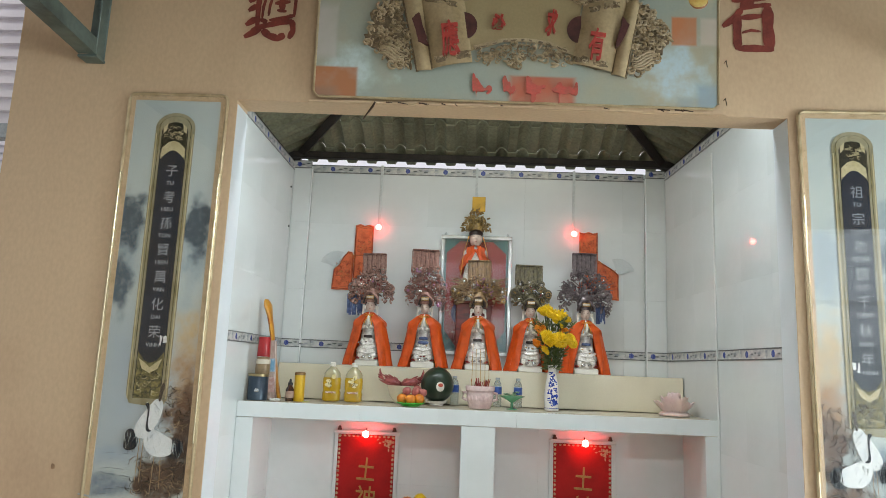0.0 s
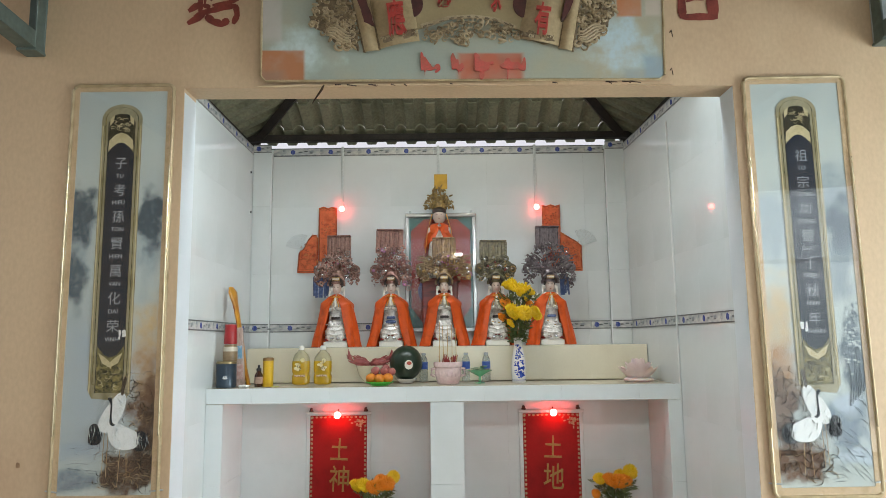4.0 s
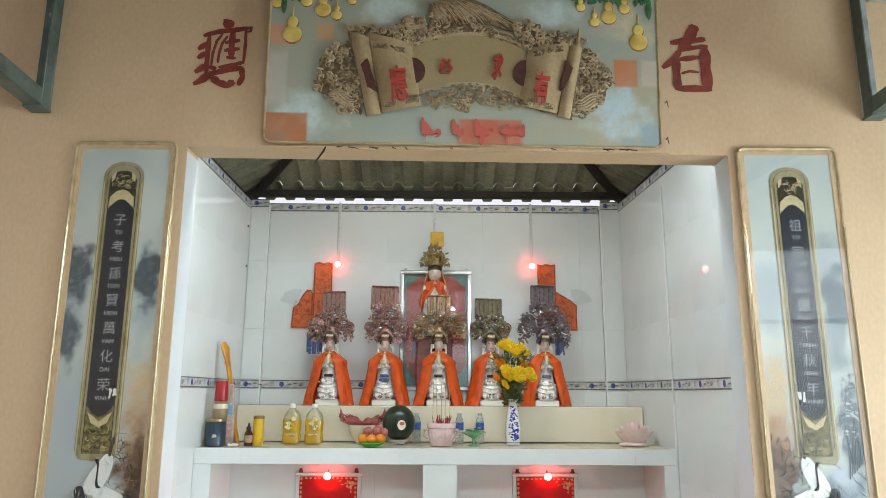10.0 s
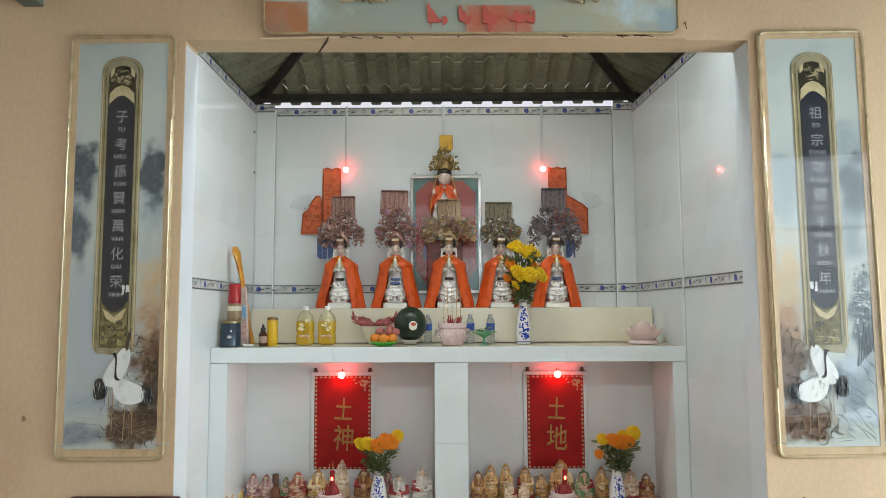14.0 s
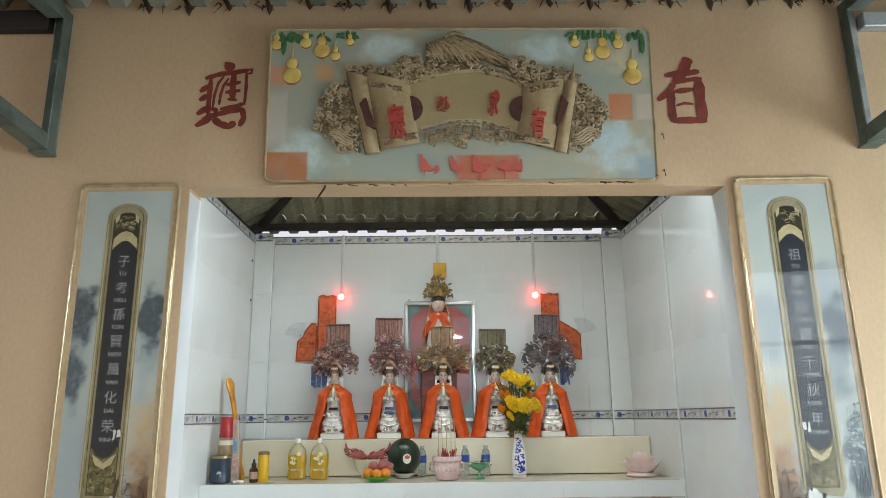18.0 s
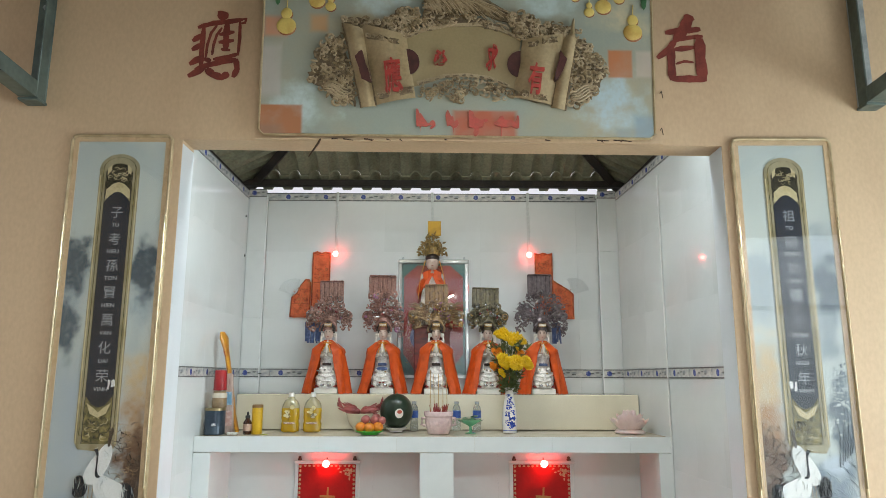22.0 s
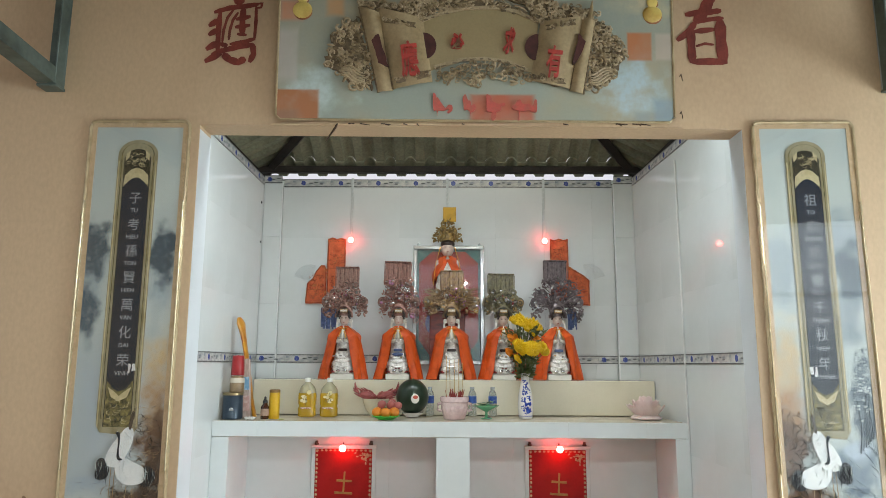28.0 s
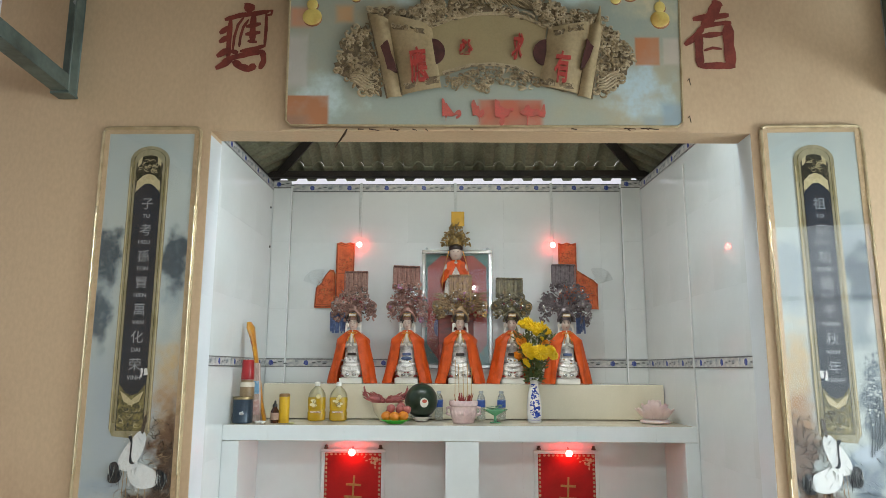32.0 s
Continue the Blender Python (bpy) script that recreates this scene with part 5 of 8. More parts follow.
    for px, py, s in ((514, 88, 1.0), (566, 44, 0.85), (537, 32, 0.62), (590, 58, 0.55), (616, 32, 0.45), (485, 36, 0.6), (1118, 92, 0.98), (1067, 48, 0.85), (1095, 36, 0.6), (1042, 62, 0.55), (1018, 36, 0.5)):
        q = uv(px, py)
        g = Shape().ball((q[0], y + 0.002, q[1] - 0.03 * s), 0.040 * s, 0.006, 0.036 * s).ball((q[0], y + 0.001, q[1] + 0.022 * s), 0.023 * s, 0.005, 0.025 * s).tube([(q[0], y, q[1] + 0.04 * s), (q[0] + 0.003, y, min(q[1] + 0.09 * s, h - 0.006))], 0.0022, seg=5)
        gd = part("gourd", g, m_gourd, b, "yellow gourd")
        # Brown crescents put the shading of the gourd's underside into colour.
        part("gourd_shade", Shape().ball((q[0] + 0.002, y + 0.0050, q[1] - 0.037 * s), 0.0405 * s, 0.0055, 0.036 * s).ball((q[0] + 0.003, y + 0.0045, q[1] + 0.017 * s), 0.0235 * s, 0.0045, 0.024 * s), m_gshade, gd, "brown shading along the underside")
    lv = Shape()
    for x0, x1 in ((478, 625), (1006, 1148)):
        for k in range(20):
            a, e = uv(rnd.uniform(x0, x1), rnd.uniform(18, 34))
            lv.ball((0, 0, 0), 0.022, 0.001, 0.009, seg=8, rings=4, at=Matrix.Translation((a, y, min(e, h - 0.03))) @ pose(0, 0, 0, 0, rnd.uniform(0, 180), 0))
        a, e = uv(498 if x0 < 800 else 1138, 44)
        lv.ball((a, y - 0.001, e), 0.013, 0.001, 0.05, seg=8, rings=4)
    part("leaves", lv, m_leafp, b, "green printed leaves")
    return b


board()
# worn plaster ledge under the board, with cracks and a caught twig
ledge = Shape()
rnd = random.Random(4)
n = 60
top = [(-0.74 + 1.66 * k / n, 2.655 + rnd.uniform(-0.002, 0.003)) for k in range(n + 1)]
ledge.slab([(-0.74, ZL + 0.015)] + [(0.92, ZL + 0.003)] + top[::-1], YF - 0.016, 0.015)
structure("lintel_ledge", ledge, M_WALL, "worn plaster ledge under the name board")
M_TWIG = mat("dry_twig", rgb("3a2a1e"), 0.9, grain=0.3)
tw = Shape().tube([(-0.515, YF - 0.022, 2.572), (-0.498, YF - 0.020, 2.60), (-0.478, YF - 0.018, 2.632), (-0.470, YF - 0.018, 2.65)], [0.002, 0.0035, 0.005, 0.003], seg=6)
solid("dry_twig", tw, M_TWIG, "dry dark twig caught under the name board", "twig")
chips = Shape()
for k in range(13):
    x = rnd.uniform(-0.62, 0.80)
    chips.tube([(x, YF - 0.017, 2.650), (x + rnd.uniform(0.01, 0.05), YF - 0.0175, 2.646 + rnd.uniform(-0.006, 0.004))], [0.003, 0.0015], seg=5)
solid("plaster_cracks", chips, M_TWIG, "dark cracks along the plaster ledge", "cracks", kind="stuff")
for x, z in ((0.925, 2.86), (0.918, 2.70)):
    solid("bent_nail", Shape().tube([(x, YF - 0.001, z), (x, YF - 0.02, z + 0.002), (x + 0.005, YF - 0.018, z - 0.026)], 0.0018, seg=5), M_TWIG, "rusty bent nail beside the name board", "nail", group="nails")


# ---- picture hanging low beside the opening ----
def low_picture():
    p = thing("framed_picture", "dark red wooden framed picture of an orange arch and leaves", "picture", pose(-1.201, YF - 0.004, 0.64))
    w, h = 0.40, 0.54
    m_fr = mat("dark_red_wood", rgb("4a1c1c"), 0.35, col2=rgb("34100f"), scale=14, mix=0.5, grain=0.15, gscale=60, stretch=(4, 1, 1))
    for a in ((-w / 2, w / 2, h / 2 - 0.045, h / 2), (-w / 2, w / 2, -h / 2, -h / 2 + 0.045), (-w / 2, -w / 2 + 0.045, -h / 2 + 0.045, h / 2 - 0.045), (w / 2 - 0.045, w / 2, -h / 2 + 0.045, h / 2 - 0.045)):
        part("frame_bar", Shape().box(a[0], a[1], -0.022, 0, a[2], a[3], b=0.004), m_fr, p)
    part("print", Shape().box(-w / 2 + 0.04, w / 2 - 0.04, -0.010, -0.004, -h / 2 + 0.04, h / 2 - 0.04), mat("print_grey", rgb("9aa39d"), 0.3, col2=rgb("7e8a86"), scale=9, mix=0.5), p)
    part("printed_arch", Shape().slab(arc(0.02, 0.03, 0.085, 0.17, 0, 180) + arc(0.02, 0.03, 0.07, 0.15, 180, 0), -0.0115, 0.001), mat("print_orange", rgb("c9803e"), 0.35, col2=rgb("a8602c"), scale=20), p, "orange printed arch", False)
    lf = Shape()
    rnd = random.Random(2)
    for k in range(26):
        lf.ball((0, 0, 0), 0.014, 0.0008, 0.006, seg=7, rings=4, at=Matrix.Translation((rnd.uniform(-0.145, 0.04), -0.0115, rnd.uniform(0.16, 0.215))) @ pose(0, 0, 0, 0, rnd.uniform(0, 180), 0))
    part("printed_leaves", lf, mat("print_dark_leaf", rgb("38573f"), 0.4, col2=rgb("243d2b"), scale=30), p)


low_picture()
M_STAIN = mat("brown_wall_stain", rgb("8a6d52"), 0.8, col2=rgb("a58a6c"), scale=60, grain=0.2)
for x, z, r in ((-1.60, 1.19, 0.009), (1.30, 0.885, 0.011)):
    structure("wall_stain", Shape().slab(wobble(arc(x, z, r, r * 1.2, 0, 330, 10), r * 0.15, 3, 1), YF - 0.0015, 0.001), M_STAIN, "small brown stain on the plaster")
# dust and dry cobweb tufts under the eave
tufts = Shape()
rnd = random.Random(17)
for k in range(19):
    x = -1.44 + 0.176 * k + 0.165
    if x > 1.72:
        continue
    d, w = rnd.uniform(0.02, 0.055), rnd.uniform(0.02, 0.045)
    tufts.sheet([[(x - w, YF - 0.004, 3.535), (x, YF - 0.010, 3.54), (x + w, YF - 0.004, 3.535)], [(x - w * 0.5, YF - 0.006, 3.50), (x, YF - 0.014, 3.495), (x + w * 0.6, YF - 0.006, 3.505)], [(x - 0.008, YF - 0.004, 3.495 - d * 0.6), (x + 0.004, YF - 0.006, 3.49 - d), (x + 0.016, YF - 0.004, 3.495 - d * 0.5)]], 0.003)
    for q in range(rnd.randint(2, 6)):
        a, e = x + rnd.uniform(-0.05, 0.05), 3.50 + rnd.uniform(-0.015, 0.01)
        tufts.tube([(a, YF - 0.004, e), (a + rnd.uniform(-0.02, 0.02), YF - 0.010, e - rnd.uniform(0.005, 0.02)), (a + rnd.uniform(-0.03, 0.03), YF - 0.006, e - rnd.uniform(0.015, 0.05))], [0.005, 0.0035, 0.0008], seg=4)
solid("cobweb_tufts", tufts, mat("dusty_web", rgb("4a3a2c"), 0.95, col2=rgb("2d2219"), scale=30, grain=0.3), "brown dusty cobweb tufts under the roof edge", "cobweb", kind="stuff")


# ---- statues on the altar step ----
M_ROBE = mat("silvered_white_robe", rgb("eeebe6"), 0.14, metal=0.0, col2=rgb("b3aca6"), scale=46, mix=0.5, grain=0.15, gscale=120, spec=0.7, coat=0.6, bump=0.25, bscale=80)
M_FACE = mat("painted_face", rgb("c6b2a6"), 0.3, grain=0.03)
M_HAIR = mat("painted_hair", rgb("2a1d18"), 0.35, grain=0.1)
M_GILT = mat("statue_gilt", rgb("b5935a"), 0.3, metal=0.6, col2=rgb("7a5c34"), scale=50, mix=0.5, grain=0.2)
M_SILVER = mat("silver_relief", rgb("b9b9bb"), 0.15, metal=0.8, grain=0.1)
M_BLUEP = mat("statue_blue", rgb("41527a"), 0.3, col2=rgb("6d7aa0"), scale=60)
M_REDP = mat("statue_red", rgb("8e3230"), 0.3, col2=rgb("6a2224"), scale=60)
M_PLINTH = mat("white_plinth", rgb("e4e2da"), 0.35, grain=0.03)
M_GEM = mat("crown_gem", rgb("c48bb0"), 0.1, metal=0.3, coat=0.5)
M_CAPE = mat("orange_satin", rgb("d2551a"), 0.45, col2=rgb("ac4010"), scale=18, mix=0.4, grain=0.05, gscale=200, bump=0.12, bscale=90, spec=0.4)
M_RIBBON = mat("yellow_ribbon", rgb("e0a03a"), 0.4, grain=0.05)


def crown_mat(h1, h2):
    return mat("crown_filigree", rgb(h1), 0.36, metal=0.4, col2=rgb(h2), scale=38, mix=0.75, grain=0.3, gscale=90)


def goddess(x, y, seed, crown, crown2, top, half, tassel, label, comb=(0.10, "8a6c64"), wings=False, cape=True):
    """A seated crowned statue in painted plaster, one mesh, with its cape as cloth of its own."""
    rnd = random.Random(seed)
    s = Shape()
    s.box(-0.072, 0.072, -0.055, 0.055, 0.0, 0.034, mat=6, b=0.004)
    s.lathe([(0.066, 0.034), (0.070, 0.06), (0.062, 0.11), (0.050, 0.16), (0.046, 0.21), (0.052, 0.26), (0.060, 0.295), (0.044, 0.318), (0.020, 0.325), (0.018, 0.345)], mat=0, sx=1.0, sy=0.72, seg=20, wob=lambda a, z: 1 + 0.05 * math.sin(9 * a) * max(0, 0.2 - z) * 5)
    s.lathe([(0.068, 0.036), (0.071, 0.05), (0.066, 0.085), (0.052, 0.13), (0.038, 0.17)], mat=0, sx=1.0, sy=0.8, seg=26, c=(0, -0.008, 0), wob=lambda a, z: 1 + 0.06 * math.sin(13 * a) * max(0, 0.15 - z) * 7)
    s.ball((0, -0.026, 0.084), 0.068, 0.042, 0.054, mat=0, seg=22, rings=14, wob=lambda a, z: 1 + 0.05 * math.sin(11 * a + 5 * z))
    for k, (zz, rr) in enumerate(((0.126, 0.040), (0.100, 0.054), (0.074, 0.060))):
        s.tube([(rr * math.sin(t * 0.2), -0.030 - 0.044 * math.cos(t * 0.2) * rr / 0.06, zz + 0.012 * abs(t) / 5 * (1 if k else 0.4)) for t in range(-6, 7)], [0.003 + 0.003 * math.cos(t * 0.24) for t in range(-6, 7)], seg=6, mat=0)
    for q in (-1, 1):
        s.ball((q * 0.034, -0.050, 0.062), 0.024, 0.018, 0.020, mat=0)
        s.ball((q * 0.052, -0.046, 0.047), 0.018, 0.012, 0.008, mat=7)
        s.ball((q * 0.020, -0.070, 0.052), 0.013, 0.006, 0.008, mat=5)
        s.tube([(q * 0.055, -0.01, 0.28), (q * 0.05, -0.035, 0.225), (q * 0.006, -0.060, 0.235)], [0.018, 0.017, 0.012], seg=8, mat=0)
        s.tube([(q * 0.044, -0.020, 0.12), (q * 0.03, -0.052, 0.15), (q * 0.012, -0.056, 0.11)], [0.008, 0.010, 0.004], seg=7, mat=0)
        s.ball((q * 0.041, -0.004, 0.352), 0.009, 0.010, 0.016, mat=6)
        s.tube([(q * 0.043, -0.012, 0.345), (q * 0.046, -0.014, 0.31)], 0.006, seg=6, mat=6)
    s.ball((0, -0.070, 0.272), 0.009, 0.008, 0.030, mat=6)
    s.box(-0.026, 0.026, -0.054, -0.03, 0.168, 0.184, mat=4 if seed in (2, 5) else 2, b=0.003)
    if seed == 2:
        s.ball((0, -0.058, 0.15), 0.034, 0.012, 0.012, mat=4)
    for k in range(16):
        a, z = rnd.uniform(-2.5, -0.6), rnd.uniform(0.05, 0.15)
        s.ball((0.070 * math.cos(a), 0.060 * math.sin(a), z), 0.008, 0.004, 0.005, mat=rnd.choice((5, 0, 0, 6, 3)), seg=7, rings=4)
    for k in range(13):
        u = -0.057 + 0.0095 * k
        s.ball((u, -0.066 + 8 * u * u, 0.062 + 0.012 * math.cos(k * 1.05)), 0.008, 0.005, 0.004, mat=7 if seed in (2, 4) else 2 if k % 3 == 0 else 0, seg=7, rings=4)
    # head and hair
    s.ball((0, -0.008, 0.360), 0.029, 0.032, 0.038, mat=1, seg=18, rings=12)
    s.ball((0, 0.006, 0.372), 0.036, 0.034, 0.040, mat=2, seg=16, rings=9)
    s.ball((0, -0.040, 0.356), 0.003, 0.004, 0.006, mat=1, seg=7, rings=5)
    for q in (-1, 1):
        s.ball((q * 0.0105, -0.0375, 0.364), 0.0055, 0.002, 0.0015, mat=2, seg=7, rings=4)
        s.ball((q * 0.011, -0.0365, 0.372), 0.0065, 0.002, 0.0012, mat=2, seg=7, rings=4)
        s.ball((q * 0.033, -0.014, 0.352), 0.007, 0.008, 0.014, mat=6, seg=8, rings=6)
    s.ball((0, -0.0375, 0.342), 0.0055, 0.002, 0.002, mat=7, seg=7, rings=4)
    # crown: brow arch, plaque, hat body, bead comb under a flat bar
    for r0, yy in ((0.036, -0.046), (0.050, -0.040)):
        s.tube([(r0 * math.cos(radians(t)), yy, 0.382 + (r0 + 0.006) * math.sin(radians(t))) for t in range(-10, 191, 20)], 0.0075, seg=8, mat=2 if r0 < 0.04 else 11)
    s.lathe([(0.044, 0.385), (0.050, 0.42), (0.044, 0.46), (0.020, 0.48)], mat=10, sy=0.75, seg=16)
    s.box(-0.024, 0.024, -0.056, -0.036, 0.402, 0.424, mat=3, b=0.003)
    for k in range(7):
        s.ball((-0.018 + 0.006 * k, -0.057, 0.413), 0.0022, 0.002, 0.007, mat=6, seg=6, rings=4)
    cw = comb[0]
    zt = top
    zc = top - 0.135
    turn = Matrix.Translation((rnd.uniform(-0.012, 0.012), 0, zt)) @ pose(0, 0, 0, 0, rnd.uniform(-3, 3), 0)
    s.box(-cw / 2, cw / 2, -0.018, 0.02, -0.010, 0, mat=11, b=0.003, at=turn)
    s.box(-cw / 2 + 0.003, cw / 2 - 0.003, 0.0, 0.003, -0.128, -0.008, mat=12, b=0.001, at=turn)
    n = int(cw / 0.009)
    for k in range(n + 1):
        u = -cw / 2 + cw * k / n
        e = turn @ Vector((u, -0.005, -0.11 - rnd.uniform(0, 0.035)))
        s.tube([turn @ Vector((u, -0.005, -0.01)), e], 0.0026, seg=5, mat=12 if k % 3 else 11)
        s.ball(e, 0.0034, 0.003, 0.006, mat=rnd.choice((10, 12, 9)), seg=6, rings=4)
    # filigree: curved ribs with beads, rosettes, rings and small leaves
    for k in range(26):
        ang = radians(-12 + 204 * k / 25)
        L = rnd.uniform(0.75, 1.0)
        ex, ez = half * L * math.cos(ang), 0.44 + (zc - 0.41) * L * math.sin(ang)
        mid = (ex * 0.55 - 0.02 * math.sin(ang) * (1 if ex > 0 else -1), -0.02 + rnd.uniform(-0.02, 0.02), (0.44 + ez) / 2 + 0.02)
        s.tube([(ex * 0.2, -0.01, 0.445), mid, (ex, rnd.uniform(-0.03, 0.01), ez)], [0.004, 0.0032, 0.002], seg=5, mat=rnd.choice((10, 11, 12)))
        s.ball((ex, -0.012, ez), 0.007, 0.006, 0.007, mat=rnd.choice((10, 12, 9)), seg=8, rings=5)
        s.ball((mid[0], mid[1] - 0.006, mid[2]), 0.006, 0.006, 0.006, mat=rnd.choice((9, 10, 8 if seed < 4 else 11, 7)), seg=8, rings=5)
    for k in range(165):
        ang, rr = radians(rnd.uniform(-26, 206)), math.sqrt(rnd.uniform(0.03, 1.0))
        u = half * 0.95 * rr * math.cos(ang)
        z = 0.435 + (zc - 0.41) * rr * math.sin(ang)
        if rnd.random() < 0.12:
            u, z = rnd.uniform(-0.5, 0.5) * cw, rnd.uniform(zc - 0.03, zc + 0.035)
        if abs(u) < 0.046 and z < 0.435:
            continue
        yy = rnd.uniform(-0.045, 0.02)
        kind = rnd.random()
        mt = rnd.choice((10, 10, 11, 11, 12, 11, 12, 3 if seed in (3, 4) else 11, 9 if rnd.random() < 0.6 else 11, 8 if seed in (2, 3) and rnd.random() < 0.5 else 7 if seed < 3 and rnd.random() < 0.5 else 11))
        sz = rnd.uniform(0.8, 1.75)
        if kind < 0.28:
            s.ball((0, 0, 0), 0.012 * sz, 0.003, 0.005 * sz, mat=mt, seg=7, rings=4, at=Matrix.Translation((u, yy, z)) @ pose(0, 0, 0, rnd.uniform(-40, 40), rnd.uniform(0, 360), 0))
        elif kind < 0.62:
            a0, dr = rnd.uniform(0, 6.28), rnd.choice((0.0, 0.08))
            s.tube([(u + 0.012 * sz * (1 - q * dr) * math.cos(a0 + q * 0.8), yy, z + 0.012 * sz * (1 - q * dr) * math.sin(a0 + q * 0.8)) for q in range(9)], 0.0030, seg=5, mat=mt)
            s.ball((u, yy, z), 0.003 * sz, 0.003, 0.003 * sz, mat=9 if k % 3 == 0 else mt, seg=6, rings=4)
        elif kind < 0.80:
            s.ball((u, yy, z), 0.0055 * sz, 0.005, 0.0055 * sz, mat=mt, seg=7, rings=5)
        else:
            for q in range(5):
                s.ball((u + 0.008 * sz * math.cos(q * 1.257), yy, z + 0.008 * sz * math.sin(q * 1.257)), 0.0055 * sz, 0.003, 0.0055 * sz, mat=mt, seg=6, rings=4)
            s.ball((u, yy - 0.003, z), 0.004 * sz, 0.003, 0.004 * sz, mat=9, seg=6, rings=4)
    for q in (-1, 1):
        for u, z, r1 in ((half * 0.80, 0.47, 0.030), (half * 0.52, 0.53, 0.020)):
            u *= q
            for r0 in (r1, r1 * 0.62):
                s.tube([(u + r0 * math.cos(t * 0.52), -0.012, z + r0 * math.sin(t * 0.52)) for t in range(13)], 0.0036, seg=5, mat=11)
            s.ball((u, -0.006, z), r1 * 0.94, 0.002, r1 * 0.94, mat=12, seg=14, rings=6)
            s.ball((u, -0.014, z), 0.011, 0.006, 0.011, mat=9, seg=8, rings=5)
        if wings:
            for k in range(10):
                s.tube([(q * 0.05, -0.005, 0.44 + 0.006 * k), (q * (0.09 + 0.004 * k), -0.02, 0.45 + 0.011 * k), (q * (half * rnd.uniform(0.8, 1.05)), -0.008, 0.44 + 0.013 * k + rnd.uniform(-0.01, 0.02))], [0.004, 0.0046, 0.0015], seg=5, mat=10 + k % 2)
    if tassel:
        for k in range(22 if tassel < 0 else 12):
            u = tassel * (half * 0.42 + 0.0042 * k)
            s.tube([(u, 0.012, 0.435), (u + rnd.uniform(-0.006, 0.006), 0.008 + rnd.uniform(-0.008, 0.004), 0.335 - 0.010 * rnd.randint(0, 3))], 0.0048, seg=5, mat=4)
    mats = [M_ROBE, M_FACE, M_HAIR, M_GILT, M_BLUEP, M_SILVER, M_PLINTH, M_REDP, M_GEM, M_SILVER, crown_mat(crown, crown2), crown_mat(crown2, crown), crown_mat(comb[1], crown)]
    st = solid("goddess_statue", s, mats, label, "statue", pose(x, y, ZT), group="crowned statues")
    if cape:
        cape_cloth(x, y, seed)
    return st


def cape_cloth(x, y, seed, half_w=0.145, top=0.322, foot=0.003, label="orange satin cape draped open over a statue"):
    """A cape tied at the neck that falls open in front, with a short shoulder collar and a bow."""
    rnd = random.Random(seed * 7 + 1)
    c = thing("cape", label, "cape", pose(x, y, ZT), group="statue capes")

    def body(t0, t1, out, rows, seed2):
        grid = []
        for i in range(rows + 1):
            t = t0 + (t1 - t0) * i / rows
            z = top - (top - foot) * t
            spread = min(1.0, t / 0.19)
            rx = 0.026 + 0.066 * spread ** 0.85 + (half_w - 0.092) * max(0, (t - 0.12) / 0.88) + out
            ry = 0.026 + 0.034 * spread ** 0.85 + 0.026 * t + out
            gap = 0.10 + 0.18 * min(1, t / 0.25) + 0.34 * t
            line = []
            cols = 44
            for k in range(cols + 1):
                a = -math.pi / 2 + gap + (2 * math.pi - 2 * gap) * k / cols
                fold = 1 + 0.075 * t * math.sin(9 * a + seed2 + t) + 0.035 * t * math.sin(21 * a + 2 * seed2 - 2 * t)
                edge = min(k, cols - k) / cols
                fr = 1 + (0.06 * math.sin(t * 9 + seed2) * t if edge < 0.05 else 0)
                line.append((rx * fold * fr * math.cos(a), ry * fold * math.sin(a) * (1.12 if math.sin(a) < 0 else 1), z + (0.012 * math.sin(6 * a + seed2) * t / t1 if t1 < 1 else 0)))
            grid.append(line)
        return Shape().sheet(grid, 0.0022)

    part("cloth", body(0.0, 1.0, 0.0, 22, rnd.uniform(0, 6)), M_CAPE, c)
    part("collar", body(0.0, 0.25, 0.004, 9, rnd.uniform(0, 6)), M_CAPE, c, "short shoulder collar")
    bow = Shape()
    for q in (-1, 1):
        bow.tube([(0, -0.058, 0.302), (q * 0.018, -0.064, 0.311), (q * 0.032, -0.060, 0.303), (q * 0.016, -0.064, 0.299), (0, -0.060, 0.301)], 0.0052, seg=6, flat=0.5)
        bow.tube([(0, -0.060, 0.301), (q * 0.014, -0.076, 0.278), (q * 0.024, -0.082, 0.252 - 0.012 * rnd.random())], 0.005, seg=6, flat=0.5)
    bow.ball((0, -0.063, 0.302), 0.007)
    part("bow", bow, M_RIBBON, c, "yellow ribbon bow")


goddess(-0.660, 4.50, 1, "a98579", "6e4e45", 0.690, 0.140, -1, "small crowned goddess statue with pinkish brown filigree and blue tassels", (0.145, "a5857b"))
goddess(-0.325, 4.50, 2, "a67c70", "6e4a42", 0.725, 0.125, 0, "small crowned goddess statue with rosy brown filigree and gems", (0.165, "9c7a70"))
goddess(0.000, 4.47, 3, "a3875f", "654c38", 0.665, 0.178, 0, "small crowned goddess statue with wide gilt winged crown", (0.140, "99806b"), wings=True)
goddess(0.318, 4.50, 4, "847c5f", "4a4436", 0.650, 0.122, 0, "small crowned goddess statue with olive gilt crown", (0.165, "777060"))
goddess(0.650, 4.50, 5, "857a7c", "4d4347", 0.735, 0.165, 1, "small crowned goddess statue with tall dark grey-violet crown", (0.148, "776d70"), wings=True)


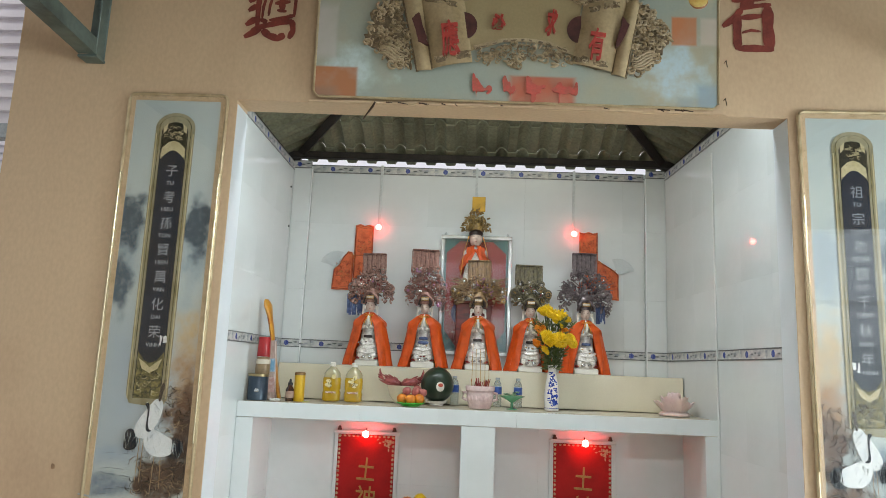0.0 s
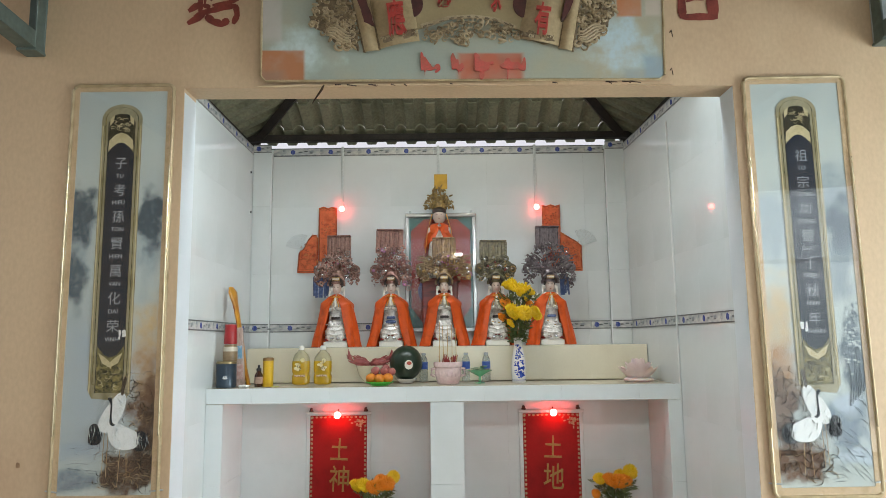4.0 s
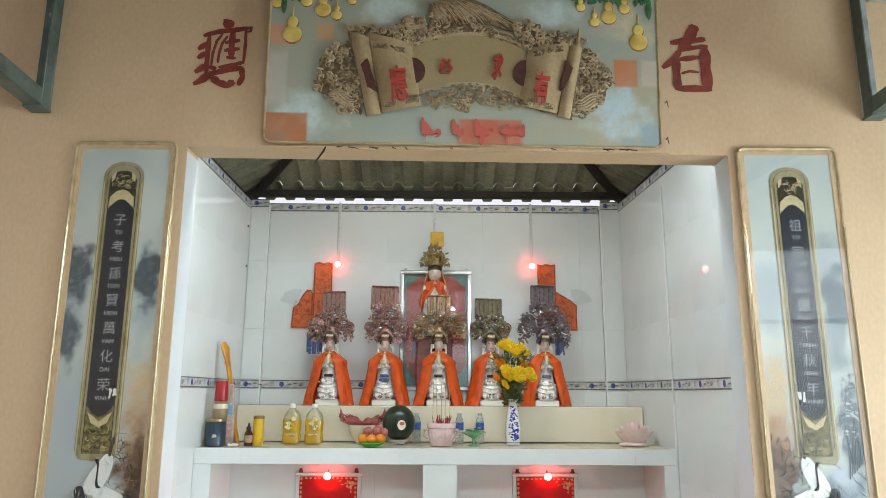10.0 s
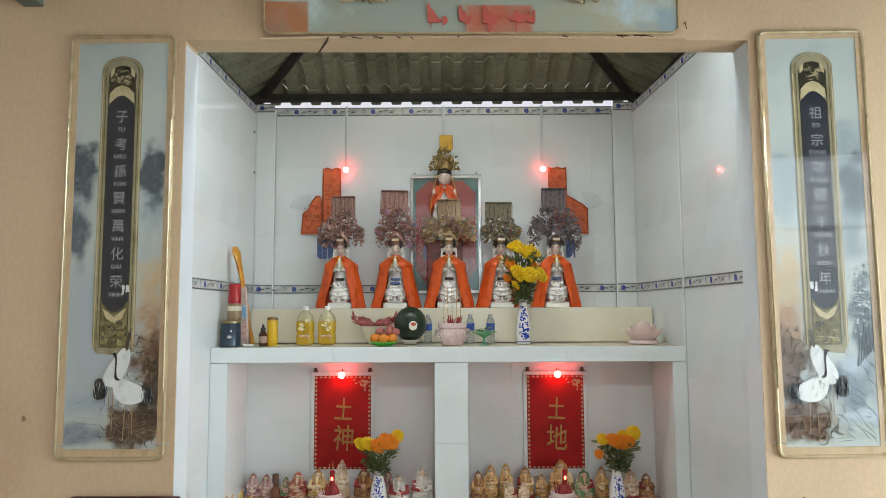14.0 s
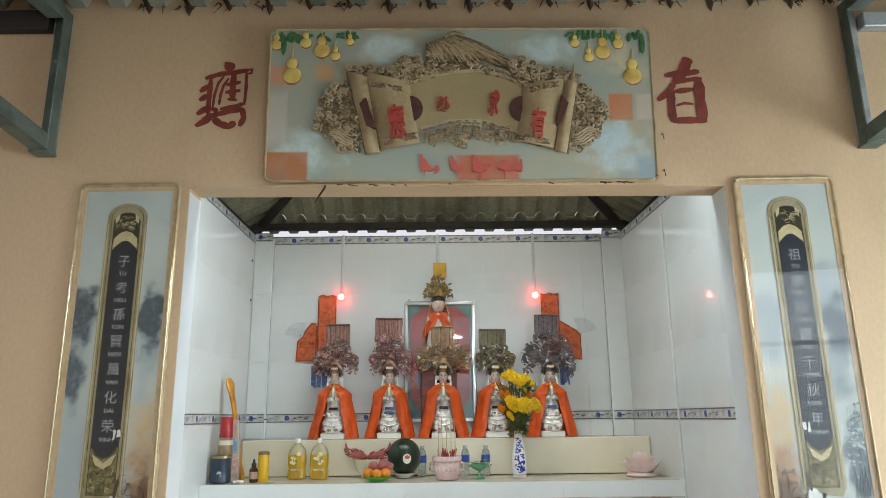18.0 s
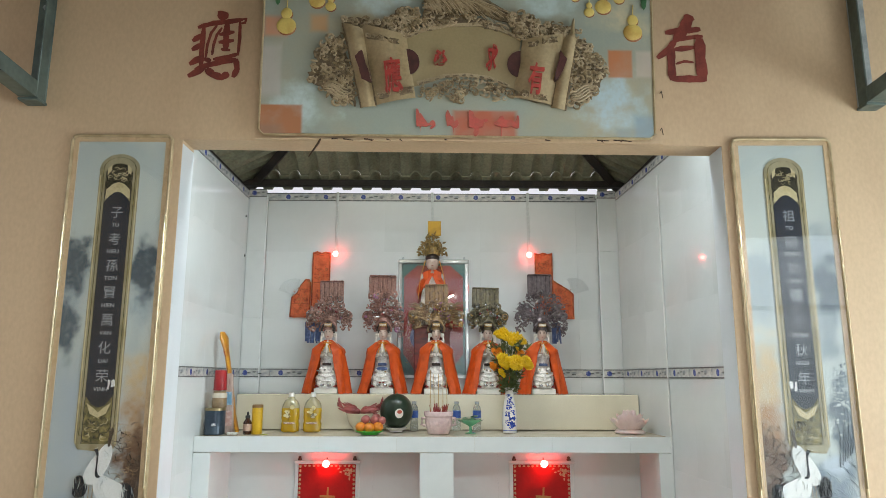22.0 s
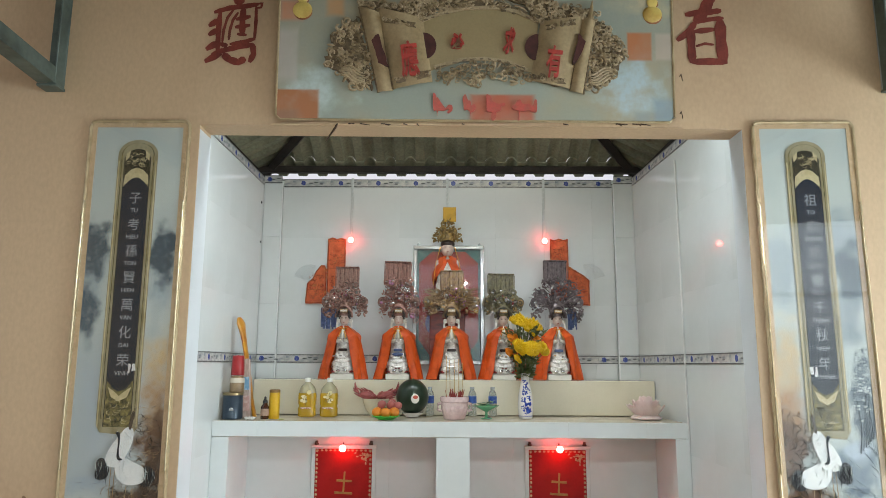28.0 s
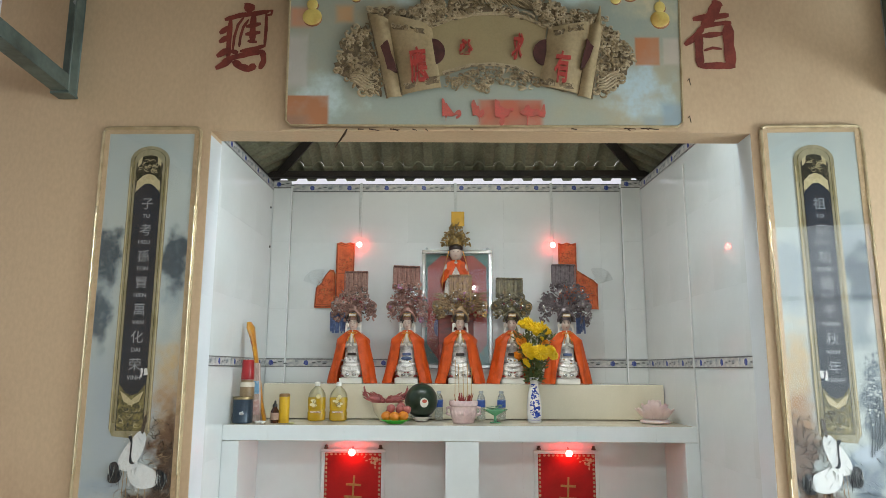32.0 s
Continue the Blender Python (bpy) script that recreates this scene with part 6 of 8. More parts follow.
def large_goddess():
    """The taller statue behind the row, on a dark wooden stand."""
    x, y, z0 = -0.026, 4.585, 2.02
    solid("statue_stand", Shape().box(-0.11, 0.11, -0.05, 0.055, 0, z0 - ZT, b=0.006).box(-0.13, 0.13, -0.055, 0.06, z0 - ZT - 0.02, z0 - ZT, b=0.004), mat("dark_stand_wood", rgb("7c2d20"), 0.4, col2=rgb("451610"), scale=12, grain=0.15, stretch=(1, 1, 4)), "dark red wooden stand behind the statues", "stand", pose(x, y, ZT))
    rnd = random.Random(77)
    s = Shape()
    s.lathe([(0.085, 0.0), (0.088, 0.06), (0.075, 0.15), (0.066, 0.22), (0.078, 0.30), (0.070, 0.325), (0.026, 0.342), (0.024, 0.36)], mat=0, sy=0.6, seg=22)
    s.ball((0, -0.01, 0.398), 0.040, 0.042, 0.052, mat=1, seg=18, rings=12)
    s.ball((0, -0.004, 0.430), 0.046, 0.048, 0.032, mat=2, seg=18, rings=9)
    s.ball((0, -0.051, 0.394), 0.004, 0.004, 0.007, mat=1)
    for q in (-1, 1):
        s.ball((q * 0.014, -0.049, 0.404), 0.006, 0.002, 0.0014, mat=2, seg=7, rings=4)
        s.tube([(q * 0.045, -0.02, 0.41), (q * 0.075, -0.045, 0.30), (q * 0.088, -0.05, 0.16)], 0.006, seg=6, mat=5, flat=0.4)
        for k in range(3):
            s.ball((q * (0.02 + 0.012 * k), -0.048, 0.235 - 0.012 * k), 0.018, 0.006, 0.020, mat=0, seg=9, rings=6)
    s.ball((0, -0.05, 0.375), 0.007, 0.002, 0.002, mat=4, seg=7, rings=4)
    s.lathe([(0.050, 0.445), (0.052, 0.47), (0.040, 0.50)], mat=3, sy=0.7, seg=16)
    for k in range(150):
        ang = radians(rnd.uniform(-8, 188))
        r = rnd.uniform(0.3, 1)
        u, zz = 0.092 * r * math.cos(ang), 0.455 + 0.17 * r * max(0, math.sin(ang)) * rnd.uniform(0.4, 1.0)
        u *= 1.0 - 0.45 * max(0, (zz - 0.50) / 0.13)
        s.ball((0, 0, 0), 0.018 * rnd.uniform(0.5, 1.1), 0.004, 0.007 * rnd.uniform(0.6, 1.2), mat=rnd.choice((3, 3, 6)), seg=7, rings=4, at=Matrix.Translation((u, rnd.uniform(-0.045, 0.01), zz)) @ pose(0, 0, 0, rnd.uniform(-30, 30), rnd.uniform(0, 360), 0))
    s.box(-0.042 + 0.012, 0.042 + 0.012, -0.012, -0.006, 0.575, 0.672, mat=7, b=0.002)
    solid("goddess_statue", s, [M_ROBE, M_FACE, M_HAIR, crown_mat("9c8048", "5e4a26"), M_REDP, M_RIBBON, crown_mat("6d5730", "8f7744"), mat("gold_paper", rgb("b58e2e"), 0.35, metal=0.4, col2=rgb("8f6d1f"), scale=20)],
          "larger crowned goddess statue with gold paper plate above its crown", "statue", pose(x, y, z0), group="crowned statues")
    c = thing("cape", "orange satin shoulder cape with a wide bow on the larger statue", "cape", pose(x, y, z0), group="statue capes")
    grid = []
    for i in range(10):
        t = i / 9
        line = []
        for k in range(41):
            gap = 0.15 + 0.5 * t
            a = -math.pi / 2 + gap + (2 * math.pi - 2 * gap) * k / 40
            f = 1 + 0.05 * t * math.sin(9 * a + 1)
            line.append(((0.032 + 0.068 * t ** 0.5) * f * math.cos(a), (0.034 + 0.028 * t ** 0.5) * f * math.sin(a), 0.352 - 0.15 * t + 0.02 * t * math.sin(5 * a)))
        grid.append(line)
    part("cloth", Shape().sheet(grid, 0.002), M_CAPE, c)
    b = Shape()
    for q in (-1, 1):
        b.sheet([[(q * 0.004, -0.058, 0.322), (q * 0.03, -0.072, 0.338), (q * 0.055, -0.066, 0.332)], [(q * 0.004, -0.060, 0.312), (q * 0.03, -0.076, 0.31), (q * 0.058, -0.068, 0.305)], [(q * 0.004, -0.058, 0.304), (q * 0.026, -0.07, 0.285), (q * 0.05, -0.064, 0.28)]], 0.002)
        b.sheet([[(q * 0.0, -0.062, 0.31), (q * 0.018, -0.066, 0.305)], [(q * 0.022, -0.07, 0.26), (q * 0.045, -0.07, 0.265)], [(q * 0.036, -0.07, 0.225), (q * 0.06, -0.07, 0.235)]], 0.002)
    b.ball((0, -0.064, 0.314), 0.010, 0.008, 0.010)
    part("bow", b, M_CAPE, c, "wide orange bow")


large_goddess()


# ---- framed picture, paper banners ----
def altar_picture():
    x0, x1, z0, z1 = -0.248, 0.211, 1.690, 2.456
    p = thing("framed_picture", "silver framed picture with a red eight-sided field on teal", "picture", pose((x0 + x1) / 2, YB - 0.004, (z0 + z1) / 2))
    w, h, m = x1 - x0, z1 - z0, 0.026
    m_sil = mat("silver_frame", rgb("c4c8c6"), 0.2, metal=0.7, grain=0.05)
    for a in ((-w / 2, w / 2, h / 2 - m, h / 2), (-w / 2, w / 2, -h / 2, -h / 2 + m), (-w / 2, -w / 2 + m, -h / 2 + m, h / 2 - m), (w / 2 - m, w / 2, -h / 2 + m, h / 2 - m)):
        part("frame_bar", Shape().box(a[0], a[1], -0.03, 0, a[2], a[3], b=0.004), m_sil, p)
    part("print", Shape().box(-w / 2 + m - 0.002, w / 2 - m + 0.002, -0.010, -0.004, -h / 2 + m - 0.002, h / 2 - m + 0.002), mat("print_teal", rgb("3f6d68"), 0.35, col2=rgb("2c514f"), scale=10, grain=0.08), p)
    a, e, k = w / 2 - m - 0.012, h / 2 - m - 0.012, 0.085
    part("red_field", Shape().slab([(a, -e + k * 1.4), (a, e - k * 0.9), (a - k, e), (-a + k, e), (-a, e - k * 0.9), (-a, -e + k * 1.4), (-a + k, -e), (a - k, -e)], -0.0125, 0.002), mat("print_deep_red", rgb("8c1c10"), 0.35, col2=rgb("a83c22"), scale=7, mix=0.5, grain=0.12), p, "deep red printed field", False)
    rnd = random.Random(5)
    g = Shape()
    for q in range(30):
        g.box(-0.005, 0.005, -0.0138, -0.0128, -0.002, 0.002, at=Matrix.Translation((rnd.choice((-1, 1)) * rnd.uniform(0.13, 0.18), 0, rnd.uniform(-0.3, -0.05))), mat=q % 2)
    g.slab(arc(-0.10, -0.12, 0.05, 0.07, 0, 340), -0.0138, 0.001, mat=2)
    part("printed_marks", g, [mat("print_pink", rgb("c9a79b"), 0.4), mat("print_gold_mark", rgb("b39045"), 0.4), mat("print_violet", rgb("5d5f8e"), 0.4, col2=rgb("3d3f6a"), scale=20)], p)
    pane = part("glass", Shape().box(-w / 2 + m - 0.001, w / 2 - m + 0.001, -0.020, -0.018, -h / 2 + m - 0.001, h / 2 - m + 0.001), M_GLASS, p, "clear glass pane", False)
    pane.visible_shadow = False
    for q in (-1, 1):
        part("eyelet", Shape().ball((q * (w / 2 - 0.03), -0.012, h / 2 + 0.008), 0.008, 0.006, 0.012, seg=8, rings=6), M_GALV, p)


altar_picture()
M_PAPER = mat("orange_paper", rgb("d2683a"), 0.6, col2=rgb("b34d22"), scale=22, mix=0.5, grain=0.1, gscale=90)
M_PAPER2 = mat("orange_paper_print", rgb("96391a"), 0.6, col2=rgb("c98a4a"), scale=50, mix=0.5, grain=0.2)


def paper_banner(pts, label, seed):
    """An orange votive paper on the tiles with printed bars and a border."""
    b = thing("paper_banner", label, "paper banner", pose(0, YB - 0.0125 - 0.004 * (seed % 2), 0), group="paper banners")
    part("sheet", Shape().slab(wobble(pts, 0.0012, seed, 4), -0.002, 0.002), M_PAPER, b, "", False)
    xs, zs = [q[0] for q in pts], [q[1] for q in pts]
    cx = (min(xs) + max(xs)) / 2
    rnd = random.Random(seed)
    g = Shape()
    n = len(pts)
    for q in range(n):
        a, e = Vector((pts[q][0], -0.0025, pts[q][1])), Vector((pts[(q + 1) % n][0], -0.0025, pts[(q + 1) % n][1]))
        c = Vector((cx, -0.0025, sum(zs) / len(zs)))
        g.tube([a + (c - a) * 0.06, e + (c - e) * 0.06], 0.0030, seg=4)
        g.tube([a + (c - a) * 0.14, e + (c - e) * 0.14], 0.0012, seg=4)
    wide = max(xs) - min(xs)
    for z in (0.0, 0.30, 0.62):
        z = min(zs) + 0.02 + z * (max(zs) - min(zs)) * 0.9
        if max(zs) - min(zs) < 0.3 and z > min(zs) + 0.12:
            continue
        g.box(cx - wide * 0.40, cx + wide * 0.40, -0.0032, -0.0024, z, z + 0.003)
        for q in range(44):
            u, v = cx + rnd.uniform(-0.34, 0.34) * wide, z + rnd.uniform(0.012, 0.105)
            r0 = rnd.uniform(0.004, 0.009)
            g.tube([(u + r0 * math.cos(a * 0.9 + q), -0.0026, v + r0 * math.sin(a * 0.9 + q)) for a in range(5)], 0.0013, seg=4)
    part("print", g, M_PAPER2, b, "darker printed bars")


paper_banner([(-0.811, 1.99), (-0.694, 1.99), (-0.691, 2.50), (-0.722, 2.508), (-0.751, 2.50), (-0.78, 2.510), (-0.811, 2.50)], "tall orange votive paper banner with printed bars on the tiles", 1)
paper_banner([(-0.948, 2.076), (-0.814, 2.076), (-0.814, 2.30), (-0.826, 2.325), (-0.85, 2.328), (-0.88, 2.29), (-0.905, 2.235), (-0.94, 2.205)], "slanted orange votive paper banner on the tiles", 2)
paper_banner([(0.642, 2.10), (0.760, 2.10), (0.760, 2.505), (0.73, 2.498), (0.70, 2.507), (0.67, 2.498), (0.642, 2.505)], "tall orange votive paper banner behind a dark crown", 3)
paper_banner([(0.752, 2.07), (0.894, 2.07), (0.894, 2.235), (0.86, 2.265), (0.81, 2.295), (0.762, 2.325), (0.752, 2.31)], "slanted orange votive paper banner behind a dark crown", 4)
M_FILM = pane_glass("pale_film", (0.975, 0.98, 0.98, 1), 0.4)
for q, cx, cz in ((-1, -0.925, 2.225), (1, 0.895, 2.235)):
    fan = thing("paper_fan", "pale translucent fan behind the orange paper banner", "fan", pose(cx, YB - 0.006, cz), group="translucent fans")
    part("leaf", Shape().slab([(0, 0)] + [(0.105 * math.cos(radians(a)), 0.105 * math.sin(radians(a)) + 0.004 * (k % 2)) for k, a in enumerate(range(165, 60, -7) if q < 0 else range(15, 120, 7))], -0.001, 0.0008), M_FILM, fan, "pale film", False).visible_shadow = False
    part("rib", Shape().tube([(0, -0.003, 0), (q * 0.045, -0.004, 0.018), (q * 0.072, -0.003, 0.085)], 0.0022, seg=5), M_WIRE, fan, "thin pale wire")


# ---- offerings on the shelf ----
def canister_stack():
    x, y = -1.172, 4.0
    c = thing("tin_can", "dark blue tin can with a gold rim on the altar shelf", "tin", pose(x, y, ZS))
    part("body", Shape().lathe([(0.050, 0), (0.053, 0.003), (0.053, 0.128), (0.050, 0.132)], seg=28), mat("blue_tin", rgb("2d3a48"), 0.3, metal=0.3, col2=rgb("46545f"), scale=12, mix=0.5, grain=0.1), c)
    part("lid", Shape().lathe([(0.0545, 0.124), (0.0545, 0.136), (0.047, 0.138), (0.02, 0.137)], seg=28), mat("gold_tin_rim", rgb("8b7b58"), 0.3, metal=0.6), c, "dull gold lid rim")
    lb = Shape()
    for k in range(5):
        lb.ball((0.0535 * math.cos(-1.5 + 0.05 * k), 0.0535 * math.sin(-1.5 + 0.05 * k), 0.05 + 0.006 * (k % 2)), 0.008, 0.002, 0.006, seg=7, rings=4)
    part("emblem", lb, M_SILVER, c)
    j = thing("jar", "tan jar with a paper label standing on the tin", "jar", pose(x + 0.018, y, ZS + 0.138))
    part("body", Shape().lathe([(0.036, 0), (0.038, 0.004), (0.038, 0.066), (0.033, 0.074), (0.033, 0.088), (0.0, 0.09)], seg=24), mat("tan_jar", rgb("8a7355"), 0.35, col2=rgb("6d5a42"), scale=20, grain=0.08), j)
    part("label_band", Shape().lathe([(0.0386, 0.052), (0.0386, 0.076)], seg=24), mat("pale_label", rgb("c9bfae"), 0.5, grain=0.05), j)
    u = thing("plastic_cup", "red plastic cup upside down on the jar", "cup", pose(x + 0.018, y, ZS + 0.2285))
    part("body", Shape().lathe([(0.034, 0), (0.035, 0.002), (0.031, 0.10), (0.029, 0.105), (0.0, 0.105)], seg=24), mat("red_plastic", rgb("a3262a"), 0.3, col2=rgb("8a1d22"), scale=10), u)


canister_stack()
pk = thing("incense_pack", "clear pack of incense sticks with pink and blue printing", "incense pack", pose(-1.108, 4.05, ZS, 0, -3.5, 0))
part("pack", Shape().box(-0.024, 0.024, -0.010, 0.010, 0, 0.318, b=0.006), mat("pack_film", rgb("b9a69b"), 0.2, col2=rgb("9b857b"), scale=20, mix=0.6, grain=0.12, stretch=(6, 6, 1)), pk)
part("pack_label", Shape().box(-0.018, 0.018, -0.0112, -0.0098, 0.15, 0.22, b=0.001), mat("pack_blue", rgb("6f9bb8"), 0.3, col2=rgb("c9d6dc"), scale=40, mix=0.5), pk, "pale blue label")
part("pack_label", Shape().box(-0.018, 0.018, -0.0112, -0.0098, 0.04, 0.12, b=0.001), mat("pack_pink", rgb("b58f86"), 0.3, col2=rgb("d8c7bd"), scale=40, mix=0.5), pk)
yb = Shape().tube([(-1.075, 4.085, ZS + 0.004), (-1.098, 4.09, 1.50), (-1.118, 4.095, 1.62), (-1.142, 4.10, 1.74), (-1.165, 4.11, 1.84), (-1.188, 4.125, 1.915), (-1.200, 4.13, 1.945)], [0.024, 0.022, 0.023, 0.026, 0.030, 0.031, 0.018], seg=12, flat=0.45)
lg = thing("incense_bag", "long yellow bag of incense leaning in the corner", "incense bag")
part("bag", yb, mat("yellow_film", rgb("c58a26"), 0.3, col2=rgb("a8681a"), scale=18, mix=0.5, grain=0.08, coat=0.3), lg)
part("bag_print", Shape().tube([(-1.152, 4.084, 1.79), (-1.165, 4.091, 1.835), (-1.178, 4.104, 1.875)], [0.006, 0.013, 0.006], seg=8, flat=0.5), mat("bag_brown_print", rgb("8a3f1c"), 0.4), lg)
ycan = thing("joss_canister", "yellow cylinder with a brown lid", "canister", pose(-0.953, 4.02, ZS))
part("body", Shape().lathe([(0.027, 0), (0.028, 0.002), (0.028, 0.138)], seg=24), mat("yellow_card", rgb("cfa51c"), 0.4, col2=rgb("b98f14"), scale=16, grain=0.06), ycan)
part("lid", Shape().lathe([(0.0285, 0.138), (0.0285, 0.150), (0.024, 0.154), (0.0, 0.155)], seg=24), mat("brown_lid", rgb("7a5b34"), 0.5, grain=0.15), ycan)
dp = thing("dropper_bottle", "small brown glass bottle with a black dropper", "bottle", pose(-0.998, 4.0, ZS))
part("body", Shape().lathe([(0.020, 0), (0.022, 0.003), (0.022, 0.062), (0.012, 0.078), (0.011, 0.084)], seg=20), mat("amber_glass", rgb("3d1f12"), 0.1, coat=0.5, grain=0.1), dp)
part("label_band", Shape().lathe([(0.0225, 0.018), (0.0225, 0.054)], seg=20), mat("brown_label", rgb("9c7f6d"), 0.5, grain=0.15), dp)
part("dropper", Shape().lathe([(0.013, 0.084), (0.013, 0.096), (0.007, 0.100), (0.006, 0.112), (0.002, 0.118)], seg=14), M_BLACK, dp)
scr = Shape()
rnd = random.Random(12)
for k in range(6):
    scr.ball((rnd.uniform(-0.025, 0.025), rnd.uniform(-0.01, 0.01), 0.008), 0.012, 0.010, 0.008, seg=7, rings=5, wob=lambda a, z: 1 + 0.2 * math.sin(5 * a + 3 * z))
solid("paper_scrap", scr, mat("white_paper_scrap", rgb("d8d6d0"), 0.7, grain=0.08), "crumpled white paper scrap on the shelf", "paper", pose(-1.055, 3.95, ZS))
solid("dry_leaf", Shape().ball((0, 0, 0.003), 0.022, 0.010, 0.003, seg=10, rings=5), mat("green_yellow_leaf", rgb("9a9a3a"), 0.5, col2=rgb("6f7a2c"), scale=30), "yellow-green leaf lying on the shelf", "leaf", pose(-0.90, 3.96, ZS))


def oil_bottle(x):
    """A squarish clear bottle two thirds full of golden oil."""
    b = thing("oil_bottle", "clear plastic bottle of golden cooking oil with a white cap", "bottle", pose(x, 4.18, ZS), group="oil bottles")
    sq = lambda a, z: 1.0 / max(abs(math.cos(a)), abs(math.sin(a))) ** 0.55
    m_oil = mat("golden_oil", rgb("e8bd1e"), 0.05, col2=rgb("d9a818"), scale=6, mix=0.4, coat=0.6, trans=0.55)
    m_clr = mat("bottle_plastic", rgb("e6dcb4"), 0.06, coat=0.6, trans=0.6, grain=0.03)
    part("body", Shape().lathe([(0.042, 0), (0.050, 0.006), (0.051, 0.046), (0.047, 0.056), (0.047, 0.062), (0.050, 0.072), (0.051, 0.118), (0.049, 0.130)], sy=0.72, seg=28, wob=sq), m_oil, b)
    part("shoulder", Shape().lathe([(0.049, 0.130), (0.046, 0.150), (0.036, 0.168), (0.020, 0.182), (0.0135, 0.192)], sy=0.8, seg=28, wob=lambda a, z: sq(a, z) if z < 0.15 else 1), m_clr, b, "clear shoulder")
    part("cap", Shape().lathe([(0.0150, 0.190), (0.0155, 0.192), (0.0155, 0.210), (0.012, 0.214), (0.0, 0.215)], seg=20), M_PLINTH, b, "white cap")
    rl, lab, mk = random.Random(int(x * -100)), Shape(), Shape()
    for k in range(7):
        u, zz = rl.uniform(-0.022, 0.022), rl.uniform(0.075, 0.135)
        lab.slab([(q[0] + u, q[1] + zz) for q in arc(0, 0, rl.uniform(0.007, 0.014), rl.uniform(0.005, 0.013), 0, 340, 12)], -0.0392 - 0.0002 * k, 0.001)
    for k in range(6):
        u, zz = rl.uniform(-0.010, 0.010), rl.uniform(0.08, 0.135)
        mk.tube([(u, -0.0412, zz), (u + rl.uniform(-0.008, 0.008), -0.0412, zz - 0.010), (u + rl.uniform(-0.012, 0.012), -0.0412, zz - 0.018)], 0.002, seg=5, flat=0.6)
    part("label", lab, mat("oil_label", rgb("d9cfa0"), 0.35, col2=rgb("b99a3c"), scale=30, mix=0.5), b, "pale printed label", False)
    part("label_mark", mk, mat("label_dark", rgb("5a4f28"), 0.4), b)
    band = Shape().box(-0.030, 0.030, -0.0405, -0.0385, 0.045, 0.054, b=0.001)
    part("label_mark", band, mat("label_band", rgb("d6cabb"), 0.35, col2=rgb("8a4f46"), scale=120, mix=0.8), b, "pale label band with red print")
    return b


ob = oil_bottle(-0.808)
oil_bottle(-0.686)


def bowl_shape(r, h, foot=0.5, t=0.004):
    return Shape().lathe([(r * foot, 0), (r * foot, 0.006), (r * 0.8, h * 0.45), (r, h), (r - t, h), (r * 0.78 - t, h * 0.5), (0.0, h * 0.35)], seg=28)


M_PORC = mat("white_porcelain", rgb("e0dedb"), 0.12, col2=rgb("d3d0cc"), scale=8, grain=0.02)
M_DRAGON = mat("dragon_fruit_skin", rgb("9a4f4a"), 0.4, col2=rgb("7a3236"), scale=25, mix=0.5, grain=0.1)
bw = thing("porcelain_bowl", "cream glazed footed bowl for fruit", "bowl", pose(-0.425, 4.22, ZS))
part("bowl", bowl_shape(0.080, 0.100, 0.42), mat("cream_glaze", rgb("d6cdb4"), 0.2, col2=rgb("cabf9f"), scale=8, grain=0.03), bw)
for q, (dx, tilt) in enumerate(((-0.048, -30), (0.048, 30))):
    s = Shape().ball((0, 0, 0), 0.052, 0.032, 0.024, seg=16, rings=10)
    rnd = random.Random(40 + q)
    for k in range(22):
        a, e = rnd.uniform(0, 6.28), rnd.uniform(-1, 1)
        base = Vector((0.048 * e, 0.032 * math.cos(a) * math.sqrt(1 - e * e), 0.024 * math.sin(a) * math.sqrt(1 - e * e)))
        d = 1 if dx > 0 else -1
        s.tube([base, base * 1.18 + Vector((d * 0.012, 0, 0.004)), base * 1.25 + Vector((d * 0.03, 0, 0.010))], [0.007, 0.005, 0.0012], seg=5)
    for k in range(7):
        d = 1 if dx > 0 else -1
        s.tube([(d * 0.055, 0, 0.004), (d * 0.078, rnd.uniform(-0.02, 0.02), 0.012 + 0.004 * k), (d * 0.090, rnd.uniform(-0.03, 0.03), 0.014 + 0.008 * k)], [0.006, 0.005, 0.001], seg=5)
    solid("dragon_fruit", s, M_DRAGON, "red dragon fruit with curled scales in the bowl", "fruit", pose(-0.425 + dx, 4.215, ZS + 0.115, 0, -tilt * 0.35, 0), group="dragon fruits")

dish = solid("porcelain_dish", bowl_shape(0.062, 0.024, 0.6), M_PORC, "white porcelain dish under the watermelon", "dish", pose(-0.221, 4.21, ZS))
wm = thing("watermelon", "round dark green watermelon with a round sticker", "watermelon", pose(-0.221, 4.21, ZS + 0.016))
part("melon", Shape().ball((0, 0, 0.096), 0.092, 0.092, 0.097, seg=36, rings=22), mat("melon_rind", rgb("1e2c20"), 0.28, col2=rgb("2d4030"), scale=9, mix=0.55, grain=0.12, gscale=50, stretch=(3, 3, 0.5)), wm)
part("stalk", Shape().tube([(0, 0, 0.190), (0.004, 0, 0.199)], 0.004, seg=6), mat("dry_stalk", rgb("6d6a40"), 0.7), wm)
st = Shape()
st.slab([(q[0], q[1]) for q in arc(0, 0, 0.023, 0.026, 0, 345, 18)], 0, 0.0012)
stk = part("sticker", st, mat("sticker_white", rgb("d9d2c4"), 0.4), wm, "round pale sticker", False, at=pose(0.020, -0.0915, 0.088, -4, 0, 12))
part("sticker_mark", Shape().slab(arc(0.002, 0.008, 0.014, 0.010, 0, 345), -0.0012, 0.001), mat("sticker_red", rgb("b5482f"), 0.4), stk, "", False)

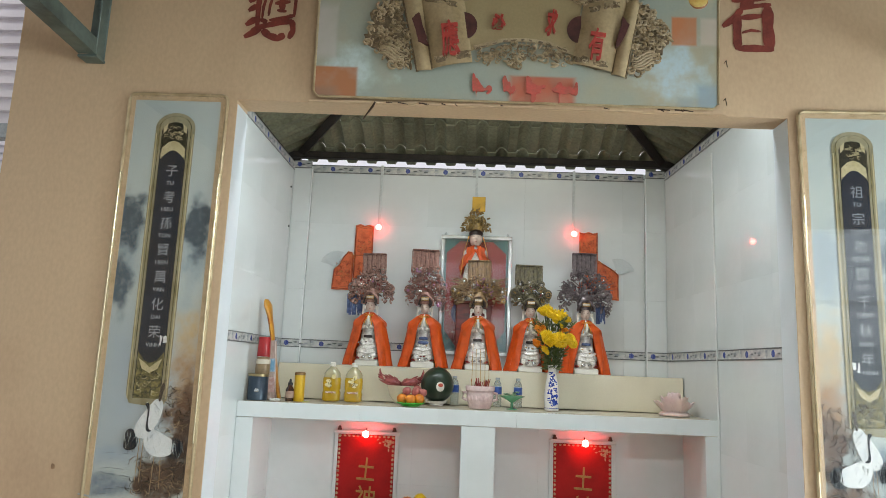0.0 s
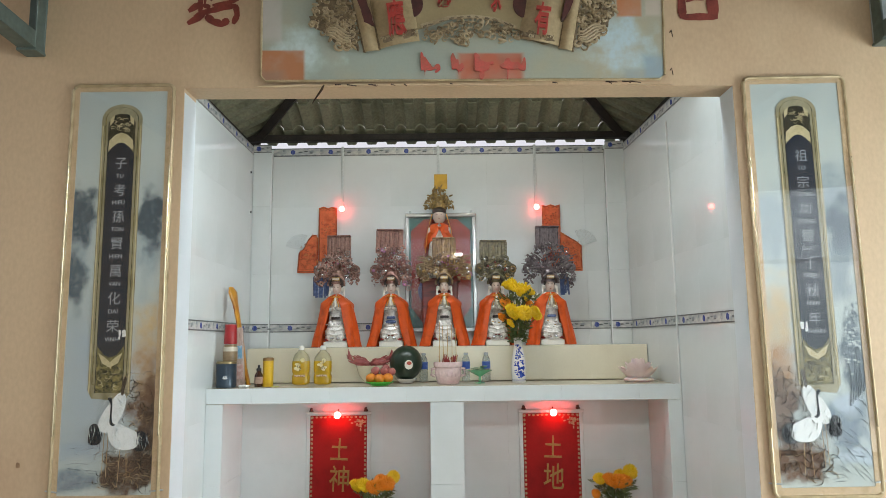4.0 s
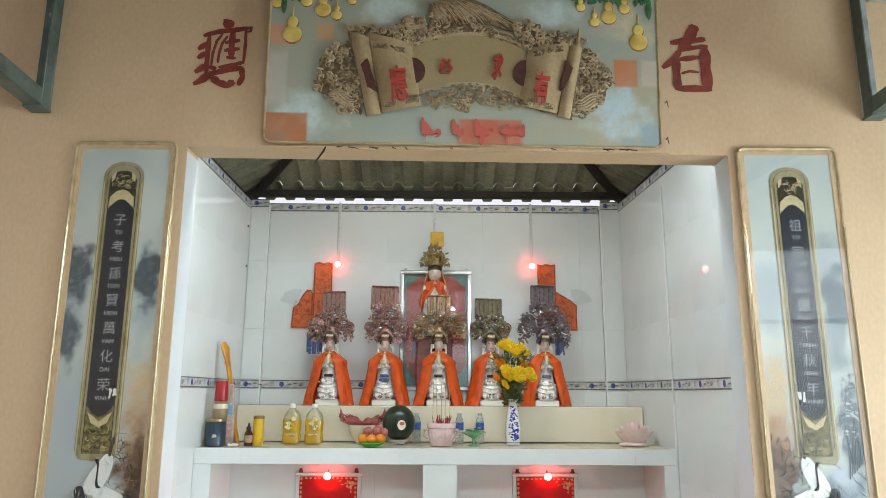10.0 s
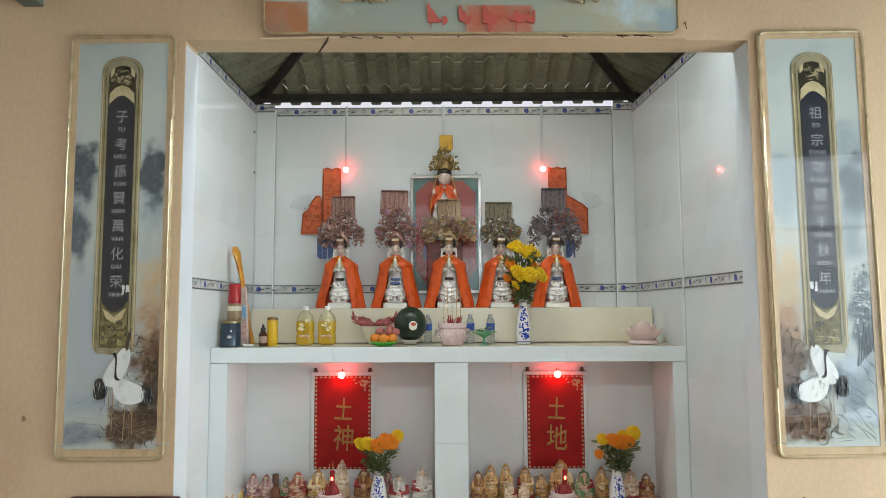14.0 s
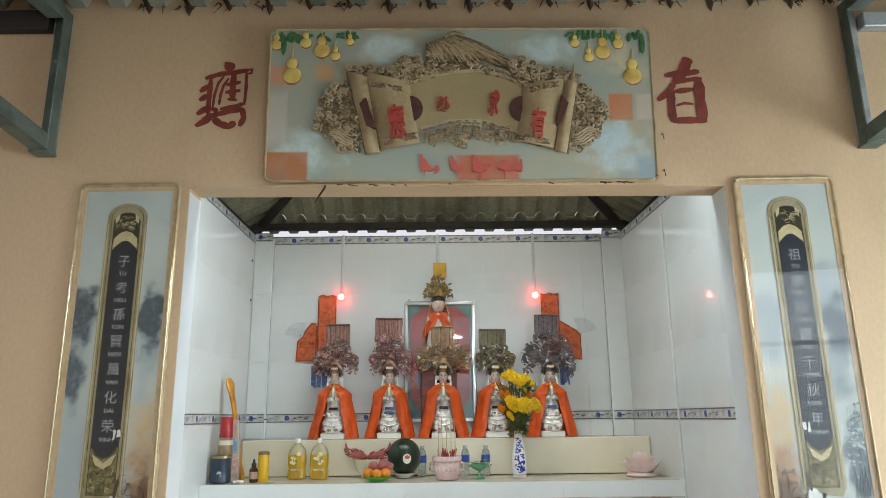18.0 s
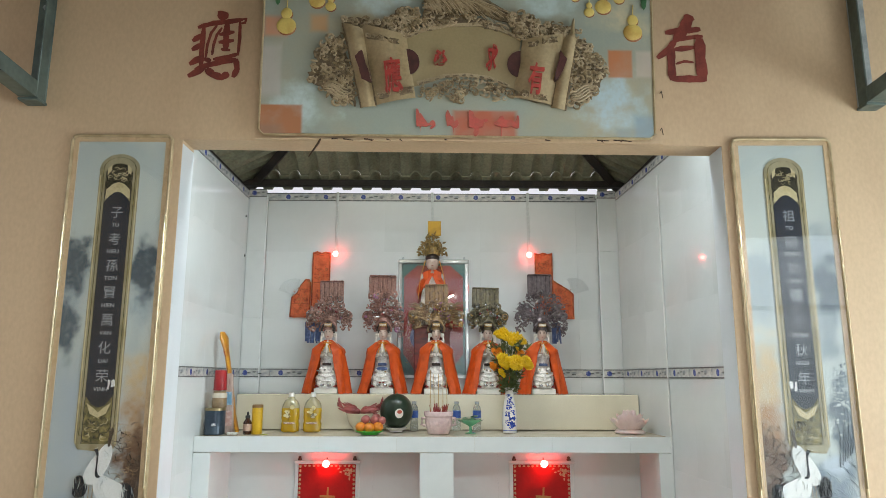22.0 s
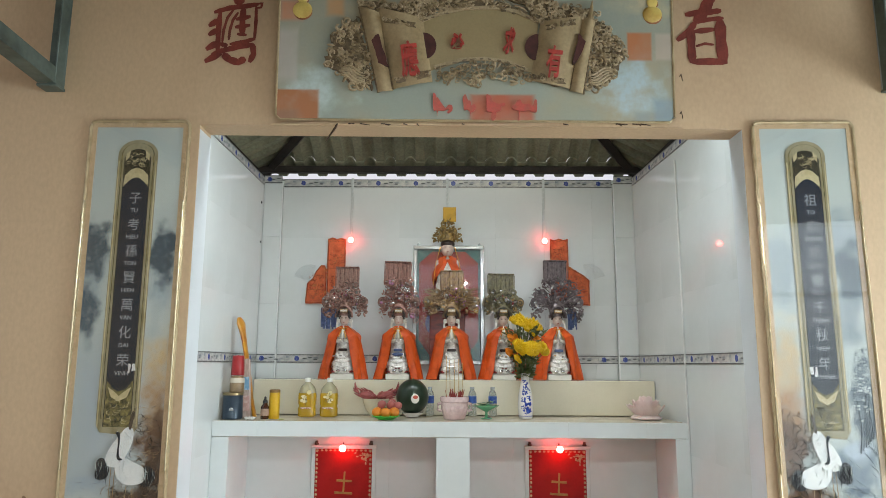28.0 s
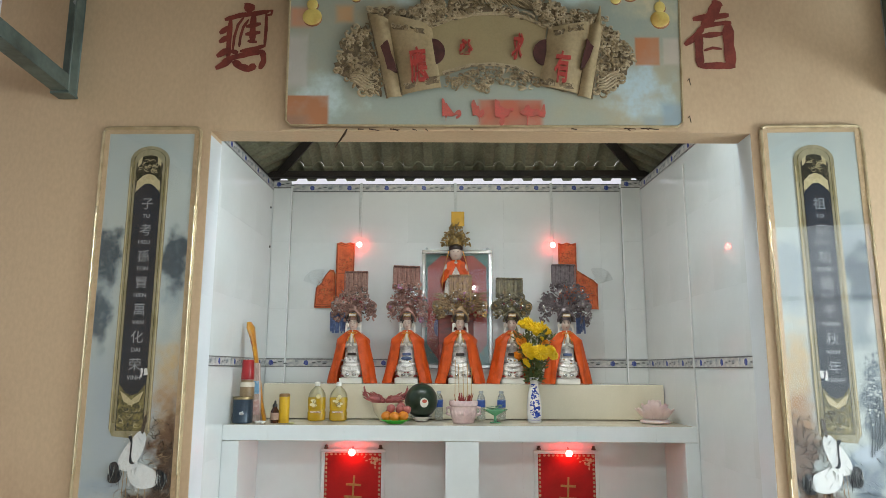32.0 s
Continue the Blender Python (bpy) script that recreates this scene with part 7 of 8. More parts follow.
pl = thing("fruit_plate", "green plastic plate for fruit", "plate", pose(-0.352, 4.02, ZS))
part("plate", Shape().lathe([(0.045, 0), (0.048, 0.004), (0.078, 0.018), (0.076, 0.020), (0.046, 0.008), (0.0, 0.007)], seg=30), mat("green_plastic", rgb("49b53e"), 0.3, col2=rgb("3a9a34"), scale=14), pl)
M_ORANGE = mat("orange_peel", rgb("d98324"), 0.4, col2=rgb("c56f1a"), scale=20, grain=0.05, bump=0.15, bscale=300)
M_PINKF = mat("pink_fruit", rgb("a8625c"), 0.3, col2=rgb("8a4448"), scale=25, mix=0.5, grain=0.08)
for dx, dy, dz in ((-0.046, -0.012, 0.038), (0.0, -0.03, 0.036), (0.044, -0.012, 0.038)):
    o = Shape().ball((0, 0, 0), 0.029, 0.029, 0.026, mat=0, seg=16, rings=10).ball((0, 0, 0.026), 0.004, 0.004, 0.002, mat=1, seg=6, rings=4)
    solid("orange_fruit", o, [M_ORANGE, mat("calyx", rgb("5d6a35"), 0.6)], "ripe orange on the green plate", "orange", pose(-0.352 + dx, 4.02 + dy, ZS + dz), group="oranges on the plate")
for dx, dy, dz, a in ((-0.022, 0.012, 0.078, 10), (0.026, 0.010, 0.076, -15), (0.062, 0.018, 0.070, 40), (0.03, 0.04, 0.085, 0)):
    o = Shape().lathe([(0.0, -0.026), (0.016, -0.024), (0.024, -0.010), (0.020, 0.010), (0.010, 0.022), (0.0, 0.024)], seg=14)
    for q in range(4):
        o.ball((0.012 * math.cos(q * 1.57), 0.012 * math.sin(q * 1.57), -0.030), 0.006, 0.006, 0.004, seg=6, rings=4)
    solid("rose_apple", o, M_PINKF, "pink rose apple on top of the oranges", "fruit", pose(-0.352 + dx, 4.02 + dy, ZS + dz, 60, a, 30), group="rose apples")


def water_bottle(x):
    b = thing("water_bottle", "small clear water bottle with a blue label", "water bottle", pose(x, 4.29, ZS), group="water bottles")
    part("body", Shape().lathe([(0.021, 0), (0.024, 0.004), (0.024, 0.03), (0.0225, 0.034), (0.024, 0.038), (0.024, 0.112), (0.020, 0.132), (0.011, 0.146), (0.0105, 0.152)], seg=20), mat("clear_bottle", rgb("e2eaea"), 0.04, coat=0.5, trans=0.85), b)
    part("label_band", Shape().lathe([(0.0247, 0.072), (0.0247, 0.112)], seg=20), mat("blue_label", rgb("2f4f96"), 0.3, col2=rgb("5f7ec0"), scale=30, mix=0.5), b, "blue label")
    part("cap", Shape().lathe([(0.0125, 0.150), (0.0125, 0.163), (0.0, 0.164)], seg=16), mat("pale_cap", rgb("d5dcdf"), 0.15, trans=0.5), b)


for x in (-0.124, 0.120, 0.237):
    water_bottle(x)


def stick(sh, a, c, r=0.0013, mat=0):
    sh.tube([a, c], r, seg=5, mat=mat)


M_PINKM = mat("pink_marble", rgb("dac2c0"), 0.25, col2=rgb("c5a5a5"), scale=12, mix=0.6, grain=0.08, gscale=60)
M_STICK = mat("incense_stick", rgb("b8925a"), 0.7, grain=0.15)
M_STUB = mat("red_incense_stub", rgb("8f2b28"), 0.6, grain=0.15)


def censer(x, y, z, r, h, sticks, label, tall=0.2, seed=1):
    c = thing("incense_burner", label, "incense burner", pose(x, y, z), group="incense burners")
    part("pot", Shape().lathe([(r * 0.72, 0), (r * 0.76, h * 0.06), (r * 0.80, h * 0.16), (r * 0.90, h * 0.40), (r * 0.93, h * 0.66), (r * 0.90, h * 0.74), (r * 1.0, h * 0.80), (r * 1.02, h * 0.97), (r * 0.99, h), (r * 0.86, h), (r * 0.80, h * 0.9), (0.0, h * 0.88)], seg=30, wob=lambda a, zz: 1 + 0.015 * math.cos(8 * a) * (1 if h * 0.2 < zz < h * 0.7 else 0)), M_PINKM, c)
    for q in (-1, 1):
        part("ear", Shape().tube([(q * r * 0.9, 0, h * 0.70), (q * r * 1.14, 0, h * 0.68), (q * r * 1.18, 0, h * 0.42), (q * r * 0.90, 0, h * 0.36)], r * 0.11, seg=8), M_PINKM, c)
    for k in range(7):
        a = -math.pi / 2 + (k - 3) * 0.32
        part("petal_relief", Shape().ball((r * 0.88 * math.cos(a), r * 0.88 * math.sin(a), h * 0.48), r * 0.12, r * 0.06, h * 0.15, seg=8, rings=6), M_PINKM, c)
    g, rnd = Shape(), random.Random(seed)
    for k in range(34):
        a, q = rnd.uniform(0, 6.28), r * 0.62 * math.sqrt(rnd.random())
        p = Vector((q * math.cos(a), q * math.sin(a), h * 0.86))
        stick(g, p, p + Vector((rnd.uniform(-0.012, 0.012), rnd.uniform(-0.01, 0.01), rnd.uniform(0.03, 0.06))), 0.0022)
    part("stubs", g, M_STUB, c, "burnt red incense stubs")
    for k in range(sticks):
        p = Vector(((k - (sticks - 1) / 2) * r * 0.30, rnd.uniform(-0.01, 0.01), h * 0.86))
        g = Shape()
        stick(g, p, p + Vector((rnd.uniform(-0.006, 0.006), 0, tall * rnd.uniform(0.85, 1.05))), 0.0018)
        part("incense_stick", g, M_STICK, c)
    return c


censer(0.016, 4.08, ZS, 0.078, 0.118, 5, "pink marble incense burner with tall incense sticks on the shelf", 0.235, 3)

gd = thing("stem_dish", "green glass stemmed dish with leaves", "dish", pose(0.190, 4.10, ZS))
m_gg = mat("green_glass", rgb("7fd0a0"), 0.08, col2=rgb("5fb888"), scale=10, trans=0.4, coat=0.5)
part("dish", Shape().lathe([(0.030, 0), (0.030, 0.004), (0.008, 0.010), (0.007, 0.036), (0.030, 0.048), (0.062, 0.066), (0.066, 0.072), (0.060, 0.070), (0.02, 0.054), (0.0, 0.052)], seg=28, wob=lambda a, z: 1 + (0.06 * math.cos(8 * a) if z > 0.06 else 0)), m_gg, gd)
lf = Shape()
rnd = random.Random(3)
for k in range(9):
    lf.ball((0, 0, 0), 0.030, 0.011, 0.002, seg=9, rings=4, at=Matrix.Translation((rnd.uniform(-0.03, 0.03), rnd.uniform(-0.03, 0.02), 0.068 + 0.003 * k)) @ pose(0, 0, 0, rnd.uniform(-20, 20), rnd.uniform(-20, 20), rnd.uniform(0, 180)))
solid("betel_leaves", lf, mat("betel_leaf", rgb("3d7a4c"), 0.35, col2=rgb("1f4029"), scale=30, grain=0.1), "dark green leaves heaped in the stemmed dish", "leaves", pose(0.190, 4.10, ZS))

# Blue and white vases with flowers.
M_VBLUE = mat("cobalt_paint", rgb("25409a"), 0.15, col2=rgb("4a64b8"), scale=40, mix=0.5)


def vase(x, y, z, h, label, wide=1.0):
    v = thing("flower_vase", label, "vase", pose(x, y, z), group="blue and white vases")
    k = h / 0.24
    pr = [(0.036, 0), (0.038, 0.004), (0.038, 0.02), (0.041, 0.05), (0.041, 0.085), (0.037, 0.125), (0.030, 0.165), (0.023, 0.20), (0.021, 0.215), (0.023, 0.23), (0.029, 0.24), (0.026, 0.24), (0.018, 0.21)]
    pr = [(r * wide * (1.12 if q > 0.22 else 1), q) for r, q in pr]
    part("body", Shape().lathe([(r * k, q * k) for r, q in pr], seg=28), M_PORC, v)
    g, rnd = Shape(), random.Random(int(x * 100))

    def rad(q):
        for (r0, z0), (r1, z1) in zip(pr, pr[1:]):
            if z0 <= q <= z1:
                return r0 + (r1 - r0) * (q - z0) / (z1 - z0 + 1e-9)
        return 0.03

    spots = [(-1.57 + 0.35 * math.sin(n * 2.3), 0.035 + 0.012 * n) for n in range(14)]
    for a0, q0 in spots:
        for n in range(7):
            a, q = a0 + rnd.uniform(-0.38, 0.38), min(0.2, max(0.02, q0 + rnd.uniform(-0.014, 0.014)))
            r = rad(q) * k
            big = 1.7 if q0 < 0.075 and a > -1.5 else 0.9
            at = Matrix.Translation((r * math.cos(a), r * math.sin(a), q * k)) @ pose(0, 0, 0, 0, 0, math.degrees(a) + 90) @ pose(0, 0, 0, 0, rnd.uniform(0, 180), 0)
            g.ball((0, 0, 0), 0.007 * k * big * rnd.uniform(0.6, 1.3), 0.0014, 0.0035 * k * big * rnd.uniform(0.6, 1.4), seg=7, rings=4, at=at)
    for q in (0.012, 0.232):
        g.lathe([((rad(q) + 0.0008) * k, q * k), ((rad(q) + 0.0008) * k, (q + 0.003) * k)], seg=28)
    tagged(part("painting", g, M_VBLUE, v, "blue painted sprays"), kind="stuff")
    return v


def flower_head(r, m, seed, tight=0.6):
    """A pom-pom bloom of many small petals."""
    g, rnd = Shape(), random.Random(seed)
    for ring in range(8):
        el = radians(-18 + ring * 15)
        n = max(5, int(24 * math.cos(el)))
        for k in range(n):
            a = 2 * math.pi * (k + 0.5 * (ring % 2)) / n + rnd.uniform(-0.1, 0.1)
            d = Vector((math.cos(a) * math.cos(el), math.sin(a) * math.cos(el), math.sin(el) * tight))
            q = d.to_track_quat("X", "Z").to_matrix().to_4x4()
            g.ball((r * 0.64, 0, 0), r * 0.34 * rnd.uniform(0.85, 1.1), r * 0.13, r * 0.08, seg=6, rings=4, at=q)
    g.ball((0, 0, 0), r * 0.70, r * 0.70, r * 0.5, seg=12, rings=7)
    return g.mesh("bloom", m)


M_YEL = mat("yellow_petal", rgb("e3c21e"), 0.5, col2=rgb("cfa512"), scale=30, grain=0.06, sss=0.1)
M_ORN = mat("orange_petal", rgb("e08a1c"), 0.5, col2=rgb("d06f12"), scale=30, grain=0.06, sss=0.1)
M_STEM = mat("green_stem", rgb("4a6136"), 0.5, col2=rgb("33472a"), scale=20, grain=0.1)
M_LEAF = mat("green_leaf", rgb("5c673a"), 0.5, col2=rgb("38472a"), scale=25, mix=0.5, grain=0.12)
BLOOM = {"y": flower_head(1.0, M_YEL, 1), "o": flower_head(1.0, M_ORN, 2), "y2": flower_head(1.0, M_YEL, 3, 0.35)}


def bouquet(x, y, z, heads, seed, label, leaf_n=70, spread=0.05, low=0.02, high=0.17):
    """Cut flowers standing in a vase: stems, leaves and blooms."""
    b = thing("flower_bunch", label, "flowers", pose(x, y, z), group="flower bunches")
    rnd = random.Random(seed)
    for dx, dy, dz, r, k, tilt in heads:
        part("stem", Shape().tube([(rnd.uniform(-0.006, 0.006), rnd.uniform(-0.006, 0.006), -0.06), (dx * 0.45, dy * 0.45, dz * 0.5), (dx, dy, dz)], 0.0026, seg=5), M_STEM, b)
        part("bloom", BLOOM[k], None, b, at=Matrix.Translation((dx, dy, dz)) @ pose(0, 0, 0, tilt, rnd.uniform(-15, 15), rnd.uniform(0, 90)) @ Matrix.Diagonal((r, r, r, 1)))
    lv = Shape()
    for k in range(leaf_n):
        t = rnd.random()
        zz = low + (high - low) * t
        a = rnd.uniform(0, 6.28)
        rr = spread * (0.35 + 0.9 * t) * math.sqrt(rnd.random())
        s = rnd.uniform(0.6, 1.2)
        at = Matrix.Translation((rr * math.cos(a), rr * math.sin(a) * 0.8, zz)) @ pose(0, 0, 0, rnd.uniform(-50, 50), rnd.uniform(-80, 20), math.degrees(a))
        for q in range(3):
            lv.ball((0.012 * s + q * 0.007 * s, (q - 1) * 0.008 * s, 0), 0.015 * s, 0.004 * s, 0.0012, seg=6, rings=4, at=at)
    part("leaves", lv, M_LEAF, b)
    return b


vase(0.410, 4.15, ZS, 0.245, "tall blue and white porcelain vase on the altar shelf")
bouquet(0.412, 4.15, ZS + 0.235, [(-0.040, -0.07, 0.150, 0.054, "y", 55), (0.028, -0.072, 0.143, 0.052, "y", 55), (0.086, -0.04, 0.152, 0.038, "y", 60), (0.106, -0.03, 0.130, 0.030, "y", 70), (-0.056, -0.07, 0.092, 0.024, "y", 60), (-0.042, -0.072, 0.078, 0.018, "y2", 60),
                                  (-0.050, 0.0, 0.300, 0.042, "y2", 12), (-0.012, -0.02, 0.288, 0.046, "y2", 14), (0.040, -0.01, 0.282, 0.044, "y2", 18), (0.070, 0.0, 0.264, 0.034, "y2", 24), (-0.030, 0.01, 0.322, 0.030, "y2", 5), (0.012, -0.04, 0.255, 0.036, "y2", 30),
                                  (-0.070, 0.0, 0.205, 0.036, "o", 55), (-0.095, -0.01, 0.125, 0.030, "o", 60), (0.060, -0.01, 0.195, 0.030, "o", 50), (0.040, -0.05, 0.222, 0.014, "y", 50)], 9,
        "yellow and orange chrysanthemums in the tall vase", 420, 0.085, -0.01, 0.25)

# Pink lotus lamp in the corner of the shelf.
lo = thing("lotus_lamp", "translucent pale pink plastic lotus lamp on the shelf", "lotus lamp", pose(1.078, 4.16, ZS))
m_lo = mat("pink_translucent", rgb("e8d2cd"), 0.3, col2=rgb("d9bdb8"), scale=14, sss=0.3)
part("base", Shape().lathe([(0.080, 0), (0.084, 0.006), (0.070, 0.020), (0.0, 0.022)], seg=24), m_lo, lo)
for ring, (n, r, tilt) in enumerate(((11, 0.100, 46), (9, 0.070, 62), (7, 0.034, 80))):
    for k in range(n):
        a = 360 * k / n + 20 * ring
        part("petal", Shape().ball((0.036, 0, 0), 0.048, 0.032, 0.006, seg=9, rings=6), m_lo, lo, at=pose(0, 0, 0.018 + 0.012 * ring, 0, 0, a) @ pose(r * 0.5, 0, 0, 0, -tilt, 0))


# ---- lower niches ----
M_PLAQUE = mat("red_plaque", rgb("a01412"), 0.6, col2=rgb("820d0c"), scale=7, mix=0.5, grain=0.05, spec=0.25)
M_GOLDL = mat("gold_letter", rgb("a8803e"), 0.45, metal=0.2, col2=rgb("8a6430"), scale=30, grain=0.1)
M_STUD = mat("plaque_border", rgb("b9a27c"), 0.5, col2=rgb("7a5a40"), scale=60, mix=0.6)


def plaque(xc, chars, label):
    """A hanging red plaque with gold characters, a beaded border, a pale backing board and a top rod."""
    w, h, z1 = 0.318, 0.515, 1.222
    p = thing("red_plaque", label, "plaque", pose(xc, YN - 0.002, z1 - h / 2), group="red plaques")
    part("backing", Shape().box(-w / 2 - 0.022, w / 2 + 0.022, -0.008, 0, -h / 2 - 0.045, h / 2 + 0.012, b=0.003), M_WHITEP, p, "pale backing board")
    part("panel", Shape().box(-w / 2, w / 2, -0.013, -0.008, -h / 2, h / 2, b=0.002), M_PLAQUE, p)
    part("rod", Shape().box(-w / 2 - 0.026, w / 2 + 0.026, -0.017, -0.0085, h / 2 + 0.004, h / 2 + 0.022, b=0.004), M_WHITEP, p, "pale top rail")
    m_hook = mat("rusty_hook", rgb("5e463c"), 0.7, col2=rgb("42302a"), scale=40, mix=0.6)
    for q in (-1, 1):
        part("hook", Shape().lathe([(0.012, 0), (0.0125, 0.006), (0.008, 0.013), (0.009, 0.019), (0.004, 0.023)], seg=9, at=pose(q * (w / 2 - 0.006), -0.012, h / 2 + 0.0215)), m_hook, p, "small rusty hook")
    st = Shape()
    n = 22
    for k in range(n):
        z = -h / 2 + h * (k + 0.5) / n
        for q in (-1, 1):
            st.ball((q * (w / 2 - 0.009), -0.013, z), 0.007, 0.002, 0.008, seg=6, rings=4)
    for k in range(13):
        u = -w / 2 + w * (k + 0.5) / 13
        st.ball((u, -0.013, -h / 2 + 0.008), 0.008, 0.002, 0.006, seg=6, rings=4).ball((u, -0.013, h / 2 - 0.008), 0.008, 0.002, 0.006, seg=6, rings=4)
    part("border", st, M_STUD, p, "beaded printed border")
    sp, rnd = Shape(), random.Random(11)
    for k in range(26):
        a, e = w / 2 - 0.022 - abs(rnd.gauss(0, 0.022)), h / 2 - 0.022 - abs(rnd.gauss(0, 0.026))
        sp.ball((0, 0, 0), 0.009, 0.001, 0.004, seg=7, rings=4, at=Matrix.Translation((a, -0.0132, e)) @ pose(0, 0, 0, 0, rnd.uniform(0, 180), 0))
    tagged(part("corner_spray", sp, M_STUD, p, "pale gold printed spray"), kind="stuff")
    for k, (c, z) in enumerate(zip(chars, (0.075, -0.085))):
        part("character", glyphs(c, 0.150 if k else 0.135, M_GOLDL, "character", bold=0.0008, depth=0.003), None, p, "gold character", at=pose(0.006, -0.0145, z) @ Matrix(((0.80, 0, 0.10, 0), (0, 1, 0, 0), (0, 0, 1, 0), (0, 0, 0, 1))))
    return p


plaque(-0.603, "土神", "red hanging plaque with gold characters over the niche figures")
plaque(0.592, "土地", "red hanging plaque with gold characters over the niche figures")


F_SET = {
    "rose": ("a47476", "d6bfb4"), "red": ("a8523f", "e0c8a8"), "gold": ("b98f52", "ead2a4"), "pale": ("d2b494", "e8d6bc"), "silver": ("b9b3aa", "e0d9d0"),
    "brown": ("8a5c3a", "c29a64"), "green": ("5d8a58", "d9b8a0"), "amber": ("c99a5c", "ecd3a2"),
}


def figure(x, y, w, h, tone, seed, label, style="seated"):
    """A small glazed porcelain deity figure, one plain mesh."""
    rnd = random.Random(seed)
    a, c = F_SET[tone]
    s = Shape()
    r, hh = w / 2 * 1.06, h
    folds = lambda t, z: 1 + 0.05 * math.sin(7 * t + seed) * (1 if z < hh * 0.6 else 0)
    if seed % 2:
        s.box(-r * 0.98, r * 0.98, -r * 0.72, r * 0.72, 0, hh * 0.13, mat=(3, 2, 4)[seed % 3], b=0.003)
    else:
        s.lathe([(r * 0.94, 0), (r * 0.98, hh * 0.02), (r * 0.98, hh * 0.09), (r * 0.90, hh * 0.11)], sy=0.75, mat=3 if seed % 3 else 5, seg=18)
    if style == "seated":
        s.lathe([(r * 0.92, hh * 0.10), (r, hh * 0.2), (r * 0.96, hh * 0.36), (r * 0.78, hh * 0.52), (r * 0.60, hh * 0.66), (r * 0.40, hh * 0.76), (r * 0.30, hh * 0.80)], sy=0.75, mat=0, seg=18, wob=folds)
    else:
        s.lathe([(r * 0.86, hh * 0.10), (r * 0.90, hh * 0.2), (r * 0.82, hh * 0.45), (r * 0.78, hh * 0.62), (r * 0.48, hh * 0.75), (r * 0.32, hh * 0.79)], sy=0.78, mat=0, seg=18, wob=folds)
    s.ball((0, -r * 0.42, hh * 0.40), r * 0.55, r * 0.36, hh * 0.16, mat=5, seg=12, rings=8)
    for q in (-1, 1):
        s.ball((q * r * 0.58, -r * 0.38, hh * 0.24), r * 0.38, r * 0.34, hh * 0.12, mat=0, seg=10, rings=7)
        s.tube([(q * r * 0.62, -r * 0.05, hh * 0.64), (q * r * 0.76, -r * 0.4, hh * 0.48), (q * r * 0.2, -r * 0.74, hh * 0.44)], [r * 0.24, r * 0.24, r * 0.14], seg=7, mat=rnd.choice((0, 0, 5, 4)))
        s.tube([(q * r * 0.34, -r * 0.10, hh * 0.90), (q * r * 0.46, -r * 0.08, hh * 0.78), (q * r * 0.50, -r * 0.1, hh * 0.68)], [r * 0.10, r * 0.13, r * 0.08], seg=6, mat=0)
    s.ball((0, -r * 0.74, hh * 0.45), r * 0.20, r * 0.14, r * 0.2, mat=1, seg=8, rings=6)
    s.ball((0, -r * 0.14, hh * 0.84), r * 0.29, r * 0.30, hh * 0.09, mat=1, seg=12, rings=9)
    s.lathe([(r * 0.34, hh * 0.87), (r * 0.34, hh * 0.90), (r * 0.24, hh * 0.95), (r * 0.13, hh * 0.97), (r * 0.11, hh), (0.0, hh)], mat=2, sy=0.95, seg=14)
    s.tube([(0, -r * 0.42, hh * 0.79), (0, -r * 0.62, hh * 0.68), (0, -r * 0.66, hh * 0.56)], [r * 0.18, r * 0.16, r * 0.04], seg=6, mat=5)
    for k in range(20):
        t = rnd.uniform(-2.7, -0.45)
        z = hh * rnd.uniform(0.13, 0.6)
        s.ball((r * 0.97 * math.cos(t) * (1 - 0.25 * z / hh), r * 0.78 * math.sin(t) * (1 - 0.2 * z / hh), z), r * 0.13, r * 0.07, r * 0.08, mat=rnd.choice((4, 5, 3, 5)), seg=6, rings=4)
    m_a = mat("figure_" + tone, rgb(a), 0.14, col2=rgb(c), scale=26, mix=0.6, grain=0.12, coat=0.6)
    m_h = mat("figure_hat_" + tone, rgb(a), 0.2, col2=rgb("6d5238"), scale=30, mix=0.5, coat=0.4)
    return solid("deity_figure", s, [m_a, mat("figure_face", rgb("cdb49c"), 0.25, coat=0.3, grain=0.04), m_h, M_GILT, M_REDP, mat("figure_light", rgb(c), 0.15, grain=0.08, coat=0.5)], label, "figurine", pose(x, y, ZN), group="niche figures")


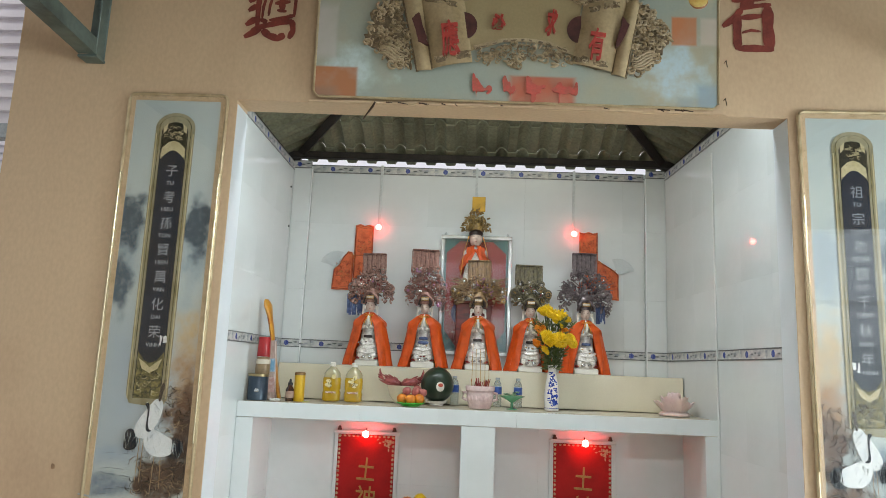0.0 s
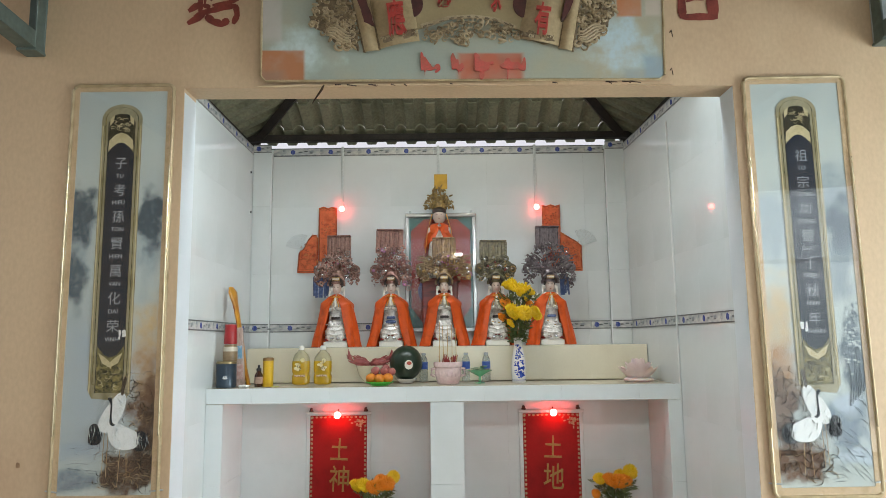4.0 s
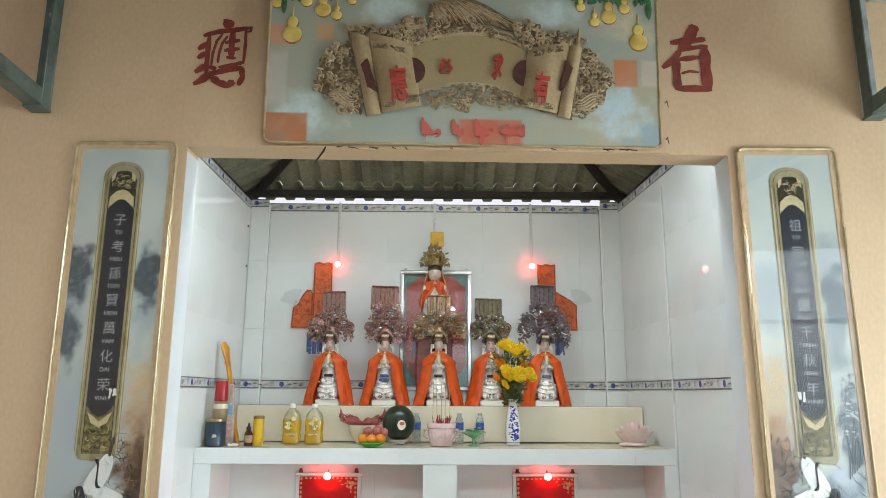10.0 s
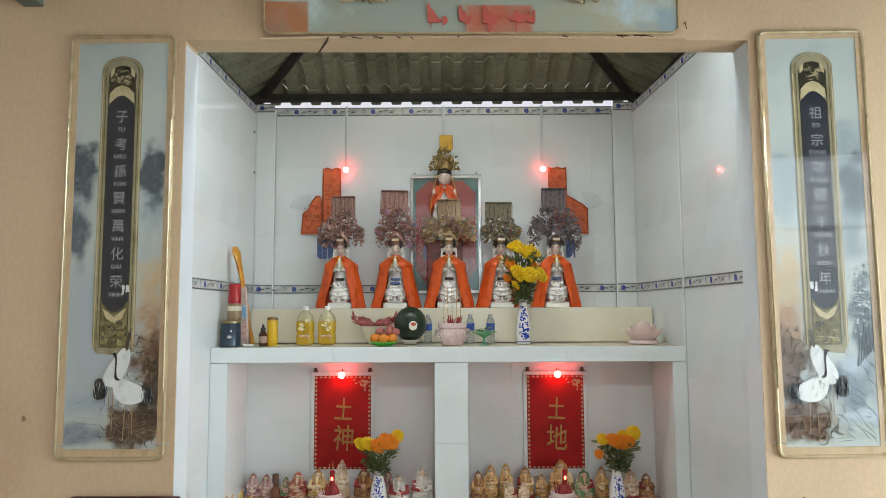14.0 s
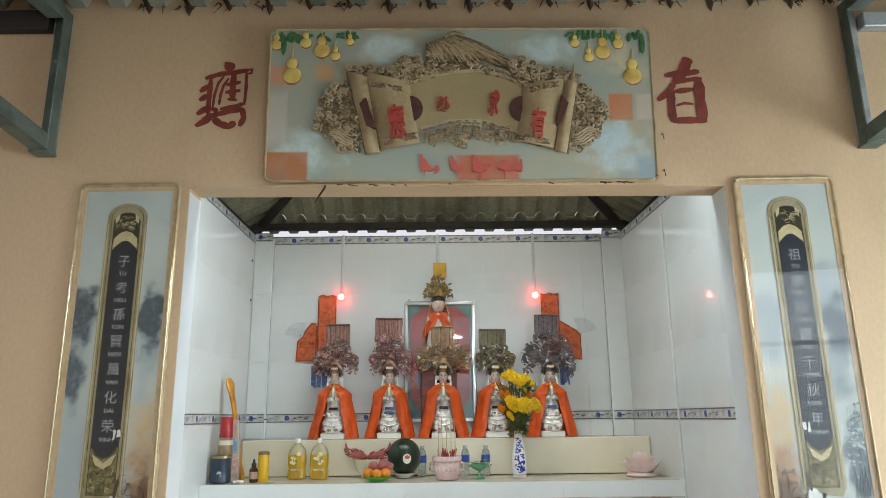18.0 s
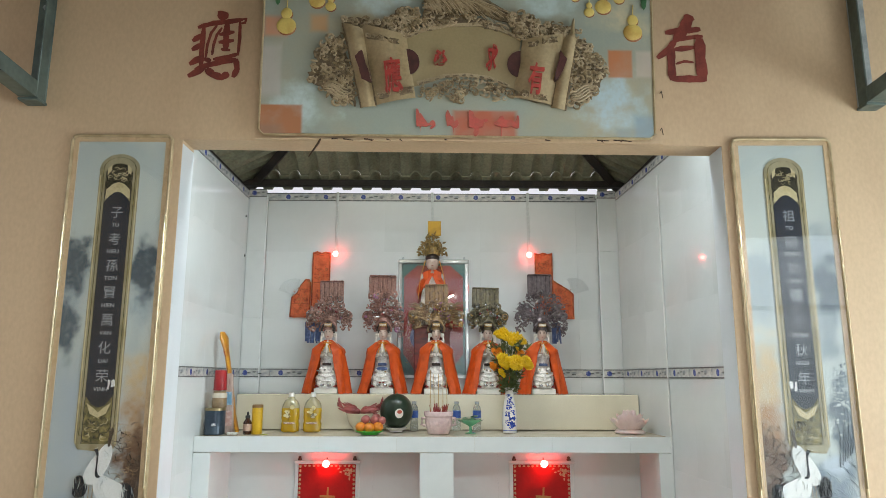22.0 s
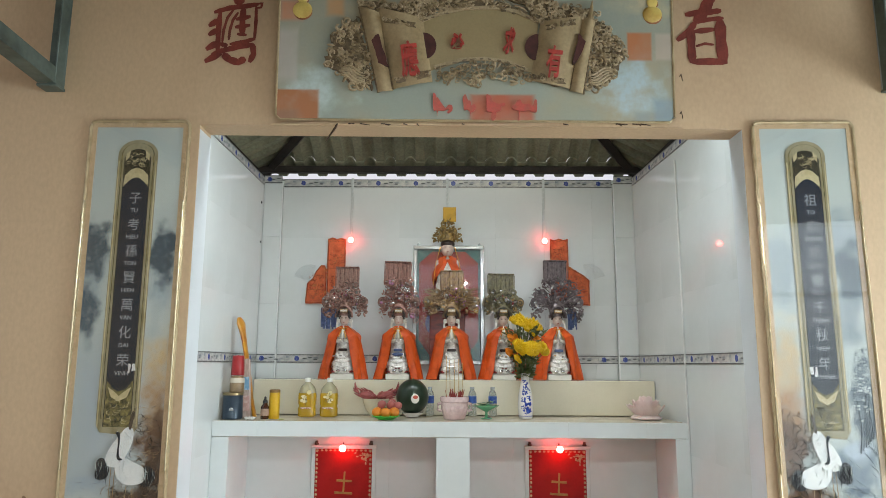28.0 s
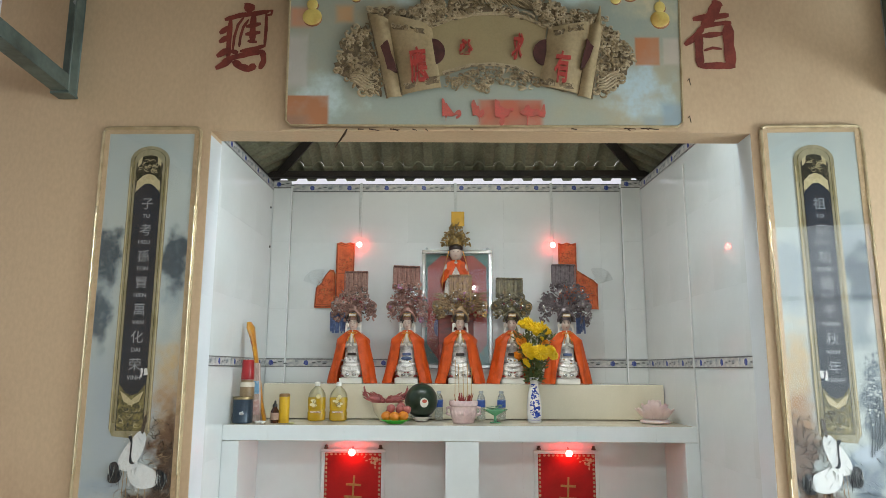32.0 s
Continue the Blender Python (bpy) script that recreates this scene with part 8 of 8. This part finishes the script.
LEFT = [(-1.080, 4.165, 0.076, 0.140, "rose", "standing"), (-1.008, 4.165, 0.078, 0.134, "rose", "standing"), (-0.905, 4.185, 0.056, 0.115, "green", "standing"), (-0.834, 4.165, 0.100, 0.146, "red", "seated"),
        (-0.722, 4.15, 0.108, 0.162, "gold", "seated"), (-0.590, 4.14, 0.084, 0.215, "pale", "standing"), (-0.472, 4.16, 0.106, 0.165, "brown", "seated"), (-0.343, 4.17, 0.080, 0.150, "rose", "standing"),
        (-0.270, 4.02, 0.112, 0.166, "silver", "seated"), (-0.149, 4.015, 0.112, 0.205, "silver", "seated")]
RIGHT = [(0.150, 4.10, 0.080, 0.165, "brown", "standing"), (0.221, 4.17, 0.084, 0.180, "amber", "standing"), (0.305, 4.18, 0.080, 0.186, "amber", "standing"), (0.321, 4.08, 0.068, 0.112, "pale", "seated"),
         (0.410, 4.17, 0.092, 0.170, "gold", "standing"), (0.391, 4.07, 0.060, 0.112, "pale", "seated"), (0.499, 4.17, 0.070, 0.130, "gold", "standing"), (0.604, 4.17, 0.130, 0.205, "amber", "seated"),
         (0.726, 4.15, 0.106, 0.156, "green", "seated"), (0.826, 4.16, 0.076, 0.172, "gold", "standing"), (0.980, 4.16, 0.092, 0.158, "pale", "seated"), (1.066, 4.155, 0.084, 0.134, "brown", "seated")]
WORDS = {"rose": "rosy glazed", "red": "red and cream glazed", "gold": "gold glazed", "pale": "cream glazed", "silver": "silvery white glazed", "brown": "brown glazed", "green": "green and red glazed", "amber": "amber glazed"}
for n, (x, y, w, h, tone, style) in enumerate(LEFT + RIGHT):
    figure(x, y, w, h, tone, n + 3, WORDS[tone] + " " + style + " deity figurine in the lower niche", style)

ca = thing("oil_lamp", "slim brown oil lamp among the figurines", "oil lamp", pose(-0.942, 4.10, ZN))
part("body", Shape().lathe([(0.024, 0), (0.026, 0.006), (0.020, 0.035), (0.026, 0.055), (0.022, 0.072), (0.012, 0.085), (0.013, 0.10)], seg=18), mat("brown_ceramic", rgb("6a3f2a"), 0.25, col2=rgb("4a2a1c"), scale=20), ca)
part("collar", Shape().lathe([(0.016, 0.10), (0.018, 0.104), (0.018, 0.148), (0.015, 0.150), (0, 0.150)], seg=16), mat("brown_collar", rgb("5a4032"), 0.4), ca)


def niche_censer(x, y, seed, label):
    censer(x, y, ZN, 0.062, 0.082, 2, label, 0.17, seed)
    # red electric candle standing in the ash
    t = thing("electric_candle", "red electric candle glowing in the incense burner", "electric candle", pose(x + 0.012, y, ZN + 0.073), group="electric candles")
    part("holder", Shape().lathe([(0.034, 0), (0.036, 0.012), (0.030, 0.03), (0.022, 0.045)], seg=16, wob=lambda a, z: 1 + 0.08 * math.cos(8 * a)), M_STUB, t, "dark red lotus holder")
    part("stem", Shape().lathe([(0.014, 0.045), (0.012, 0.10), (0.014, 0.118), (0.006, 0.124)], seg=14), mat("red_candle", rgb("9c1f20"), 0.2, trans=0.2, coat=0.4), t)
    part("bulb", Shape().ball((0, -0.0135, 0.082), 0.0075, 0.0045, 0.010, seg=10, rings=7), mat("candle_glow", (1.0, 0.2, 0.12, 1), 0.4, emit=4.0), t, "glowing red bulb")


niche_censer(-0.628, 3.975, 5, "small pink marble incense burner in the lower niche")
niche_censer(0.584, 3.985, 6, "small pink marble incense burner in the lower niche")
for x, y, s in ((-0.756, 4.04, 5), (0.450, 4.05, 6)):
    d = thing("porcelain_dish", "white porcelain saucer with leaves in the niche", "dish", pose(x, y, ZN), group="niche saucers")
    part("dish", Shape().lathe([(0.026, 0), (0.028, 0.004), (0.050, 0.014), (0.048, 0.016), (0.026, 0.008), (0, 0.007)], seg=24), M_PORC, d)
    lv, rnd = Shape(), random.Random(s)
    for k in range(6):
        lv.ball((0, 0, 0), 0.022, 0.009, 0.0025, seg=8, rings=4, at=Matrix.Translation((rnd.uniform(-0.02, 0.02), rnd.uniform(-0.015, 0.015), 0.016 + 0.004 * k)) @ pose(0, 0, 0, rnd.uniform(-15, 15), rnd.uniform(-15, 15), rnd.uniform(0, 180)))
    part("offering_leaves", lv, mat("offering_leaf", rgb("4d6b4a"), 0.4, col2=rgb("c9cbbd"), scale=30, mix=0.4), d)

vase(-0.376, 3.985, ZN, 0.195, "blue and white porcelain vase in the lower niche", 1.30)
bouquet(-0.376, 3.985, ZN + 0.183, [(-0.098, -0.02, 0.145, 0.040, "y", 45), (-0.055, -0.04, 0.150, 0.044, "y", 40), (-0.005, -0.05, 0.140, 0.046, "o", 40), (0.022, -0.04, 0.150, 0.042, "o", 35), (0.068, -0.03, 0.158, 0.046, "o", 40), (0.098, 0.0, 0.185, 0.038, "y", 45), (0.03, 0.0, 0.17, 0.036, "o", 20)], 14, "orange and yellow marigolds in a niche vase", 240, 0.085, -0.01, 0.14)
vase(0.876, 4.02, ZN, 0.190, "blue and white porcelain vase in the lower niche", 1.30)
bouquet(0.885, 4.02, ZN + 0.183, [(-0.085, -0.02, 0.16, 0.036, "y", 40), (-0.035, -0.05, 0.155, 0.048, "o", 40), (0.012, -0.05, 0.150, 0.046, "o", 35), (0.052, -0.03, 0.152, 0.040, "o", 40), (0.082, -0.01, 0.192, 0.044, "y", 45), (-0.105, -0.02, 0.085, 0.028, "o", 60), (0.03, 0.0, 0.175, 0.036, "y", 15)], 15, "orange and yellow marigolds in a niche vase", 240, 0.085, -0.01, 0.14)


# ---- plumed plant standing before the niches ----
def plume_pot():
    x, y = -0.985, 3.48
    p = thing("plume_vase", "tall dark floor vase in front of the altar", "vase", pose(x, y, 0))
    part("body", Shape().lathe([(0.10, 0), (0.11, 0.01), (0.13, 0.15), (0.12, 0.28), (0.07, 0.38), (0.075, 0.42), (0.09, 0.44), (0.082, 0.44), (0.06, 0.40)], seg=28), mat("dark_glaze", rgb("3a2a24"), 0.2, col2=rgb("5a4030"), scale=10), p)
    m_pl = mat("yellow_plume", rgb("d8a836"), 0.6, col2=rgb("b98a22"), scale=30, grain=0.1)
    b = thing("plume_flowers", "golden yellow plumed flowers in the floor vase", "flowers", pose(x, y, 0.42))
    rnd = random.Random(9)
    for k in range(46):
        a, q = rnd.uniform(0, 6.28), 0.13 * math.sqrt(rnd.random())
        tip = Vector((q * math.cos(a) * 1.15, q * math.sin(a), 0.355 - 1.1 * q * q / 0.13 + rnd.uniform(-0.03, 0.03)))
        g = Shape()
        base = tip * 0.55
        for t in range(26):
            u = t / 26
            c = base + (tip - base) * u
            d = Vector((rnd.uniform(-1, 1), rnd.uniform(-1, 1), rnd.uniform(0.4, 1.6))).normalized()
            ln = 0.030 * (1.1 - u)
            g.tube([c, c + d * ln * 0.6, c + d * ln + Vector((0, 0, 0.006))], [0.006 * (1.1 - u), 0.004, 0.0008], seg=5)
        part("plume", g, m_pl, b)
        part("stem", Shape().tube([(0, 0, -0.03), tip * 0.3, base], 0.003, seg=5), M_STEM, b)


plume_pot()


# ---- wall tiles, piece by piece ----
TH, TW = 0.44, 0.315


def tile_mesh(w, h, m=None):
    """A flat tile, w along its local x, h along z, 8 mm thick, with eased edges."""
    return Shape().box(-w / 2, w / 2, -0.008, 0.0, -h / 2, h / 2, b=0.0003).mesh("tile", m or M_TILE, smooth=False)


TILE_CACHE = {}
M_REVEAL = mat("satin_white_tile", rgb("d3d9dd"), 0.45, col2=rgb("c9d0d4"), scale=3, grain=0.015)


def lay(parent, u0, u1, z0, z1, to_world, joint=0.0003, m=None):
    """One tile between two heights and two places along its wall; to_world gives the pose at (u, z)."""
    w, h = u1 - u0 - joint, z1 - z0 - joint
    if w < 0.012 or h < 0.012:
        return
    key = (round(w, 3), round(h, 3), bool(m))
    if key not in TILE_CACHE:
        TILE_CACHE[key] = tile_mesh(key[0], key[1], m)
    ob = new("tile", TILE_CACHE[key])
    ob.parent = parent
    ob.matrix_basis = to_world((u0 + u1) / 2, (z0 + z1) / 2)


def lay_wall(parent, u_cuts, z_cuts, to_world):
    for a, c in zip(u_cuts, u_cuts[1:]):
        for z0, z1 in zip(z_cuts, z_cuts[1:]):
            lay(parent, a, c, z0, z1, to_world)


def border_strip(parent, u0, u1, z0, z1, to_world, first=0.0, step=0.25):
    """A narrow band of border tiles: a mottled strip between two grey lines, a blue flower on each."""
    u = u0
    cuts = [u0]
    k = first
    while k < u1:
        if k > u0 + 0.02:
            cuts.append(k)
        k += step
    cuts.append(u1)
    for a, c in zip(cuts, cuts[1:]):
        w, h = c - a - 0.001, z1 - z0
        at = to_world((a + c) / 2, (z0 + z1) / 2)
        bt = part("border_tile", Shape().box(-w / 2, w / 2, -0.010, 0.0, -h / 2, h / 2, b=0.0008), M_BORDER, parent, "", False, at)
        for zz in (-h / 2 + 0.0035, h / 2 - 0.0035):
            part("line", Shape().box(-w / 2, w / 2, -0.0112, -0.0095, zz - 0.0025, zz + 0.0025), M_LINE, bt, "", False)
        if w > 0.1:
            fl = Shape()
            for q in range(6):
                an = q * math.pi / 3 + 0.3
                fl.ball((0.008 * math.cos(an) - w * 0.22, -0.0103, 0.0085 * math.sin(an)), 0.0085, 0.0012, 0.0085, seg=8, rings=4)
            part("flower", fl, M_BLUE, bt, "blue printed flower")
            lf = Shape()
            for q in range(3):
                lf.ball((-w * 0.02 + q * 0.035, -0.0102, 0.006 * math.sin(q * 2.1)), 0.014, 0.001, 0.004, seg=8, rings=4, at=None)
            part("leaf", lf, M_LINE, bt)


def back_pose(u, z):
    return pose(u, YB + 0.008, z)


def left_pose(u, z):
    return pose(XA - 0.008, u, z, 0, 0, 90)


_ask = math.degrees(math.atan(0.0431))


def right_pose(u, z):
    return pose(side_x(u) + 0.008, u, z, 0, 0, -90 + _ask)


b_obj = bpy.data.objects["wall_alcove_back"]
l_obj = bpy.data.objects["wall_alcove_left"]
r_obj = bpy.data.objects["wall_alcove_right"]
CX = [-1.118, -0.975, -0.66, -0.345, -0.03, 0.2885, 0.607, 0.9255, 1.062]
lay_wall(b_obj, CX, [1.601, 1.697], back_pose)
lay_wall(b_obj, CX, [1.752, 2.07, 2.51, 2.853], back_pose)
border_strip(b_obj, CX[0], CX[8], 1.698, 1.751, back_pose, first=-1.06)
border_strip(b_obj, CX[0], CX[8], 2.854, 2.908, back_pose, first=-1.06)
LU = [YR + 0.02, 3.35, 3.66, 3.97, 4.28, 4.59, YB - 0.046]
lay_wall(l_obj, LU, [0.0, 0.36, 0.80, 1.24, 1.697], left_pose)
lay_wall(l_obj, LU, [1.752, 2.07, 2.51, 2.853], left_pose)
border_strip(l_obj, LU[0], LU[6], 1.698, 1.751, left_pose, first=3.2)
border_strip(l_obj, LU[0], LU[6], 2.854, 2.908, left_pose, first=3.2)
RU = [YR + 0.004, 3.29, 3.585, YS - 0.0, 4.19, 4.5, YB - 0.046]
lay_wall(r_obj, RU, [0.0, 0.36, 0.80, 1.24, 1.697], right_pose)
lay_wall(r_obj, RU, [1.752, 2.07, 2.51, 2.853], right_pose)
border_strip(r_obj, RU[0], RU[6], 1.698, 1.751, right_pose, first=3.12)
border_strip(r_obj, RU[0], RU[6], 2.854, 2.908, right_pose, first=3.12)

# Corner pilasters of the back wall.
for nm, x0, x1 in (("pilaster_left", XA, -1.119), ("pilaster_right", 1.063, side_x(YB - 0.05))):
    pl = thing(nm, "white tiled corner pilaster of the altar alcove", "pilaster", kind="structure")
    part("core", Shape().box(x0 + 0.001, x1 - 0.0005, YB - 0.038, YB, ZT, 2.872), M_TILE, pl)
    for z0, z1 in ((1.601, 1.697), (1.752, 2.07), (2.0704, 2.51), (2.5104, 2.868)):
        part("tile", Shape().box(x0 + 0.001, x1, YB - 0.045, YB - 0.038, z0, z1, b=0.0012), M_TILE, pl, "", False)
    xt = x1 if nm.endswith("left") else x0
    part("edge_trim", Shape().tube([(xt, YB - 0.042, ZT + 0.002), (xt, YB - 0.042, 2.866)], 0.0055, seg=12), M_TRIM, pl, "glossy white plastic edge trim")
    border_strip(pl, x0 + 0.001, x1 - 0.001, 1.698, 1.751, lambda u, z: pose(u, YB - 0.038, z), first=-9)
    border_strip(pl, x0 + 0.001, x1 - 0.001, 2.868, 2.922, lambda u, z: pose(u, YB - 0.038, z), first=-9)

# Tiles that line the opening through the altar wall.
f_obj = bpy.data.objects["wall_front"]
for z0, z1 in ((0.0, 0.32), (0.32, 0.72), (0.72, 1.165), (1.165, 1.575), (1.575, 1.98), (1.98, 2.33), (2.33, ZL - 0.001)):
    lay(f_obj, YF + 0.004, YR, z0, z1, lambda u, z: pose(XL - 0.006, u, z, 0, 0, 90), m=M_REVEAL)
for z0, z1 in ((0.0, 0.45), (0.45, 0.85), (0.85, 1.26), (1.26, 1.82), (1.82, 2.22), (2.22, ZL - 0.001)):
    lay(f_obj, YF + 0.004, YR, z0, z1, lambda u, z: pose(XR + 0.006, u, z, 0, 0, -90), m=M_REVEAL)
trim_r = Shape().tube([(side_x(YS) - 0.006, YS, 1.31), (side_x(YS) - 0.006, YS, 2.80)], 0.005, seg=6)
structure("corner_trim", trim_r, M_WHITEP, "thin white tile trim on the alcove wall", smooth=True)
for y, z in ((4.591, 2.724), (4.608, 2.467)):
    solid("wall_screw", Shape().lathe([(0.008, 0), (0.007, 0.004), (0.003, 0.006)], seg=10, at=pose(XA + 0.001, y, z, 0, 90, 0)), M_BLACK, "dark screw head in the alcove tiles", "screw", group="wall screws")
